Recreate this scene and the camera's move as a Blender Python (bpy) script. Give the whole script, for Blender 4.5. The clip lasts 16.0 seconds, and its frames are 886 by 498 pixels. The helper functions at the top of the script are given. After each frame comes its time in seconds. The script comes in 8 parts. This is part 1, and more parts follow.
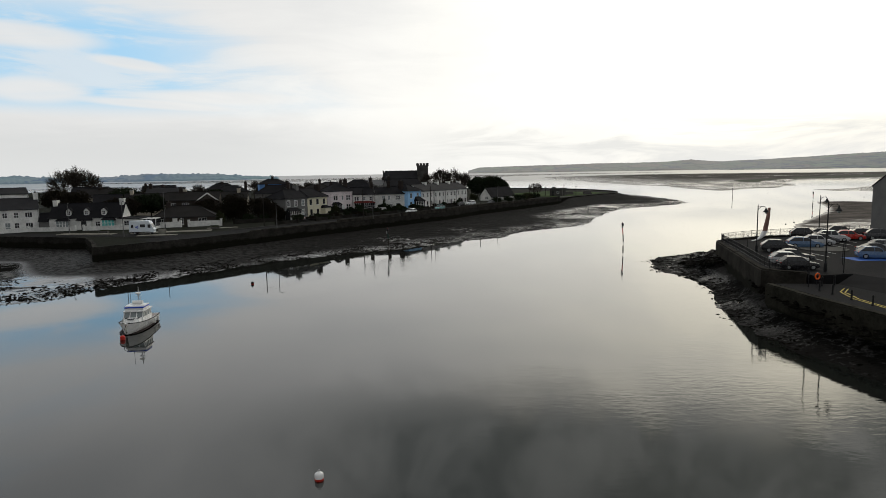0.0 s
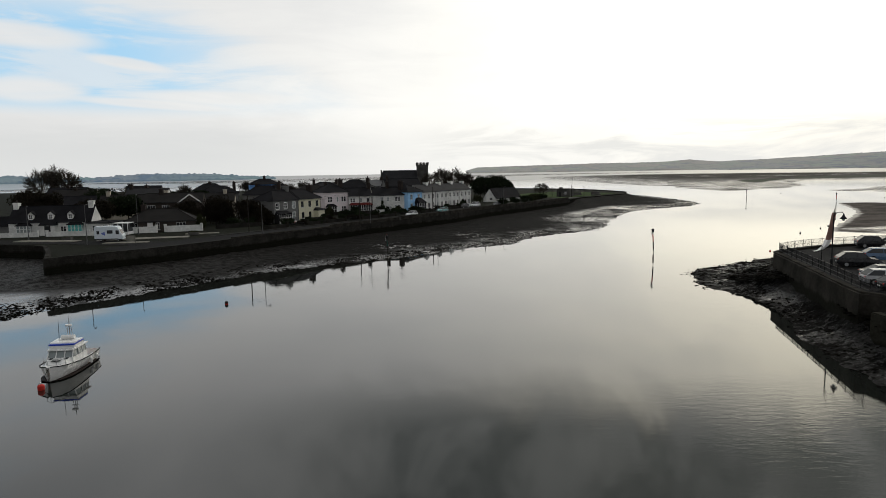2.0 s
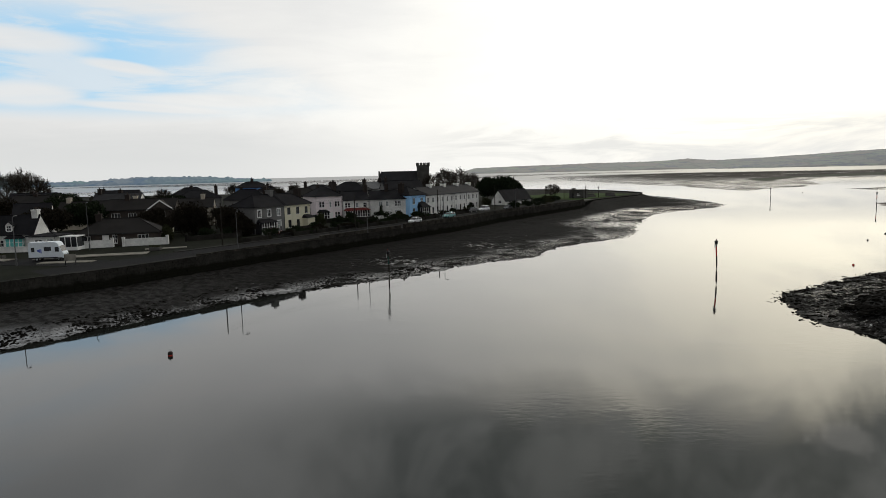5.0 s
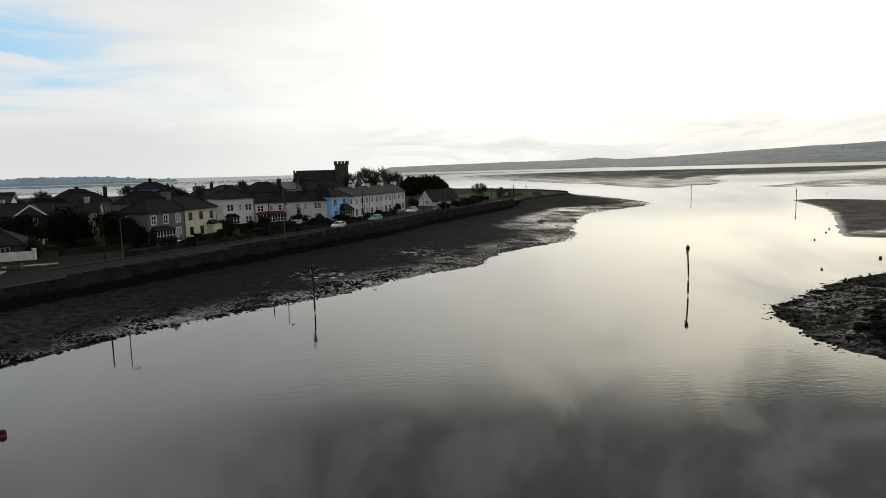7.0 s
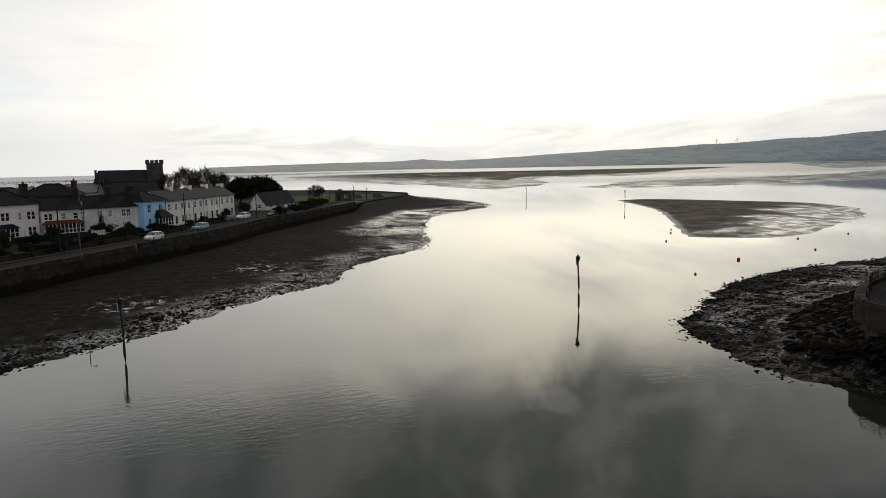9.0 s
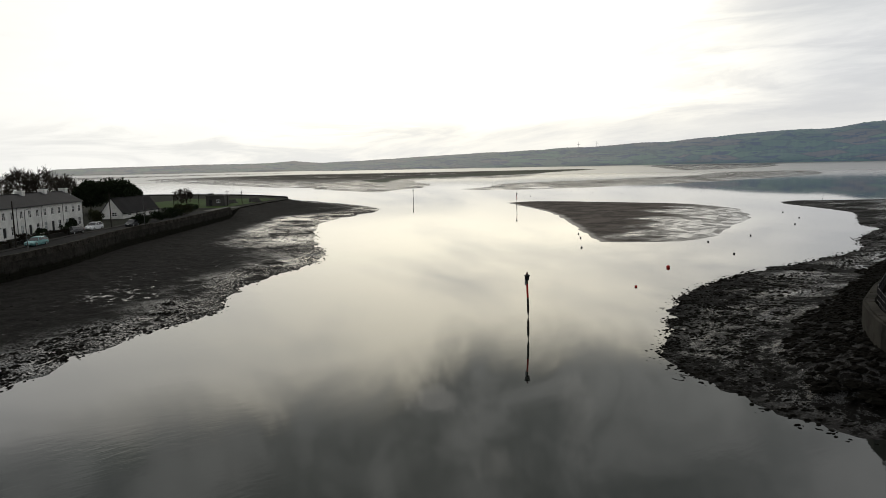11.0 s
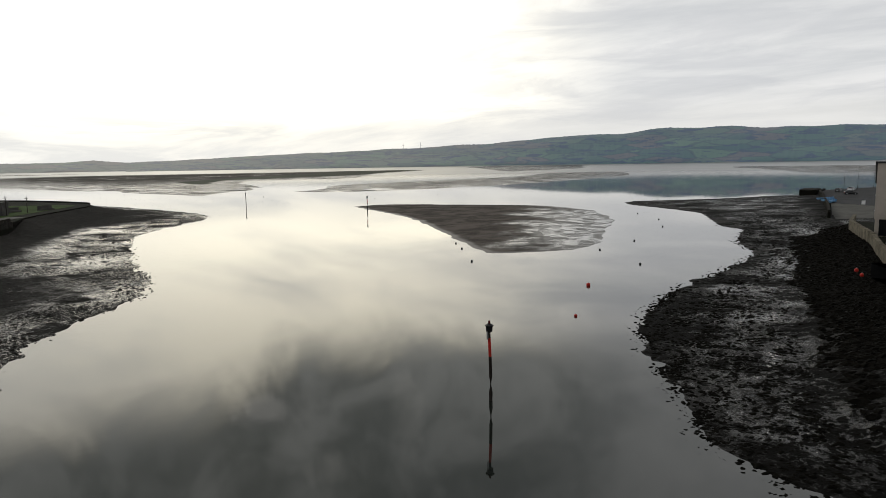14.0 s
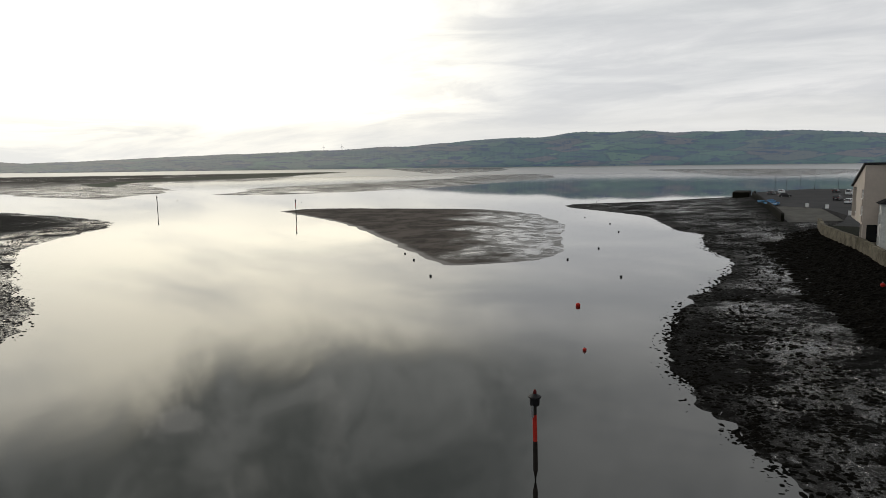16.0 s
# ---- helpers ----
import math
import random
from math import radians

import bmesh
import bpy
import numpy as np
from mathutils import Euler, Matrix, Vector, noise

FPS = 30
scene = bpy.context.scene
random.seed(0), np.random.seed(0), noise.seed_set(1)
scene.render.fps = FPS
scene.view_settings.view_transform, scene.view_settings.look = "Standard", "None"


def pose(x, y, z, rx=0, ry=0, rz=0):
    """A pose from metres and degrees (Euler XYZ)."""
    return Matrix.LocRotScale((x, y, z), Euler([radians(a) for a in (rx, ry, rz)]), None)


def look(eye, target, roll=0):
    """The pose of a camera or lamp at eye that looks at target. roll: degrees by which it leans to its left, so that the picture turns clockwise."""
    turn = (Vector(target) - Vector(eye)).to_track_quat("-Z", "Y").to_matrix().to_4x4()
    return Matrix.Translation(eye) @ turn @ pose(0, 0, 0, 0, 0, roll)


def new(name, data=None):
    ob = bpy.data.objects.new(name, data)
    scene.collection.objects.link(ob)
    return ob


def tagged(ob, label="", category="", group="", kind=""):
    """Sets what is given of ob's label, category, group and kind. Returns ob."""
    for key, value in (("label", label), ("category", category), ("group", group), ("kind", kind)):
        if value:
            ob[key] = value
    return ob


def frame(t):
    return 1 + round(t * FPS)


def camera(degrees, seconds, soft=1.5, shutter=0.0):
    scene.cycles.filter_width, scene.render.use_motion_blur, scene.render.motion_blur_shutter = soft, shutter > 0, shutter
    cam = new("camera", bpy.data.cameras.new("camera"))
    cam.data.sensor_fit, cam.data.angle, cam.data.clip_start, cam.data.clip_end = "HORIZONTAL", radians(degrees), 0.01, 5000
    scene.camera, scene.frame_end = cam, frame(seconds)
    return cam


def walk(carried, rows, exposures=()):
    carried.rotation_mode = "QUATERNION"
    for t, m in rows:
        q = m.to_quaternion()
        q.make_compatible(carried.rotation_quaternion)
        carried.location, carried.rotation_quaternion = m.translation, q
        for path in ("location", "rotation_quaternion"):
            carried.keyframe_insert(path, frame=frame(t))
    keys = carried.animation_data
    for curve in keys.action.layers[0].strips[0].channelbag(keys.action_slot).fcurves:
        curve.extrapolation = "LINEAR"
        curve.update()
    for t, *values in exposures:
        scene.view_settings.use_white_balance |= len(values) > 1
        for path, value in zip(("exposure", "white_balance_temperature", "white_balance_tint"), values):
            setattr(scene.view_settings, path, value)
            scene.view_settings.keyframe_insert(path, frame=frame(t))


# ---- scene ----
cam = camera(68.5, 16.0, 0.6)
PATH = [
    (0, (-1.091, -11.251, 15.755), (-1.061, -9.265, 15.518), -0.9),
    (0.5, (-1.438, -7.362, 15.711), (-1.406, -5.376, 15.474), -0.8),
    (1, (-1.797, -3.681, 15.707), (-1.763, -1.696, 15.469), -0.9),
    (1.5, (-2.05, 0.084, 15.614), (-2.014, 2.07, 15.376), -0.9),
    (2, (-2.366, 3.789, 15.605), (-2.329, 5.774, 15.368), -0.9),
    (2.5, (-2.635, 7.526, 15.588), (-2.596, 9.511, 15.351), -1.0),
    (3, (-3.05, 11.16, 15.6), (-3.01, 13.146, 15.364), -1.0),
    (3.5, (-3.379, 14.779, 15.571), (-3.338, 16.765, 15.335), -1.1),
    (4, (-3.576, 18.349, 15.582), (-3.538, 20.335, 15.348), -1.3),
    (6.5, (-5.674, 36.347, 15.418), (-5.566, 38.33, 15.181), -1.5),
    (7, (-6.154, 40.202, 15.442), (-5.856, 42.164, 15.199), -1.5),
    (7.5, (-6.496, 43.965, 15.469), (-6.047, 45.898, 15.222), -1.5),
    (8, (-6.74, 47.771, 15.516), (-6.162, 49.669, 15.265), -1.4),
    (8.5, (-6.804, 51.586, 15.526), (-6.108, 53.444, 15.273), -1.4),
    (9, (-6.56, 55.3, 15.37), (-5.763, 57.117, 15.118), -1.2),
    (11.5, (-3.589, 73.903, 15.288), (-2.386, 75.481, 15.034), -1.1),
    (12, (-2.633, 77.336, 15.26), (-1.36, 78.858, 15.006), -1.0),
    (12.5, (-1.476, 80.777, 15.23), (-0.135, 82.239, 14.975), -0.9),
    (13, (-0.301, 84.08, 15.372), (1.105, 85.479, 15.114), -0.9),
    (13.5, (1.011, 87.506, 15.415), (2.483, 88.835, 15.156), -0.8),
    (14, (2.975, 91.019, 15.358), (4.494, 92.294, 15.098), -0.9),
    (14.5, (4.865, 94.314, 15.158), (6.429, 95.535, 14.902), -0.7),
    (15, (6.882, 97.346, 15.233), (8.485, 98.513, 14.972), -0.7),
    (15.5, (9.014, 100.409, 15.161), (10.65, 101.53, 14.901), -0.7),
    (16, (11.046, 103.372, 15.074), (12.707, 104.456, 14.818), -0.7),
]
walk(cam, [(t, look(eye, target, roll)) for t, eye, target, roll in PATH])


# ---- world, sun ----
SUN_AZ, SUN_EL = 29.0, 37.0
GLOW_EL = 8.0
world = bpy.data.worlds.new("sky")
scene.world = world
world.use_nodes = True


class Nodes:
    """A short way to write node trees."""

    def __init__(self, tree):
        self.tree = tree
        tree.nodes.clear()

    def add(self, kind, **values):
        n = self.tree.nodes.new(kind)
        for key, value in values.items():
            if key in n.inputs:
                n.inputs[key].default_value = value
        return n

    def link(self, a, b):
        self.tree.links.new(a, b)

    def math(self, op, a, b=0.0, c=None, clamp=False):
        n = self.tree.nodes.new("ShaderNodeMath")
        n.operation, n.use_clamp = op, clamp
        for i, v in enumerate((a, b) if c is None else (a, b, c)):
            if isinstance(v, (int, float)):
                n.inputs[i].default_value = v
            else:
                self.link(v, n.inputs[i])
        return n.outputs[0]

    def mix(self, f, a, b):
        n = self.tree.nodes.new("ShaderNodeMix")
        n.data_type = "RGBA"
        for i, v in ((0, f), (6, a), (7, b)):
            if isinstance(v, (int, float)):
                n.inputs[i].default_value = v
            elif isinstance(v, tuple):
                n.inputs[i].default_value = (*v[:3], 1)
            else:
                self.link(v, n.inputs[i])
        return n.outputs[2]

    def span(self, v, a, b, c=0.0, d=1.0):
        n = self.tree.nodes.new("ShaderNodeMapRange")
        n.interpolation_type = "SMOOTHSTEP"
        self.link(v, n.inputs[0])
        for i, k in enumerate((a, b, c, d)):
            n.inputs[i + 1].default_value = k
        return n.outputs[0]

    def noise(self, vec, scale, detail=4.0, rough=0.55, distort=0.0):
        n = self.tree.nodes.new("ShaderNodeTexNoise")
        n.inputs["Scale"].default_value, n.inputs["Detail"].default_value = scale, detail
        n.inputs["Roughness"].default_value, n.inputs["Distortion"].default_value = rough, distort
        if vec is not None:
            self.link(vec, n.inputs["Vector"])
        return n.outputs[0]


def direction(az, el):
    return Vector((math.sin(radians(az)) * math.cos(radians(el)), math.cos(radians(az)) * math.cos(radians(el)), math.sin(radians(el))))


def build_world():
    k = Nodes(world.node_tree)
    out = k.add("ShaderNodeOutputWorld")
    back = k.add("ShaderNodeBackground")
    k.link(back.outputs[0], out.inputs[0])
    sky = k.add("ShaderNodeTexSky")
    sky.sky_type, sky.sun_disc = "NISHITA", False
    sky.sun_elevation, sky.sun_rotation = radians(SUN_EL), radians(SUN_AZ)
    m = k.tree.nodes.new("ShaderNodeVectorMath")
    m.operation = "SCALE"
    k.link(sky.outputs[0], m.inputs[0])
    m.inputs["Scale"].default_value = 0.12
    co = k.add("ShaderNodeTexCoord")
    sep = k.add("ShaderNodeSeparateXYZ")
    k.link(co.outputs["Generated"], sep.inputs[0])
    x, y, z = sep.outputs
    up = k.math("ADD", k.math("MAXIMUM", z, 0.0), 0.16)
    # clouds lie in a sheet overhead: the farther out, the more they are drawn together
    comb = k.add("ShaderNodeCombineXYZ")
    k.link(k.math("DIVIDE", x, up), comb.inputs[0])
    k.link(k.math("DIVIDE", y, up), comb.inputs[1])
    turn = k.add("ShaderNodeMapping")
    turn.inputs["Rotation"].default_value = (0, 0, radians(62))
    turn.inputs["Scale"].default_value = (1.0, 0.42, 1)
    turn.inputs["Location"].default_value = (3.1, 7.7, 0)
    k.link(comb.outputs[0], turn.inputs["Vector"])
    big = k.noise(turn.outputs[0], 0.85, 6, 0.55, 0.4)
    fine = k.noise(turn.outputs[0], 3.2, 6, 0.6, 0.25)

    def near(az, el, inner, outer):
        d = k.tree.nodes.new("ShaderNodeVectorMath")
        d.operation = "DOT_PRODUCT"
        k.link(co.outputs["Generated"], d.inputs[0])
        d.inputs[1].default_value = direction(az, el)
        return k.span(d.outputs["Value"], math.cos(radians(outer)), math.cos(radians(inner)))

    mixed = k.math("ADD", k.math("MULTIPLY", big, 0.65), k.math("MULTIPLY", fine, 0.35))
    uneven = k.math("ADD", -0.4, k.math("MULTIPLY", mixed, 2.8))
    glow = k.math("POWER", k.math("MULTIPLY", near(SUN_AZ + 2, GLOW_EL + 1, 1, 37), uneven, clamp=True), 1.35)
    halo = k.math("MULTIPLY", near(SUN_AZ - 6, GLOW_EL + 4, 8, 70), uneven, clamp=True)
    shade = k.span(mixed, 0.38, 0.62)
    # thick cloud behind and overhead, thinner towards the sun
    away = near(SUN_AZ, 10, 50, 130)
    cloud = k.mix(shade, (0.58, 0.60, 0.62), (0.82, 0.82, 0.82))
    cloud = k.mix(away, (0.37, 0.375, 0.385), cloud)
    cloud = k.mix(k.math("MULTIPLY", halo, 0.8), cloud, (0.90, 0.90, 0.885))
    cloud = k.mix(glow, cloud, (1.85, 1.73, 1.42))
    # a thin grey veil low over the bay
    veil = k.math("MULTIPLY", k.span(z, 0.03, 0.12, 1.0, 0.0), k.span(mixed, 0.25, 0.6, 0.9, 0.55))
    cloud = k.mix(k.math("MULTIPLY", veil, away), cloud, (0.80, 0.785, 0.75))
    # where a direction lies, in degrees
    az = k.math("DEGREES", k.math("ARCTAN2", x, y))
    el = k.math("DEGREES", k.math("ARCSINE", z))
    flat = k.add("ShaderNodeCombineXYZ")
    k.link(k.math("MULTIPLY", az, 0.1), flat.inputs[0])
    k.link(k.math("MULTIPLY", el, 0.1), flat.inputs[1])
    drawn = k.add("ShaderNodeMapping")
    drawn.inputs["Scale"].default_value = (0.45, 2.6, 1)
    drawn.inputs["Rotation"].default_value = (0, 0, radians(-4))
    k.link(flat.outputs[0], drawn.inputs["Vector"])
    lumpy, wisp = k.noise(flat.outputs[0], 1.25, 7, 0.6, 0.5), k.noise(drawn.outputs[0], 1.6, 6, 0.6, 0.6)
    tufts = k.noise(flat.outputs[0], 4.5, 6, 0.6, 0.8)
    # thin bright cloud over the town
    pale = k.math("MULTIPLY", k.span(el, 15.0, 25.0, 1.0, 0.0), k.span(az, 8.0, 34.0, 1.0, 0.0))
    bright = k.mix(k.span(k.math("ADD", k.math("SUBTRACT", az, k.math("MULTIPLY", el, 0.9)), k.math("MULTIPLY", k.math("SUBTRACT", wisp, 0.5), 26.0)), -34.0, 8.0), (0.81, 0.81, 0.80), (1.14, 1.12, 1.05))
    cloud = k.mix(k.math("MULTIPLY", k.math("MULTIPLY", pale, away), 0.8), cloud, bright)
    dull = k.math("MULTIPLY", k.span(az, -22.0, 4.0, 1.0, 0.0), k.span(k.math("ADD", el, k.math("MULTIPLY", wisp, 2.0)), 2.5, 6.5, 1.0, 0.0))
    cloud = k.mix(k.math("MULTIPLY", k.math("MULTIPLY", dull, away), 0.85), cloud, (0.61, 0.63, 0.635))

    def puff(a, e, ra, re, lean=0.0, grain=None):
        """A soft cloud round a direction, with a ragged edge."""
        da, de = k.math("SUBTRACT", az, a), k.math("SUBTRACT", el, e)
        de = k.math("ADD", de, k.math("MULTIPLY", da, lean))
        r = k.math("ADD", k.math("POWER", k.math("ABSOLUTE", k.math("DIVIDE", da, ra)), 2.0), k.math("POWER", k.math("ABSOLUTE", k.math("DIVIDE", de, re)), 2.0))
        return k.span(k.math("ADD", r, k.math("MULTIPLY", k.math("SUBTRACT", grain or wisp, 0.5), 2.2 if grain is None else 7.0)), 0.0 if grain else 0.25, 2.2 if grain else 1.5, 1.0, 0.0)

    # long streaks in the grey sheet to the right of the glow
    streak = k.math("MULTIPLY", k.span(wisp, 0.36, 0.60, 1.0, 0.0), k.span(k.math("SUBTRACT", az, k.math("MULTIPLY", el, 1.35)), 30.0, 46.0))
    cloud = k.mix(k.math("MULTIPLY", streak, 0.45), cloud, (0.56, 0.575, 0.605))
    bank = k.math("MULTIPLY", k.math("MULTIPLY", k.span(wisp, 0.40, 0.58), k.span(el, 2.4, 5.2, 1.0, 0.0)), k.math("MULTIPLY", k.span(az, -6.0, 6.0), k.span(az, 30.0, 46.0, 1.0, 0.2)))
    cloud = k.mix(k.math("MULTIPLY", bank, 0.8), cloud, (0.76, 0.76, 0.735))
    # a darker, broken layer overhead, with its lower edge at 15 to 19 degrees
    rim = k.math("ADD", k.math("SUBTRACT", el, k.span(az, 27.0, 38.0, 19.0, 15.0)), k.math("MULTIPLY", k.math("SUBTRACT", lumpy, 0.5), 7.5))
    sector = k.math("MULTIPLY", k.span(az, -26.0, 2.0, 0.12, 1.0), k.span(az, 54.0, 80.0, 1.0, 0.35))
    deep = k.math("MULTIPLY", k.span(rim, -2.6, 3.4), sector)
    heavy = k.mix(k.span(lumpy, 0.38, 0.66), (0.190, 0.210, 0.208), (0.44, 0.455, 0.445))
    heavy = k.mix(k.span(tufts, 0.40, 0.70, 0.0, 0.4), heavy, (0.34, 0.355, 0.35))
    for a, e, ra, re, f in ((33.6, 20.4, 1.9, 1.0, 0.30), (39.2, 25.6, 1.4, 1.2, 0.18), (46.5, 21.5, 1.2, 3.0, 0.12)):
        heavy = k.mix(k.math("MULTIPLY", puff(a, e, ra, re, 0.0, tufts), f), heavy, (1.15, 1.12, 1.06))
    cloud = k.mix(k.math("MULTIPLY", deep, 0.94), cloud, heavy)
    low = k.span(z, 0.0, 0.09, 1.0, 0.0)
    cloud = k.mix(k.math("MULTIPLY", k.math("MULTIPLY", low, away), 0.5), cloud, (0.84, 0.84, 0.82))
    # a wedge of open sky to the north-west, its upper edge running down to the right, crossed by thin white cloud
    fall = k.math("SUBTRACT", k.math("SUBTRACT", k.math("MULTIPLY", k.math("ADD", az, 10.0), -0.607), k.math("SUBTRACT", el, 8.0)), k.math("MULTIPLY", k.math("SUBTRACT", wisp, 0.5), 5.0))
    hole = k.math("MULTIPLY", k.span(fall, -1.5, 4.0), k.span(k.math("ADD", el, k.math("MULTIPLY", wisp, 2.0)), 5.2, 7.2))
    hole = k.math("MULTIPLY", hole, k.math("MULTIPLY", k.span(az, -60.0, -38.0), k.span(el, 10.5, 14.5, 1.0, 0.15)))
    hole = k.math("MULTIPLY", hole, k.span(wisp, 0.40, 0.60, 1.0, 0.35))
    for a, e, ra, re, lean in ((-31.5, 10.2, 5.5, 0.9, 0.03), (-24.0, 8.6, 3.2, 0.45, 0.12), (-17.5, 6.2, 7.0, 0.6, 0.0), (-30.5, 6.4, 3.6, 0.9, 0.0), (-22.0, 5.6, 6.0, 0.35, 0.05)):
        hole = k.math("MULTIPLY", hole, k.math("SUBTRACT", 1.0, k.math("MULTIPLY", puff(a, e, ra, re, lean), 0.85)))
    hole = k.math("MULTIPLY", hole, k.span(az, -27.0, -11.0, 1.0, 0.30))
    tint = k.mix(0.8, m.outputs[0], (0.36, 0.67, 0.93))
    k.link(k.mix(hole, cloud, tint), back.inputs[0])
    back.inputs[1].default_value = 1.0


build_world()
sun = new("sun", bpy.data.lights.new("sun", "SUN"))
sun.data.energy, sun.data.angle, sun.data.color = 0.8, radians(10), (1.0, 0.95, 0.87)
sun.matrix_world = look(direction(SUN_AZ, SUN_EL) * 100, (0, 0, 0))


# ---- materials ----
def material(name, colour, rough=0.7, vary=0.25, scale=0.6, grain=9.0, bump=0.15, metal=0.0, dirt=None, spec=0.12, random_tint=0.0, tide=None):
    """A surface with stains (scale), grain and relief, in metres."""
    mat = bpy.data.materials.new(name)
    mat.use_nodes = True
    k = Nodes(mat.node_tree)
    out = k.add("ShaderNodeOutputMaterial")
    p = k.add("ShaderNodeBsdfPrincipled", Roughness=rough, Metallic=metal)
    p.inputs["Specular IOR Level"].default_value = spec
    k.link(p.outputs[0], out.inputs[0])
    geo = k.add("ShaderNodeNewGeometry").outputs["Position"]
    a, b = k.noise(geo, scale, 5, 0.6), k.noise(geo, grain, 4, 0.6)
    f = k.math("ADD", k.math("MULTIPLY", a, 0.65), k.math("MULTIPLY", b, 0.35))
    f = k.span(f, 0.3, 0.7)
    dark = dirt or tuple(c * (1 - vary) for c in colour)
    light = tuple(min(1.0, c * (1 + vary * 0.5)) for c in colour)
    col = k.mix(f, dark, light)
    if random_tint:
        r = k.add("ShaderNodeObjectInfo").outputs["Random"]
        col = k.mix(k.math("MULTIPLY", r, random_tint), col, tuple(c * 0.35 for c in colour))
    if tide is not None:
        sep = k.add("ShaderNodeSeparateXYZ")
        k.link(geo, sep.inputs[0])
        col = k.mix(k.span(k.math("ADD", sep.outputs[2], k.math("MULTIPLY", a, 1.4)), tide + 0.5, tide + 1.0, 1.0, 0.0), col, (0.010, 0.010, 0.007))
    k.link(col, p.inputs["Base Color"])
    k.link(k.span(b, 0.2, 0.8, max(0.02, rough - 0.12), min(1.0, rough + 0.12)), p.inputs["Roughness"])
    if bump:
        bp = k.add("ShaderNodeBump", Strength=bump)
        bp.inputs["Distance"].default_value = 0.05
        k.link(b, bp.inputs["Height"])
        k.link(bp.outputs[0], p.inputs["Normal"])
    return mat


def water_material():
    mat = bpy.data.materials.new("calm_estuary_water")
    mat.use_nodes = True
    k = Nodes(mat.node_tree)
    out = k.add("ShaderNodeOutputMaterial")
    p = k.add("ShaderNodeBsdfPrincipled", Roughness=0.03, IOR=1.66)
    p.inputs["Base Color"].default_value = (0.011, 0.013, 0.011, 1)
    geo = k.add("ShaderNodeNewGeometry").outputs["Position"]
    stretch = k.add("ShaderNodeMapping")
    stretch.inputs["Rotation"].default_value = (0, 0, radians(20))
    stretch.inputs["Scale"].default_value = (0.55, 1.5, 1)
    k.link(geo, stretch.inputs["Vector"])
    ripple = k.noise(stretch.outputs[0], 1.5, 3, 0.6, 0.5)
    swell = k.noise(stretch.outputs[0], 0.22, 3, 0.5)
    # wind patches: ruffled here, smooth there
    spots = []
    for px, py, r in ((22.0, 30.0, 26.0), (-6.0, 96.0, 22.0), (24.0, 84.0, 14.0), (6.0, 62.0, 10.0)):
        gap = k.tree.nodes.new("ShaderNodeVectorMath")
        gap.operation = "DISTANCE"
        k.link(geo, gap.inputs[0])
        gap.inputs[1].default_value = (px, py, 0)
        spots.append(k.span(gap.outputs["Value"], r * 0.25, r, 1.0, 0.0))
    windy = k.math("MAXIMUM", k.math("MAXIMUM", spots[0], spots[1]), k.math("MAXIMUM", spots[2], spots[3]))
    patch = k.math("MULTIPLY", k.span(k.noise(geo, 0.07, 5, 0.6), 0.38, 0.60), k.math("ADD", 0.10, k.math("MULTIPLY", windy, 0.9)))
    # the open bay beyond the banks is ruffled all over
    far = k.tree.nodes.new("ShaderNodeVectorMath")
    far.operation = "LENGTH"
    k.link(geo, far.inputs[0])
    bay = k.span(far.outputs["Value"], 450.0, 1100.0)
    k.link(k.math("ADD", 0.025, k.math("MULTIPLY", bay, 0.25)), p.inputs["Roughness"])
    patch = k.math("MAXIMUM", patch, k.math("MULTIPLY", bay, 3.0))
    h = k.math("ADD", k.math("MULTIPLY", k.math("MULTIPLY", ripple, patch), 0.9), k.math("MULTIPLY", swell, 0.22))
    bp = k.add("ShaderNodeBump", Strength=0.10)
    bp.inputs["Distance"].default_value = 0.12
    k.link(h, bp.inputs["Height"])
    k.link(bp.outputs[0], p.inputs["Normal"])
    k.link(p.outputs[0], out.inputs[0])
    return mat


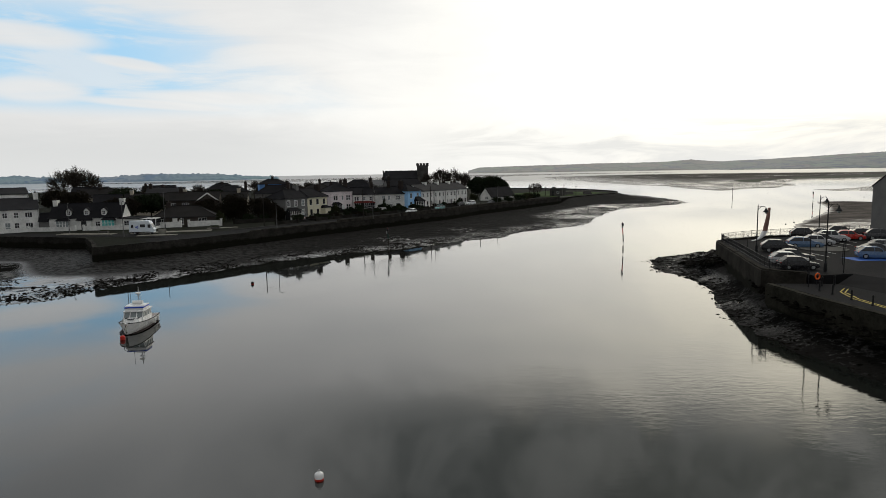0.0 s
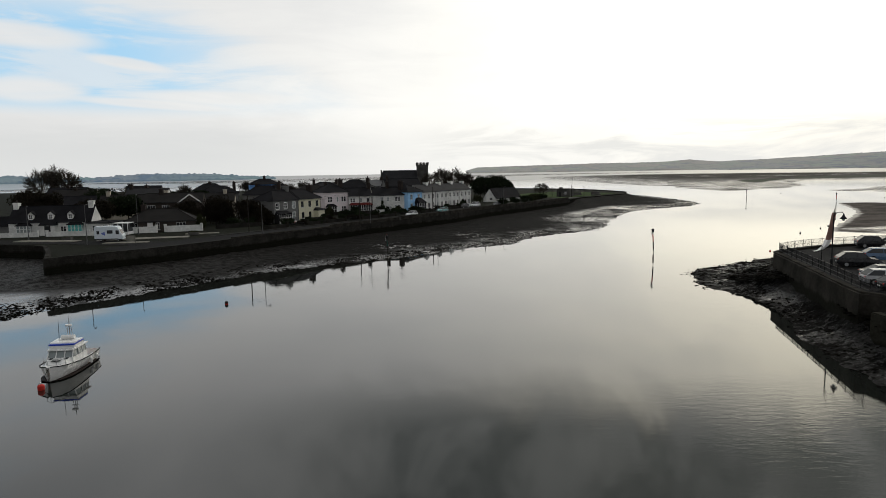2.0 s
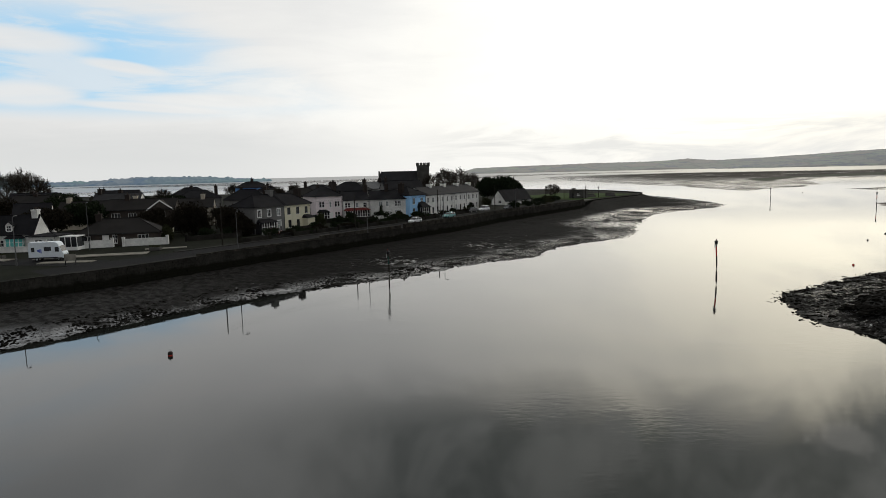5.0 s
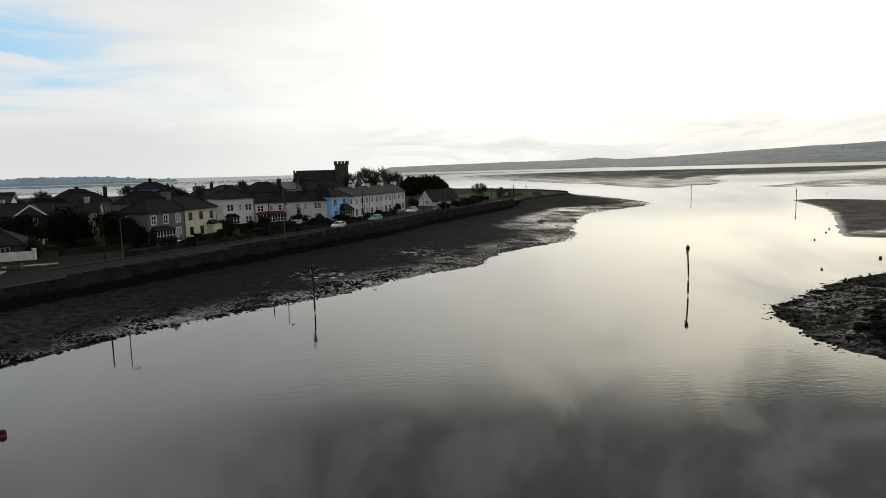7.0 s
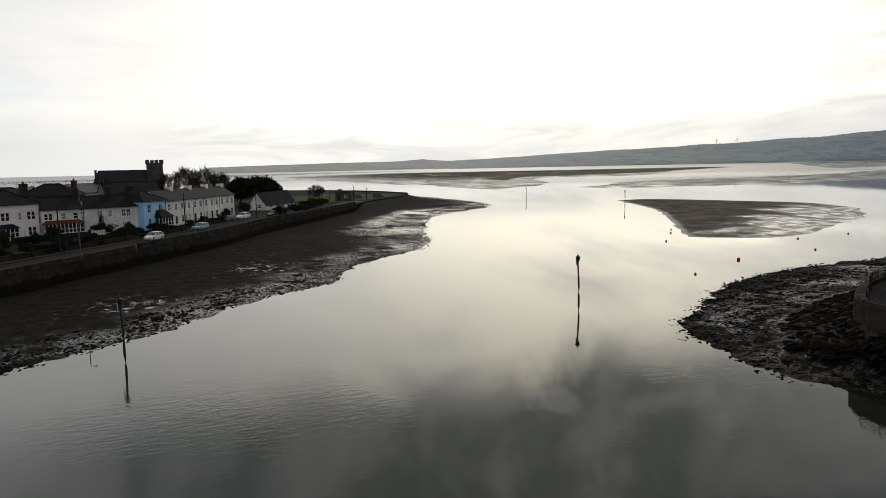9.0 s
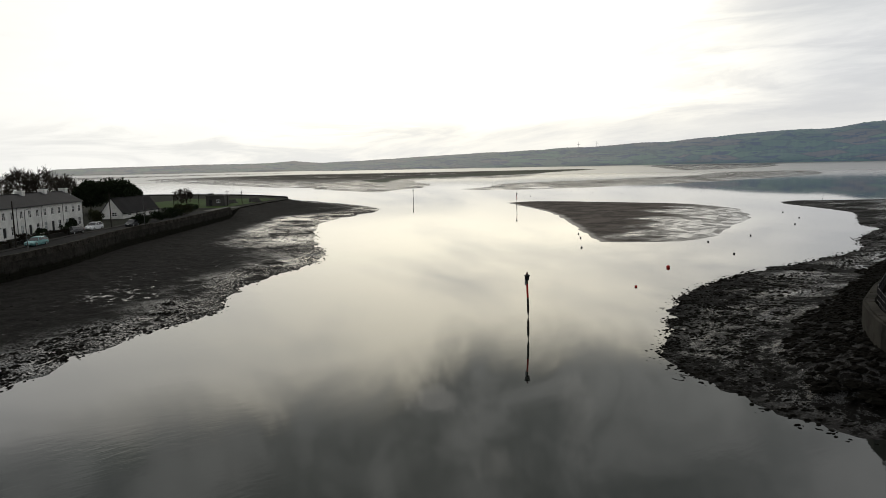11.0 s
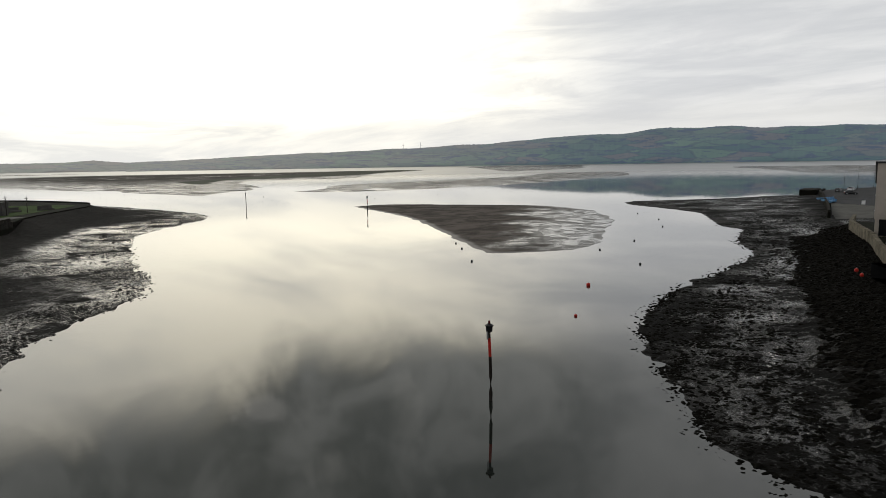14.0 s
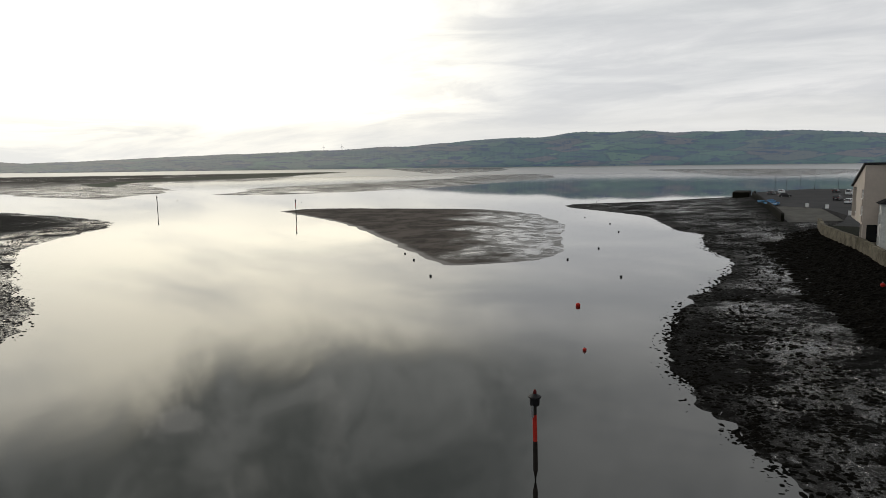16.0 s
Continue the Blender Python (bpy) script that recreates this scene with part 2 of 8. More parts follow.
def mud_material(name, dry, wet, puddle=(0.52, 0.60), scale=0.35, stretch_y=1.0, bump=0.5, wet_part=""):
    """Tidal mud: dark silt and stones with flat films of water between them."""
    mat = bpy.data.materials.new(name)
    mat.use_nodes = True
    k = Nodes(mat.node_tree)
    out = k.add("ShaderNodeOutputMaterial")
    p = k.add("ShaderNodeBsdfPrincipled", Roughness=0.6)
    geo = k.add("ShaderNodeNewGeometry").outputs["Position"]
    st = k.add("ShaderNodeMapping")
    st.inputs["Scale"].default_value = (1, stretch_y, 1)
    k.link(geo, st.inputs["Vector"])
    v = st.outputs[0]
    broad, mid, grain = k.noise(v, 0.05, 4, 0.6), k.noise(v, scale, 6, 0.65), k.noise(geo, 3.5, 5, 0.65)
    film = k.span(k.math("ADD", k.math("MULTIPLY", broad, 0.5), k.math("MULTIPLY", mid, 0.6)), puddle[0], puddle[1])
    sep = k.add("ShaderNodeSeparateXYZ")
    k.link(geo, sep.inputs[0])
    fine = k.math("ADD", k.math("MULTIPLY", k.noise(v, 4.2 if wet_part == "west" else 2.3, 6, 0.75), 0.7), k.math("MULTIPLY", broad, 0.3))
    x, y, z = sep.outputs[0], sep.outputs[1], sep.outputs[2]
    if wet_part == "west":
        # silt at the mouth of the slip holds a sheet of water; the tip of the point drains slowly; the rest is stony
        mouth, stony = k.span(x, -58.0, -38.0, 1.0, 0.0), k.span(x, -34.0, -2.0)
        point = k.math("MULTIPLY", k.span(y, 178.0, 205.0), k.span(y, 255.0, 285.0, 1.0, 0.0))
        lift = k.math("ADD", k.math("MULTIPLY", mouth, 0.10), k.math("SUBTRACT", k.math("MULTIPLY", point, 0.025), k.math("MULTIPLY", stony, 0.03)))
        reach = k.span(k.math("SUBTRACT", z, k.math("ADD", k.math("MULTIPLY", point, 0.55), k.math("MULTIPLY", mouth, 0.32))), 0.12, 0.60, 1.0, 0.0)
        drained = k.math("MAXIMUM", mouth, k.span(k.noise(v, 0.16, 4, 0.6), 0.36, 0.50))
        edge = k.math("MULTIPLY", k.math("MULTIPLY", reach, drained), k.span(k.math("ADD", fine, lift), 0.455, 0.495))
    elif wet_part == "east":
        # shingle with water standing between the stones, in drifts along the shore
        lie = k.noise(v, 0.14, 5, 0.6, 0.4)
        rough_ = k.math("ADD", k.math("MULTIPLY", k.noise(geo, 7.0, 6, 0.85), 0.85), k.math("MULTIPLY", lie, 0.33))
        edge = k.math("MULTIPLY", k.math("MULTIPLY", k.span(z, 0.06, 0.25, 0.25, 1.0), k.span(z, 0.85, 1.25, 1.0, 0.0)), k.math("MULTIPLY", k.span(rough_, 0.552, 0.608), k.span(y, 62.0, 92.0, 0.35, 1.0)))
    elif wet_part == "sand":
        # the low side towards the town side of the channel holds a sheet of water
        lie = k.math("ADD", k.math("SUBTRACT", k.math("MULTIPLY", x, 0.55), y), k.math("MULTIPLY", k.math("SUBTRACT", k.noise(v, 0.07, 5, 0.6), 0.5), 70.0))
        edge = k.math("MULTIPLY", k.span(lie, -112.0, -92.0), k.span(k.noise(geo, 0.22, 7, 0.8), 0.40, 0.60, 0.5, 1.0))
        edge = k.math("MAXIMUM", edge, k.span(z, 0.03, 0.09, 0.5, 0.0))
    else:
        edge = k.math("MULTIPLY", k.span(z, 0.10, 0.62, 1.0, 0.0), k.span(fine, 0.47, 0.54))
    film = k.math("MAXIMUM", k.math("MULTIPLY", film, k.span(sep.outputs[2], 0.7, 1.15, 1.0, 0.0)), edge)
    col = k.mix(k.span(grain, 0.35, 0.65), dry, tuple(c * 0.45 for c in dry))
    col = k.mix(k.span(mid, 0.4, 0.6), col, tuple(c * 1.5 for c in dry))
    if wet_part in ("east", "west"):
        # shell and pebble specks
        col = k.mix(k.span(k.noise(geo, 7.0, 3, 0.6), 0.60, 0.68), col, tuple(c * 5.0 for c in dry))
    if wet_part == "east":
        clump = k.math("ADD", k.math("MULTIPLY", k.noise(geo, 1.5, 7, 0.8, 0.5), 0.7), k.math("MULTIPLY", k.noise(geo, 0.11, 4, 0.6), 0.55))
        weedy = k.span(clump, 0.595, 0.655)
        col = k.mix(weedy, col, (0.0028, 0.0027, 0.0022))
        film = k.math("MULTIPLY", film, k.math("SUBTRACT", 1.0, weedy))
    col = k.mix(film, col, wet)
    k.link(col, p.inputs["Base Color"])
    # fine silt keeps a wet sheen by the slip
    sheen = k.span(x, -48.0, -18.0, 0.6, 0.0) if wet_part == "west" else k.span(y, 62.0, 86.0, 0.0, 0.16) if wet_part == "east" else 0.0
    damp = k.math("MAXIMUM", film, k.math("MULTIPLY", sheen, k.span(mid, 0.35, 0.6, 0.25, 0.6)))
    k.link(k.math("SUBTRACT", 0.9, k.math("MULTIPLY", damp, 0.85)), p.inputs["Roughness"])
    k.link(k.span(damp, 0.0, 1.0, 0.03, 0.5), p.inputs["Specular IOR Level"])
    bp = k.add("ShaderNodeBump", Strength=bump)
    bp.inputs["Distance"].default_value = 0.25
    k.link(k.math("MULTIPLY", grain, k.math("SUBTRACT", 1.0, k.math("MULTIPLY", film, 0.985))), bp.inputs["Height"])
    k.link(bp.outputs[0], p.inputs["Normal"])
    k.link(p.outputs[0], out.inputs[0])
    return mat


def hill_material(name, glow):
    """Far hills: a patchwork of fields and hedges, the haze of miles of damp air put into emission."""
    mat = bpy.data.materials.new(name)
    mat.use_nodes = True
    k = Nodes(mat.node_tree)
    out = k.add("ShaderNodeOutputMaterial")
    p = k.add("ShaderNodeBsdfPrincipled", Roughness=0.9)
    geo = k.add("ShaderNodeNewGeometry").outputs["Position"]
    st = k.add("ShaderNodeMapping")
    st.inputs["Scale"].default_value = (0.8, 0.8, 4.5)
    warp = k.tree.nodes.new("ShaderNodeVectorMath")
    warp.operation = "MULTIPLY_ADD"
    wob = k.tree.nodes.new("ShaderNodeTexNoise")
    wob.inputs["Scale"].default_value, wob.inputs["Detail"].default_value = 0.006, 4.0
    k.link(geo, wob.inputs["Vector"])
    k.link(wob.outputs["Color"], warp.inputs[0])
    warp.inputs[1].default_value = (140, 140, 30)
    k.link(geo, warp.inputs[2])
    k.link(warp.outputs[0], st.inputs["Vector"])
    cell = k.tree.nodes.new("ShaderNodeTexVoronoi")
    cell.inputs["Scale"].default_value = 0.0065
    k.link(st.outputs[0], cell.inputs["Vector"])
    sep = k.add("ShaderNodeSeparateColor")
    k.link(cell.outputs["Color"], sep.inputs[0])
    wood = k.noise(st.outputs[0], 0.012, 6, 0.65)
    col = k.mix(sep.outputs[0], (0.018, 0.056, 0.042), (0.066, 0.120, 0.060))
    col = k.mix(k.span(sep.outputs[1], 0.70, 0.80), col, (0.085, 0.070, 0.058))
    # grey-brown along the crest and where the range falls towards the sea
    place = k.add("ShaderNodeSeparateXYZ")
    k.link(geo, place.inputs[0])
    dun = k.math("ADD", k.span(place.outputs[2], 95.0, 190.0, 0.0, 0.55), k.span(k.math("SUBTRACT", place.outputs[0], k.math("MULTIPLY", place.outputs[1], 1.6)), -2600.0, 1500.0, 0.7, 0.0))
    col = k.mix(k.math("MULTIPLY", dun, k.span(k.noise(geo, 0.003, 5, 0.6), 0.35, 0.6), clamp=True), col, (0.085, 0.082, 0.070))
    hedge = k.tree.nodes.new("ShaderNodeTexVoronoi")
    hedge.feature = "DISTANCE_TO_EDGE"
    hedge.inputs["Scale"].default_value = 0.0065
    k.link(st.outputs[0], hedge.inputs["Vector"])
    col = k.mix(k.span(hedge.outputs["Distance"], 0.02, 0.07, 0.55, 0.0), col, (0.012, 0.02, 0.024))
    col = k.mix(k.span(wood, 0.53, 0.60), col, (0.010, 0.020, 0.048))
    k.link(col, p.inputs["Base Color"])
    # haze put into the emission colour, brighter towards the sun
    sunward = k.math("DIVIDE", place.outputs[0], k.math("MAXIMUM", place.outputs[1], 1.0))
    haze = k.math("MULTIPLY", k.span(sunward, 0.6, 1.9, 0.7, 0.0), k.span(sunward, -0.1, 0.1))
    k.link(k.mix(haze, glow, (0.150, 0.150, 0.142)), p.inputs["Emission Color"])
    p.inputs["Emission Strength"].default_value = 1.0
    k.link(p.outputs[0], out.inputs[0])
    return mat


def glass_material(name, colour, rough=0.06):
    mat = bpy.data.materials.new(name)
    mat.use_nodes = True
    p = mat.node_tree.nodes["Principled BSDF"]
    p.inputs["Base Color"].default_value, p.inputs["Roughness"].default_value = (*colour, 1), rough
    p.inputs["IOR"].default_value = 1.5
    return mat


WATER = water_material()
MUD = mud_material("dark_stony_mud", (0.0088, 0.0084, 0.0078), (0.014, 0.014, 0.0135), (0.64, 0.70), 1.1, wet_part="west")
MUD_EAST = mud_material("dark_weedy_mud", (0.0200, 0.0195, 0.0187), (0.014, 0.014, 0.0135), (0.62, 0.68), 1.1, wet_part="east")
SAND = mud_material("damp_sand", (0.066, 0.057, 0.050), (0.06, 0.056, 0.05), (0.72, 0.80), 0.12, 1.0, 0.10, "sand")
FLATS = mud_material("far_tidal_flat", (0.045, 0.041, 0.036), (0.09, 0.088, 0.082), (0.615, 0.68), 0.012, 1.0, 0.1)
MARSH = material("salt_marsh", (0.035, 0.042, 0.024), 0.9, 0.5, 0.02, 0.3, 0.3)
# the second argument is an even emission that stands in for distance haze
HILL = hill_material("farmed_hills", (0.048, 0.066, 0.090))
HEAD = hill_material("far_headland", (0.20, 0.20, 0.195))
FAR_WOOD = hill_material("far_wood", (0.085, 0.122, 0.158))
STONE = material("dark_quay_stone", (0.034, 0.032, 0.028), 0.95, 0.6, 0.5, 4.0, 0.6, random_tint=0.5, tide=2.9, spec=0.04)
STONE_PALE = material("rendered_quay_wall", (0.040, 0.037, 0.031), 0.95, 0.7, 0.4, 3.0, 0.4, random_tint=0.4, tide=2.4, spec=0.05)
STONE_LOW = material("mossy_quay_stone", (0.026, 0.025, 0.019), 0.95, 0.6, 0.5, 4.0, 0.6, tide=1.2, spec=0.04)
GARDEN_STONE = material("pale_rubble", (0.14, 0.125, 0.095), 0.95, 0.6, 0.6, 3.0, 0.6, tide=0.8, spec=0.05)
OLD_RENDER = material("flaking_render", (0.22, 0.21, 0.18), 0.95, 0.5, 0.8, 6.0, 0.4, spec=0.05)
RUBBLE = material("lichened_rubble", (0.050, 0.046, 0.039), 0.95, 0.75, 0.7, 3.5, 0.7, random_tint=0.3, spec=0.04)
PEBBLE = material("tide_washed_stone", (0.014, 0.0135, 0.012), 0.85, 0.6, 1.2, 7.0, 0.6, spec=0.05)
MOTORHOME = material("cool_white_panel", (0.70, 0.76, 0.80), 0.35, 0.10, 0.6, 4.0, 0.0, spec=0.4)
WEED = material("wet_seaweed", (0.0048, 0.0045, 0.0034), 0.85, 0.5, 1.0, 7.0, 0.6, spec=0.02)
TARMAC = material("worn_asphalt", (0.014, 0.014, 0.0145), 0.95, 0.35, 0.15, 12.0, 0.2, spec=0.06)
YARD = material("pale_worn_asphalt", (0.042, 0.042, 0.044), 0.95, 0.35, 0.15, 9.0, 0.2, spec=0.08)
CONCRETE = material("weathered_concrete", (0.09, 0.088, 0.08), 0.9, 0.35, 0.3, 6.0, 0.2)
FOOTPATH = material("damp_footpath", (0.026, 0.025, 0.023), 0.95, 0.4, 0.3, 6.0, 0.3, spec=0.06)
GRASS = material("short_grass", (0.030, 0.056, 0.010), 0.95, 0.4, 0.12, 5.0, 0.5, spec=0.05)
ROUGH_GRASS = material("rough_ground", (0.012, 0.0135, 0.0085), 0.95, 0.5, 0.2, 4.0, 0.5, spec=0.04)
SLATE = material("dark_slate_roof", (0.014, 0.014, 0.016), 0.85, 0.4, 0.4, 7.0, 0.4, spec=0.06)
SLATE_PALE = material("grey_slate_roof", (0.024, 0.024, 0.026), 0.8, 0.3, 0.4, 7.0, 0.4)
SLATE_SHEEN = material("damp_shining_slate", (0.04, 0.04, 0.043), 0.4, 0.3, 0.4, 7.0, 0.2, spec=0.5)
TILE_BROWN = material("brown_tile_roof", (0.015, 0.0138, 0.013), 0.85, 0.35, 0.4, 7.0, 0.4)
WHITE = material("white_render", (0.72, 0.72, 0.69), 0.85, 0.28, 0.45, 3.0, 0.15)
CREAM = material("cream_render", (0.66, 0.63, 0.48), 0.85, 0.15, 0.35, 3.0, 0.1)
PINK = material("pale_pink_render", (0.78, 0.70, 0.71), 0.85, 0.15, 0.35, 3.0, 0.1)
BLUE = material("sky_blue_render", (0.34, 0.60, 0.90), 0.8, 0.15, 0.35, 3.0, 0.1)
GREY = material("grey_render", (0.16, 0.16, 0.155), 0.85, 0.2, 0.35, 3.0, 0.1)
BUFF = material("buff_render", (0.42, 0.38, 0.31), 0.85, 0.2, 0.35, 3.0, 0.1)
BEIGE = material("beige_apartment_render", (0.50, 0.44, 0.38), 0.85, 0.12, 0.25, 3.0, 0.1)
BRICK = material("dull_brown_brick", (0.052, 0.044, 0.038), 0.85, 0.3, 0.5, 8.0, 0.3)
CHURCH = material("grey_church_stone", (0.085, 0.082, 0.076), 0.9, 0.4, 0.4, 3.0, 0.6)
TRIM = material("white_painted_trim", (0.78, 0.78, 0.76), 0.5, 0.1, 1.0, 6.0, 0.05)
DARKWOOD = material("dark_painted_wood", (0.03, 0.03, 0.032), 0.5, 0.3, 1.0, 8.0, 0.1)
CANOPY = material("dark_red_canopy", (0.12, 0.02, 0.018), 0.6, 0.25, 1.0, 8.0, 0.1)
DEEP_BLUE = material("deep_blue_render", (0.13, 0.28, 0.58), 0.8, 0.15, 0.35, 3.0, 0.1)
MAROON_LENS = material("dark_red_lens", (0.10, 0.012, 0.012), 0.3, 0.2, 1.0, 8.0, 0.02)
RED = material("red_paint", (0.50, 0.035, 0.025), 0.45, 0.25, 1.0, 8.0, 0.1)
ORANGE = material("orange_plastic", (0.75, 0.12, 0.02), 0.4, 0.2, 1.0, 8.0, 0.05)
TEAL = material("turquoise_cloth", (0.12, 0.45, 0.42), 0.8, 0.2, 1.0, 8.0, 0.05)
STEEL = material("galvanised_steel", (0.42, 0.43, 0.43), 0.45, 0.2, 2.0, 9.0, 0.05, 0.8)
IRON = material("black_painted_iron", (0.018, 0.018, 0.019), 0.45, 0.3, 2.0, 9.0, 0.1)
TIMBER = material("weed_dark_timber", (0.028, 0.024, 0.02), 0.7, 0.4, 1.5, 9.0, 0.3)
GELCOAT = material("white_gelcoat", (0.78, 0.78, 0.76), 0.25, 0.06, 0.5, 3.0, 0.0, spec=0.5)
NAVY = material("royal_blue_paint", (0.02, 0.06, 0.42), 0.35, 0.1, 1.0, 6.0, 0.02, spec=0.4)
CHIMNEY = material("sooty_chimney_brick", (0.035, 0.028, 0.025), 0.9, 0.4, 0.8, 8.0, 0.3)
COLUMN = material("weathered_lamp_column", (0.10, 0.10, 0.10), 0.6, 0.3, 1.0, 8.0, 0.05)
THICKET = material("bare_winter_thicket", (0.020, 0.017, 0.012), 0.95, 0.5, 0.6, 6.0, 0.3, spec=0.04)
ANTIFOUL = material("dark_antifouling", (0.03, 0.022, 0.02), 0.7, 0.3, 1.0, 6.0, 0.1)
RUBBER = material("black_rubber", (0.015, 0.015, 0.015), 0.8, 0.2, 2.0, 9.0, 0.05)
BARK = material("bare_bark", (0.045, 0.038, 0.03), 0.95, 0.4, 1.0, 8.0, 0.4)
LEAF = material("dark_evergreen", (0.014, 0.022, 0.009), 0.9, 0.5, 0.6, 6.0, 0.3)
LEAF_OLIVE = material("olive_shrub", (0.028, 0.032, 0.013), 0.9, 0.5, 0.6, 6.0, 0.3)
YELLOW = material("yellow_road_paint", (0.62, 0.50, 0.10), 0.7, 0.3, 1.0, 8.0, 0.05)
PAINT = material("white_road_paint", (0.65, 0.65, 0.62), 0.7, 0.35, 1.0, 8.0, 0.05)
BAY_BLUE = material("blue_bay_paint", (0.04, 0.12, 0.40), 0.7, 0.3, 1.0, 8.0, 0.05)
GLASS = glass_material("dark_window_glass", (0.02, 0.022, 0.025))
PALE_GLASS = glass_material("net_curtained_glass", (0.22, 0.25, 0.25), 0.1)


# ---- making things ----
def mesh_object(name, verts, faces, mat, smooth=False):
    me = bpy.data.meshes.new(name)
    me.from_pydata([tuple(v) for v in verts], [], faces)
    me.materials.append(mat)
    if smooth:
        me.shade_smooth()
    return new(name, me)


def part(name, bm, mat, parent=None, label="", smooth=False):
    me = bpy.data.meshes.new(name)
    bmesh.ops.recalc_face_normals(bm, faces=bm.faces)
    bm.to_mesh(me)
    bm.free()
    me.materials.append(mat)
    if smooth:
        me.shade_smooth()
    ob = new(name, me)
    if parent is not None:
        ob.parent = parent
    if label:
        ob["label"] = label
    return ob


# The village plots are laid out on a plan drawn 1 : 1.083 too large, with its ground at PLOT_Z, and brought to size about a fixed point.
PLOT_Z, PLOT_SIZE = 3.0, 0.923
plots = {"on": False}


def village(m):
    x, y = m.translation.x, m.translation.y
    c = (-6.4, 55.3, 15.4) if y > 225 or x > 14 else (-1.8, -3.7, 15.4) if x < -55 else (-6.2, 40.0, 15.4)
    return Matrix.Translation(c) @ Matrix.Scale(PLOT_SIZE, 4) @ Matrix.Translation([-v for v in c]) @ m


def empty(name, m, label="", category="", group="", kind=""):
    ob = new(name)
    if plots["on"]:
        m = village(m)
    ob.matrix_world = m
    ob.empty_display_size = 0.5
    return tagged(ob, label, category, group, kind)


def box(bm, x0, x1, y0, y1, z0, z1, bevel=0.0):
    vs = [bm.verts.new(p) for p in ((x0, y0, z0), (x1, y0, z0), (x1, y1, z0), (x0, y1, z0), (x0, y0, z1), (x1, y0, z1), (x1, y1, z1), (x0, y1, z1))]
    fs = [bm.faces.new([vs[i] for i in f]) for f in ((3, 2, 1, 0), (4, 5, 6, 7), (0, 1, 5, 4), (1, 2, 6, 5), (2, 3, 7, 6), (3, 0, 4, 7))]
    if bevel:
        bmesh.ops.bevel(bm, geom=list({e for f in fs for e in f.edges}), offset=bevel, segments=2, profile=0.5, affect="EDGES")
    return vs


def boxes(*dims, bevel=0.0):
    bm = bmesh.new()
    for d in dims:
        box(bm, *d, bevel=bevel)
    return bm


def tube(bm, pts, radii, sides=8, cap=True):
    """A round bar through points, with a radius at each."""
    rings = []
    pts = [Vector(p) for p in pts]
    for i, p in enumerate(pts):
        d = (pts[min(i + 1, len(pts) - 1)] - pts[max(i - 1, 0)]).normalized()
        q = d.to_track_quat("Z", "Y")
        r = radii[i] if isinstance(radii, (list, tuple)) else radii
        rings.append([bm.verts.new(p + q @ Vector((r * math.cos(a), r * math.sin(a), 0))) for a in (2 * math.pi * j / sides for j in range(sides))])
    for a, b in zip(rings, rings[1:]):
        for j in range(sides):
            bm.faces.new((a[j], a[(j + 1) % sides], b[(j + 1) % sides], b[j]))
    if cap:
        bm.faces.new(rings[0][::-1])
        bm.faces.new(rings[-1])
    return bm


def lathe(bm, profile, sides=16, centre=(0, 0, 0)):
    """A turned form from pairs of radius and height."""
    c = Vector(centre)
    rings = [[bm.verts.new(c + Vector((r * math.cos(2 * math.pi * j / sides), r * math.sin(2 * math.pi * j / sides), z))) for j in range(sides)] for r, z in profile]
    for a, b in zip(rings, rings[1:]):
        for j in range(sides):
            bm.faces.new((a[j], a[(j + 1) % sides], b[(j + 1) % sides], b[j]))
    bm.faces.new(rings[0][::-1])
    bm.faces.new(rings[-1])
    return bm


def loft(bm, rings, close=True):
    """Skin over rings of equal length."""
    rs = [[bm.verts.new(p) for p in r] for r in rings]
    n = len(rs[0])
    for a, b in zip(rs, rs[1:]):
        for j in range(n if close else n - 1):
            bm.faces.new((a[j], a[(j + 1) % n], b[(j + 1) % n], b[j]))
    if close:
        bm.faces.new(rs[0][::-1])
        bm.faces.new(rs[-1])
    return rs


# ---- plan: shores and walls ----
def curve(points, step=1.0):
    """Points along a smooth line (Catmull-Rom) through the given corners."""
    p = np.array(points, float)
    p = np.vstack([2 * p[0] - p[1], p, 2 * p[-1] - p[-2]])
    out = []
    for a, b, c, d in zip(p, p[1:], p[2:], p[3:]):
        n = max(2, int(np.linalg.norm(c - b) / step))
        t = np.linspace(0, 1, n, endpoint=False)[:, None]
        out.append(0.5 * (2 * b + (c - a) * t + (2 * a - 5 * b + 4 * c - d) * t**2 + (3 * b - a - 3 * c + d) * t**3))
    return np.vstack([*out, p[-2:-1]])


def polyline(points, step=1.0):
    p = np.array(points, float)
    out = []
    for a, b in zip(p, p[1:]):
        n = max(1, int(np.linalg.norm(b - a) / step))
        out.append(a + (b - a) * np.linspace(0, 1, n, endpoint=False)[:, None])
    return np.vstack([*out, p[-1:]])


def inside(poly, x, y):
    hit = np.zeros(x.shape, bool)
    for (ax, ay), (bx, by) in zip(poly, np.roll(poly, -1, axis=0)):
        if ay != by:
            hit ^= ((ay > y) != (by > y)) & (x < (bx - ax) * (y - ay) / (by - ay) + ax)
    return hit


def distance(line, x, y):
    best = np.full(x.shape, 1e9)
    for (ax, ay), (bx, by) in zip(line, line[1:]):
        dx, dy = bx - ax, by - ay
        t = np.clip(((x - ax) * dx + (y - ay) * dy) / max(dx * dx + dy * dy, 1e-9), 0, 1)
        best = np.minimum(best, np.hypot(x - ax - t * dx, y - ay - t * dy))
    return best


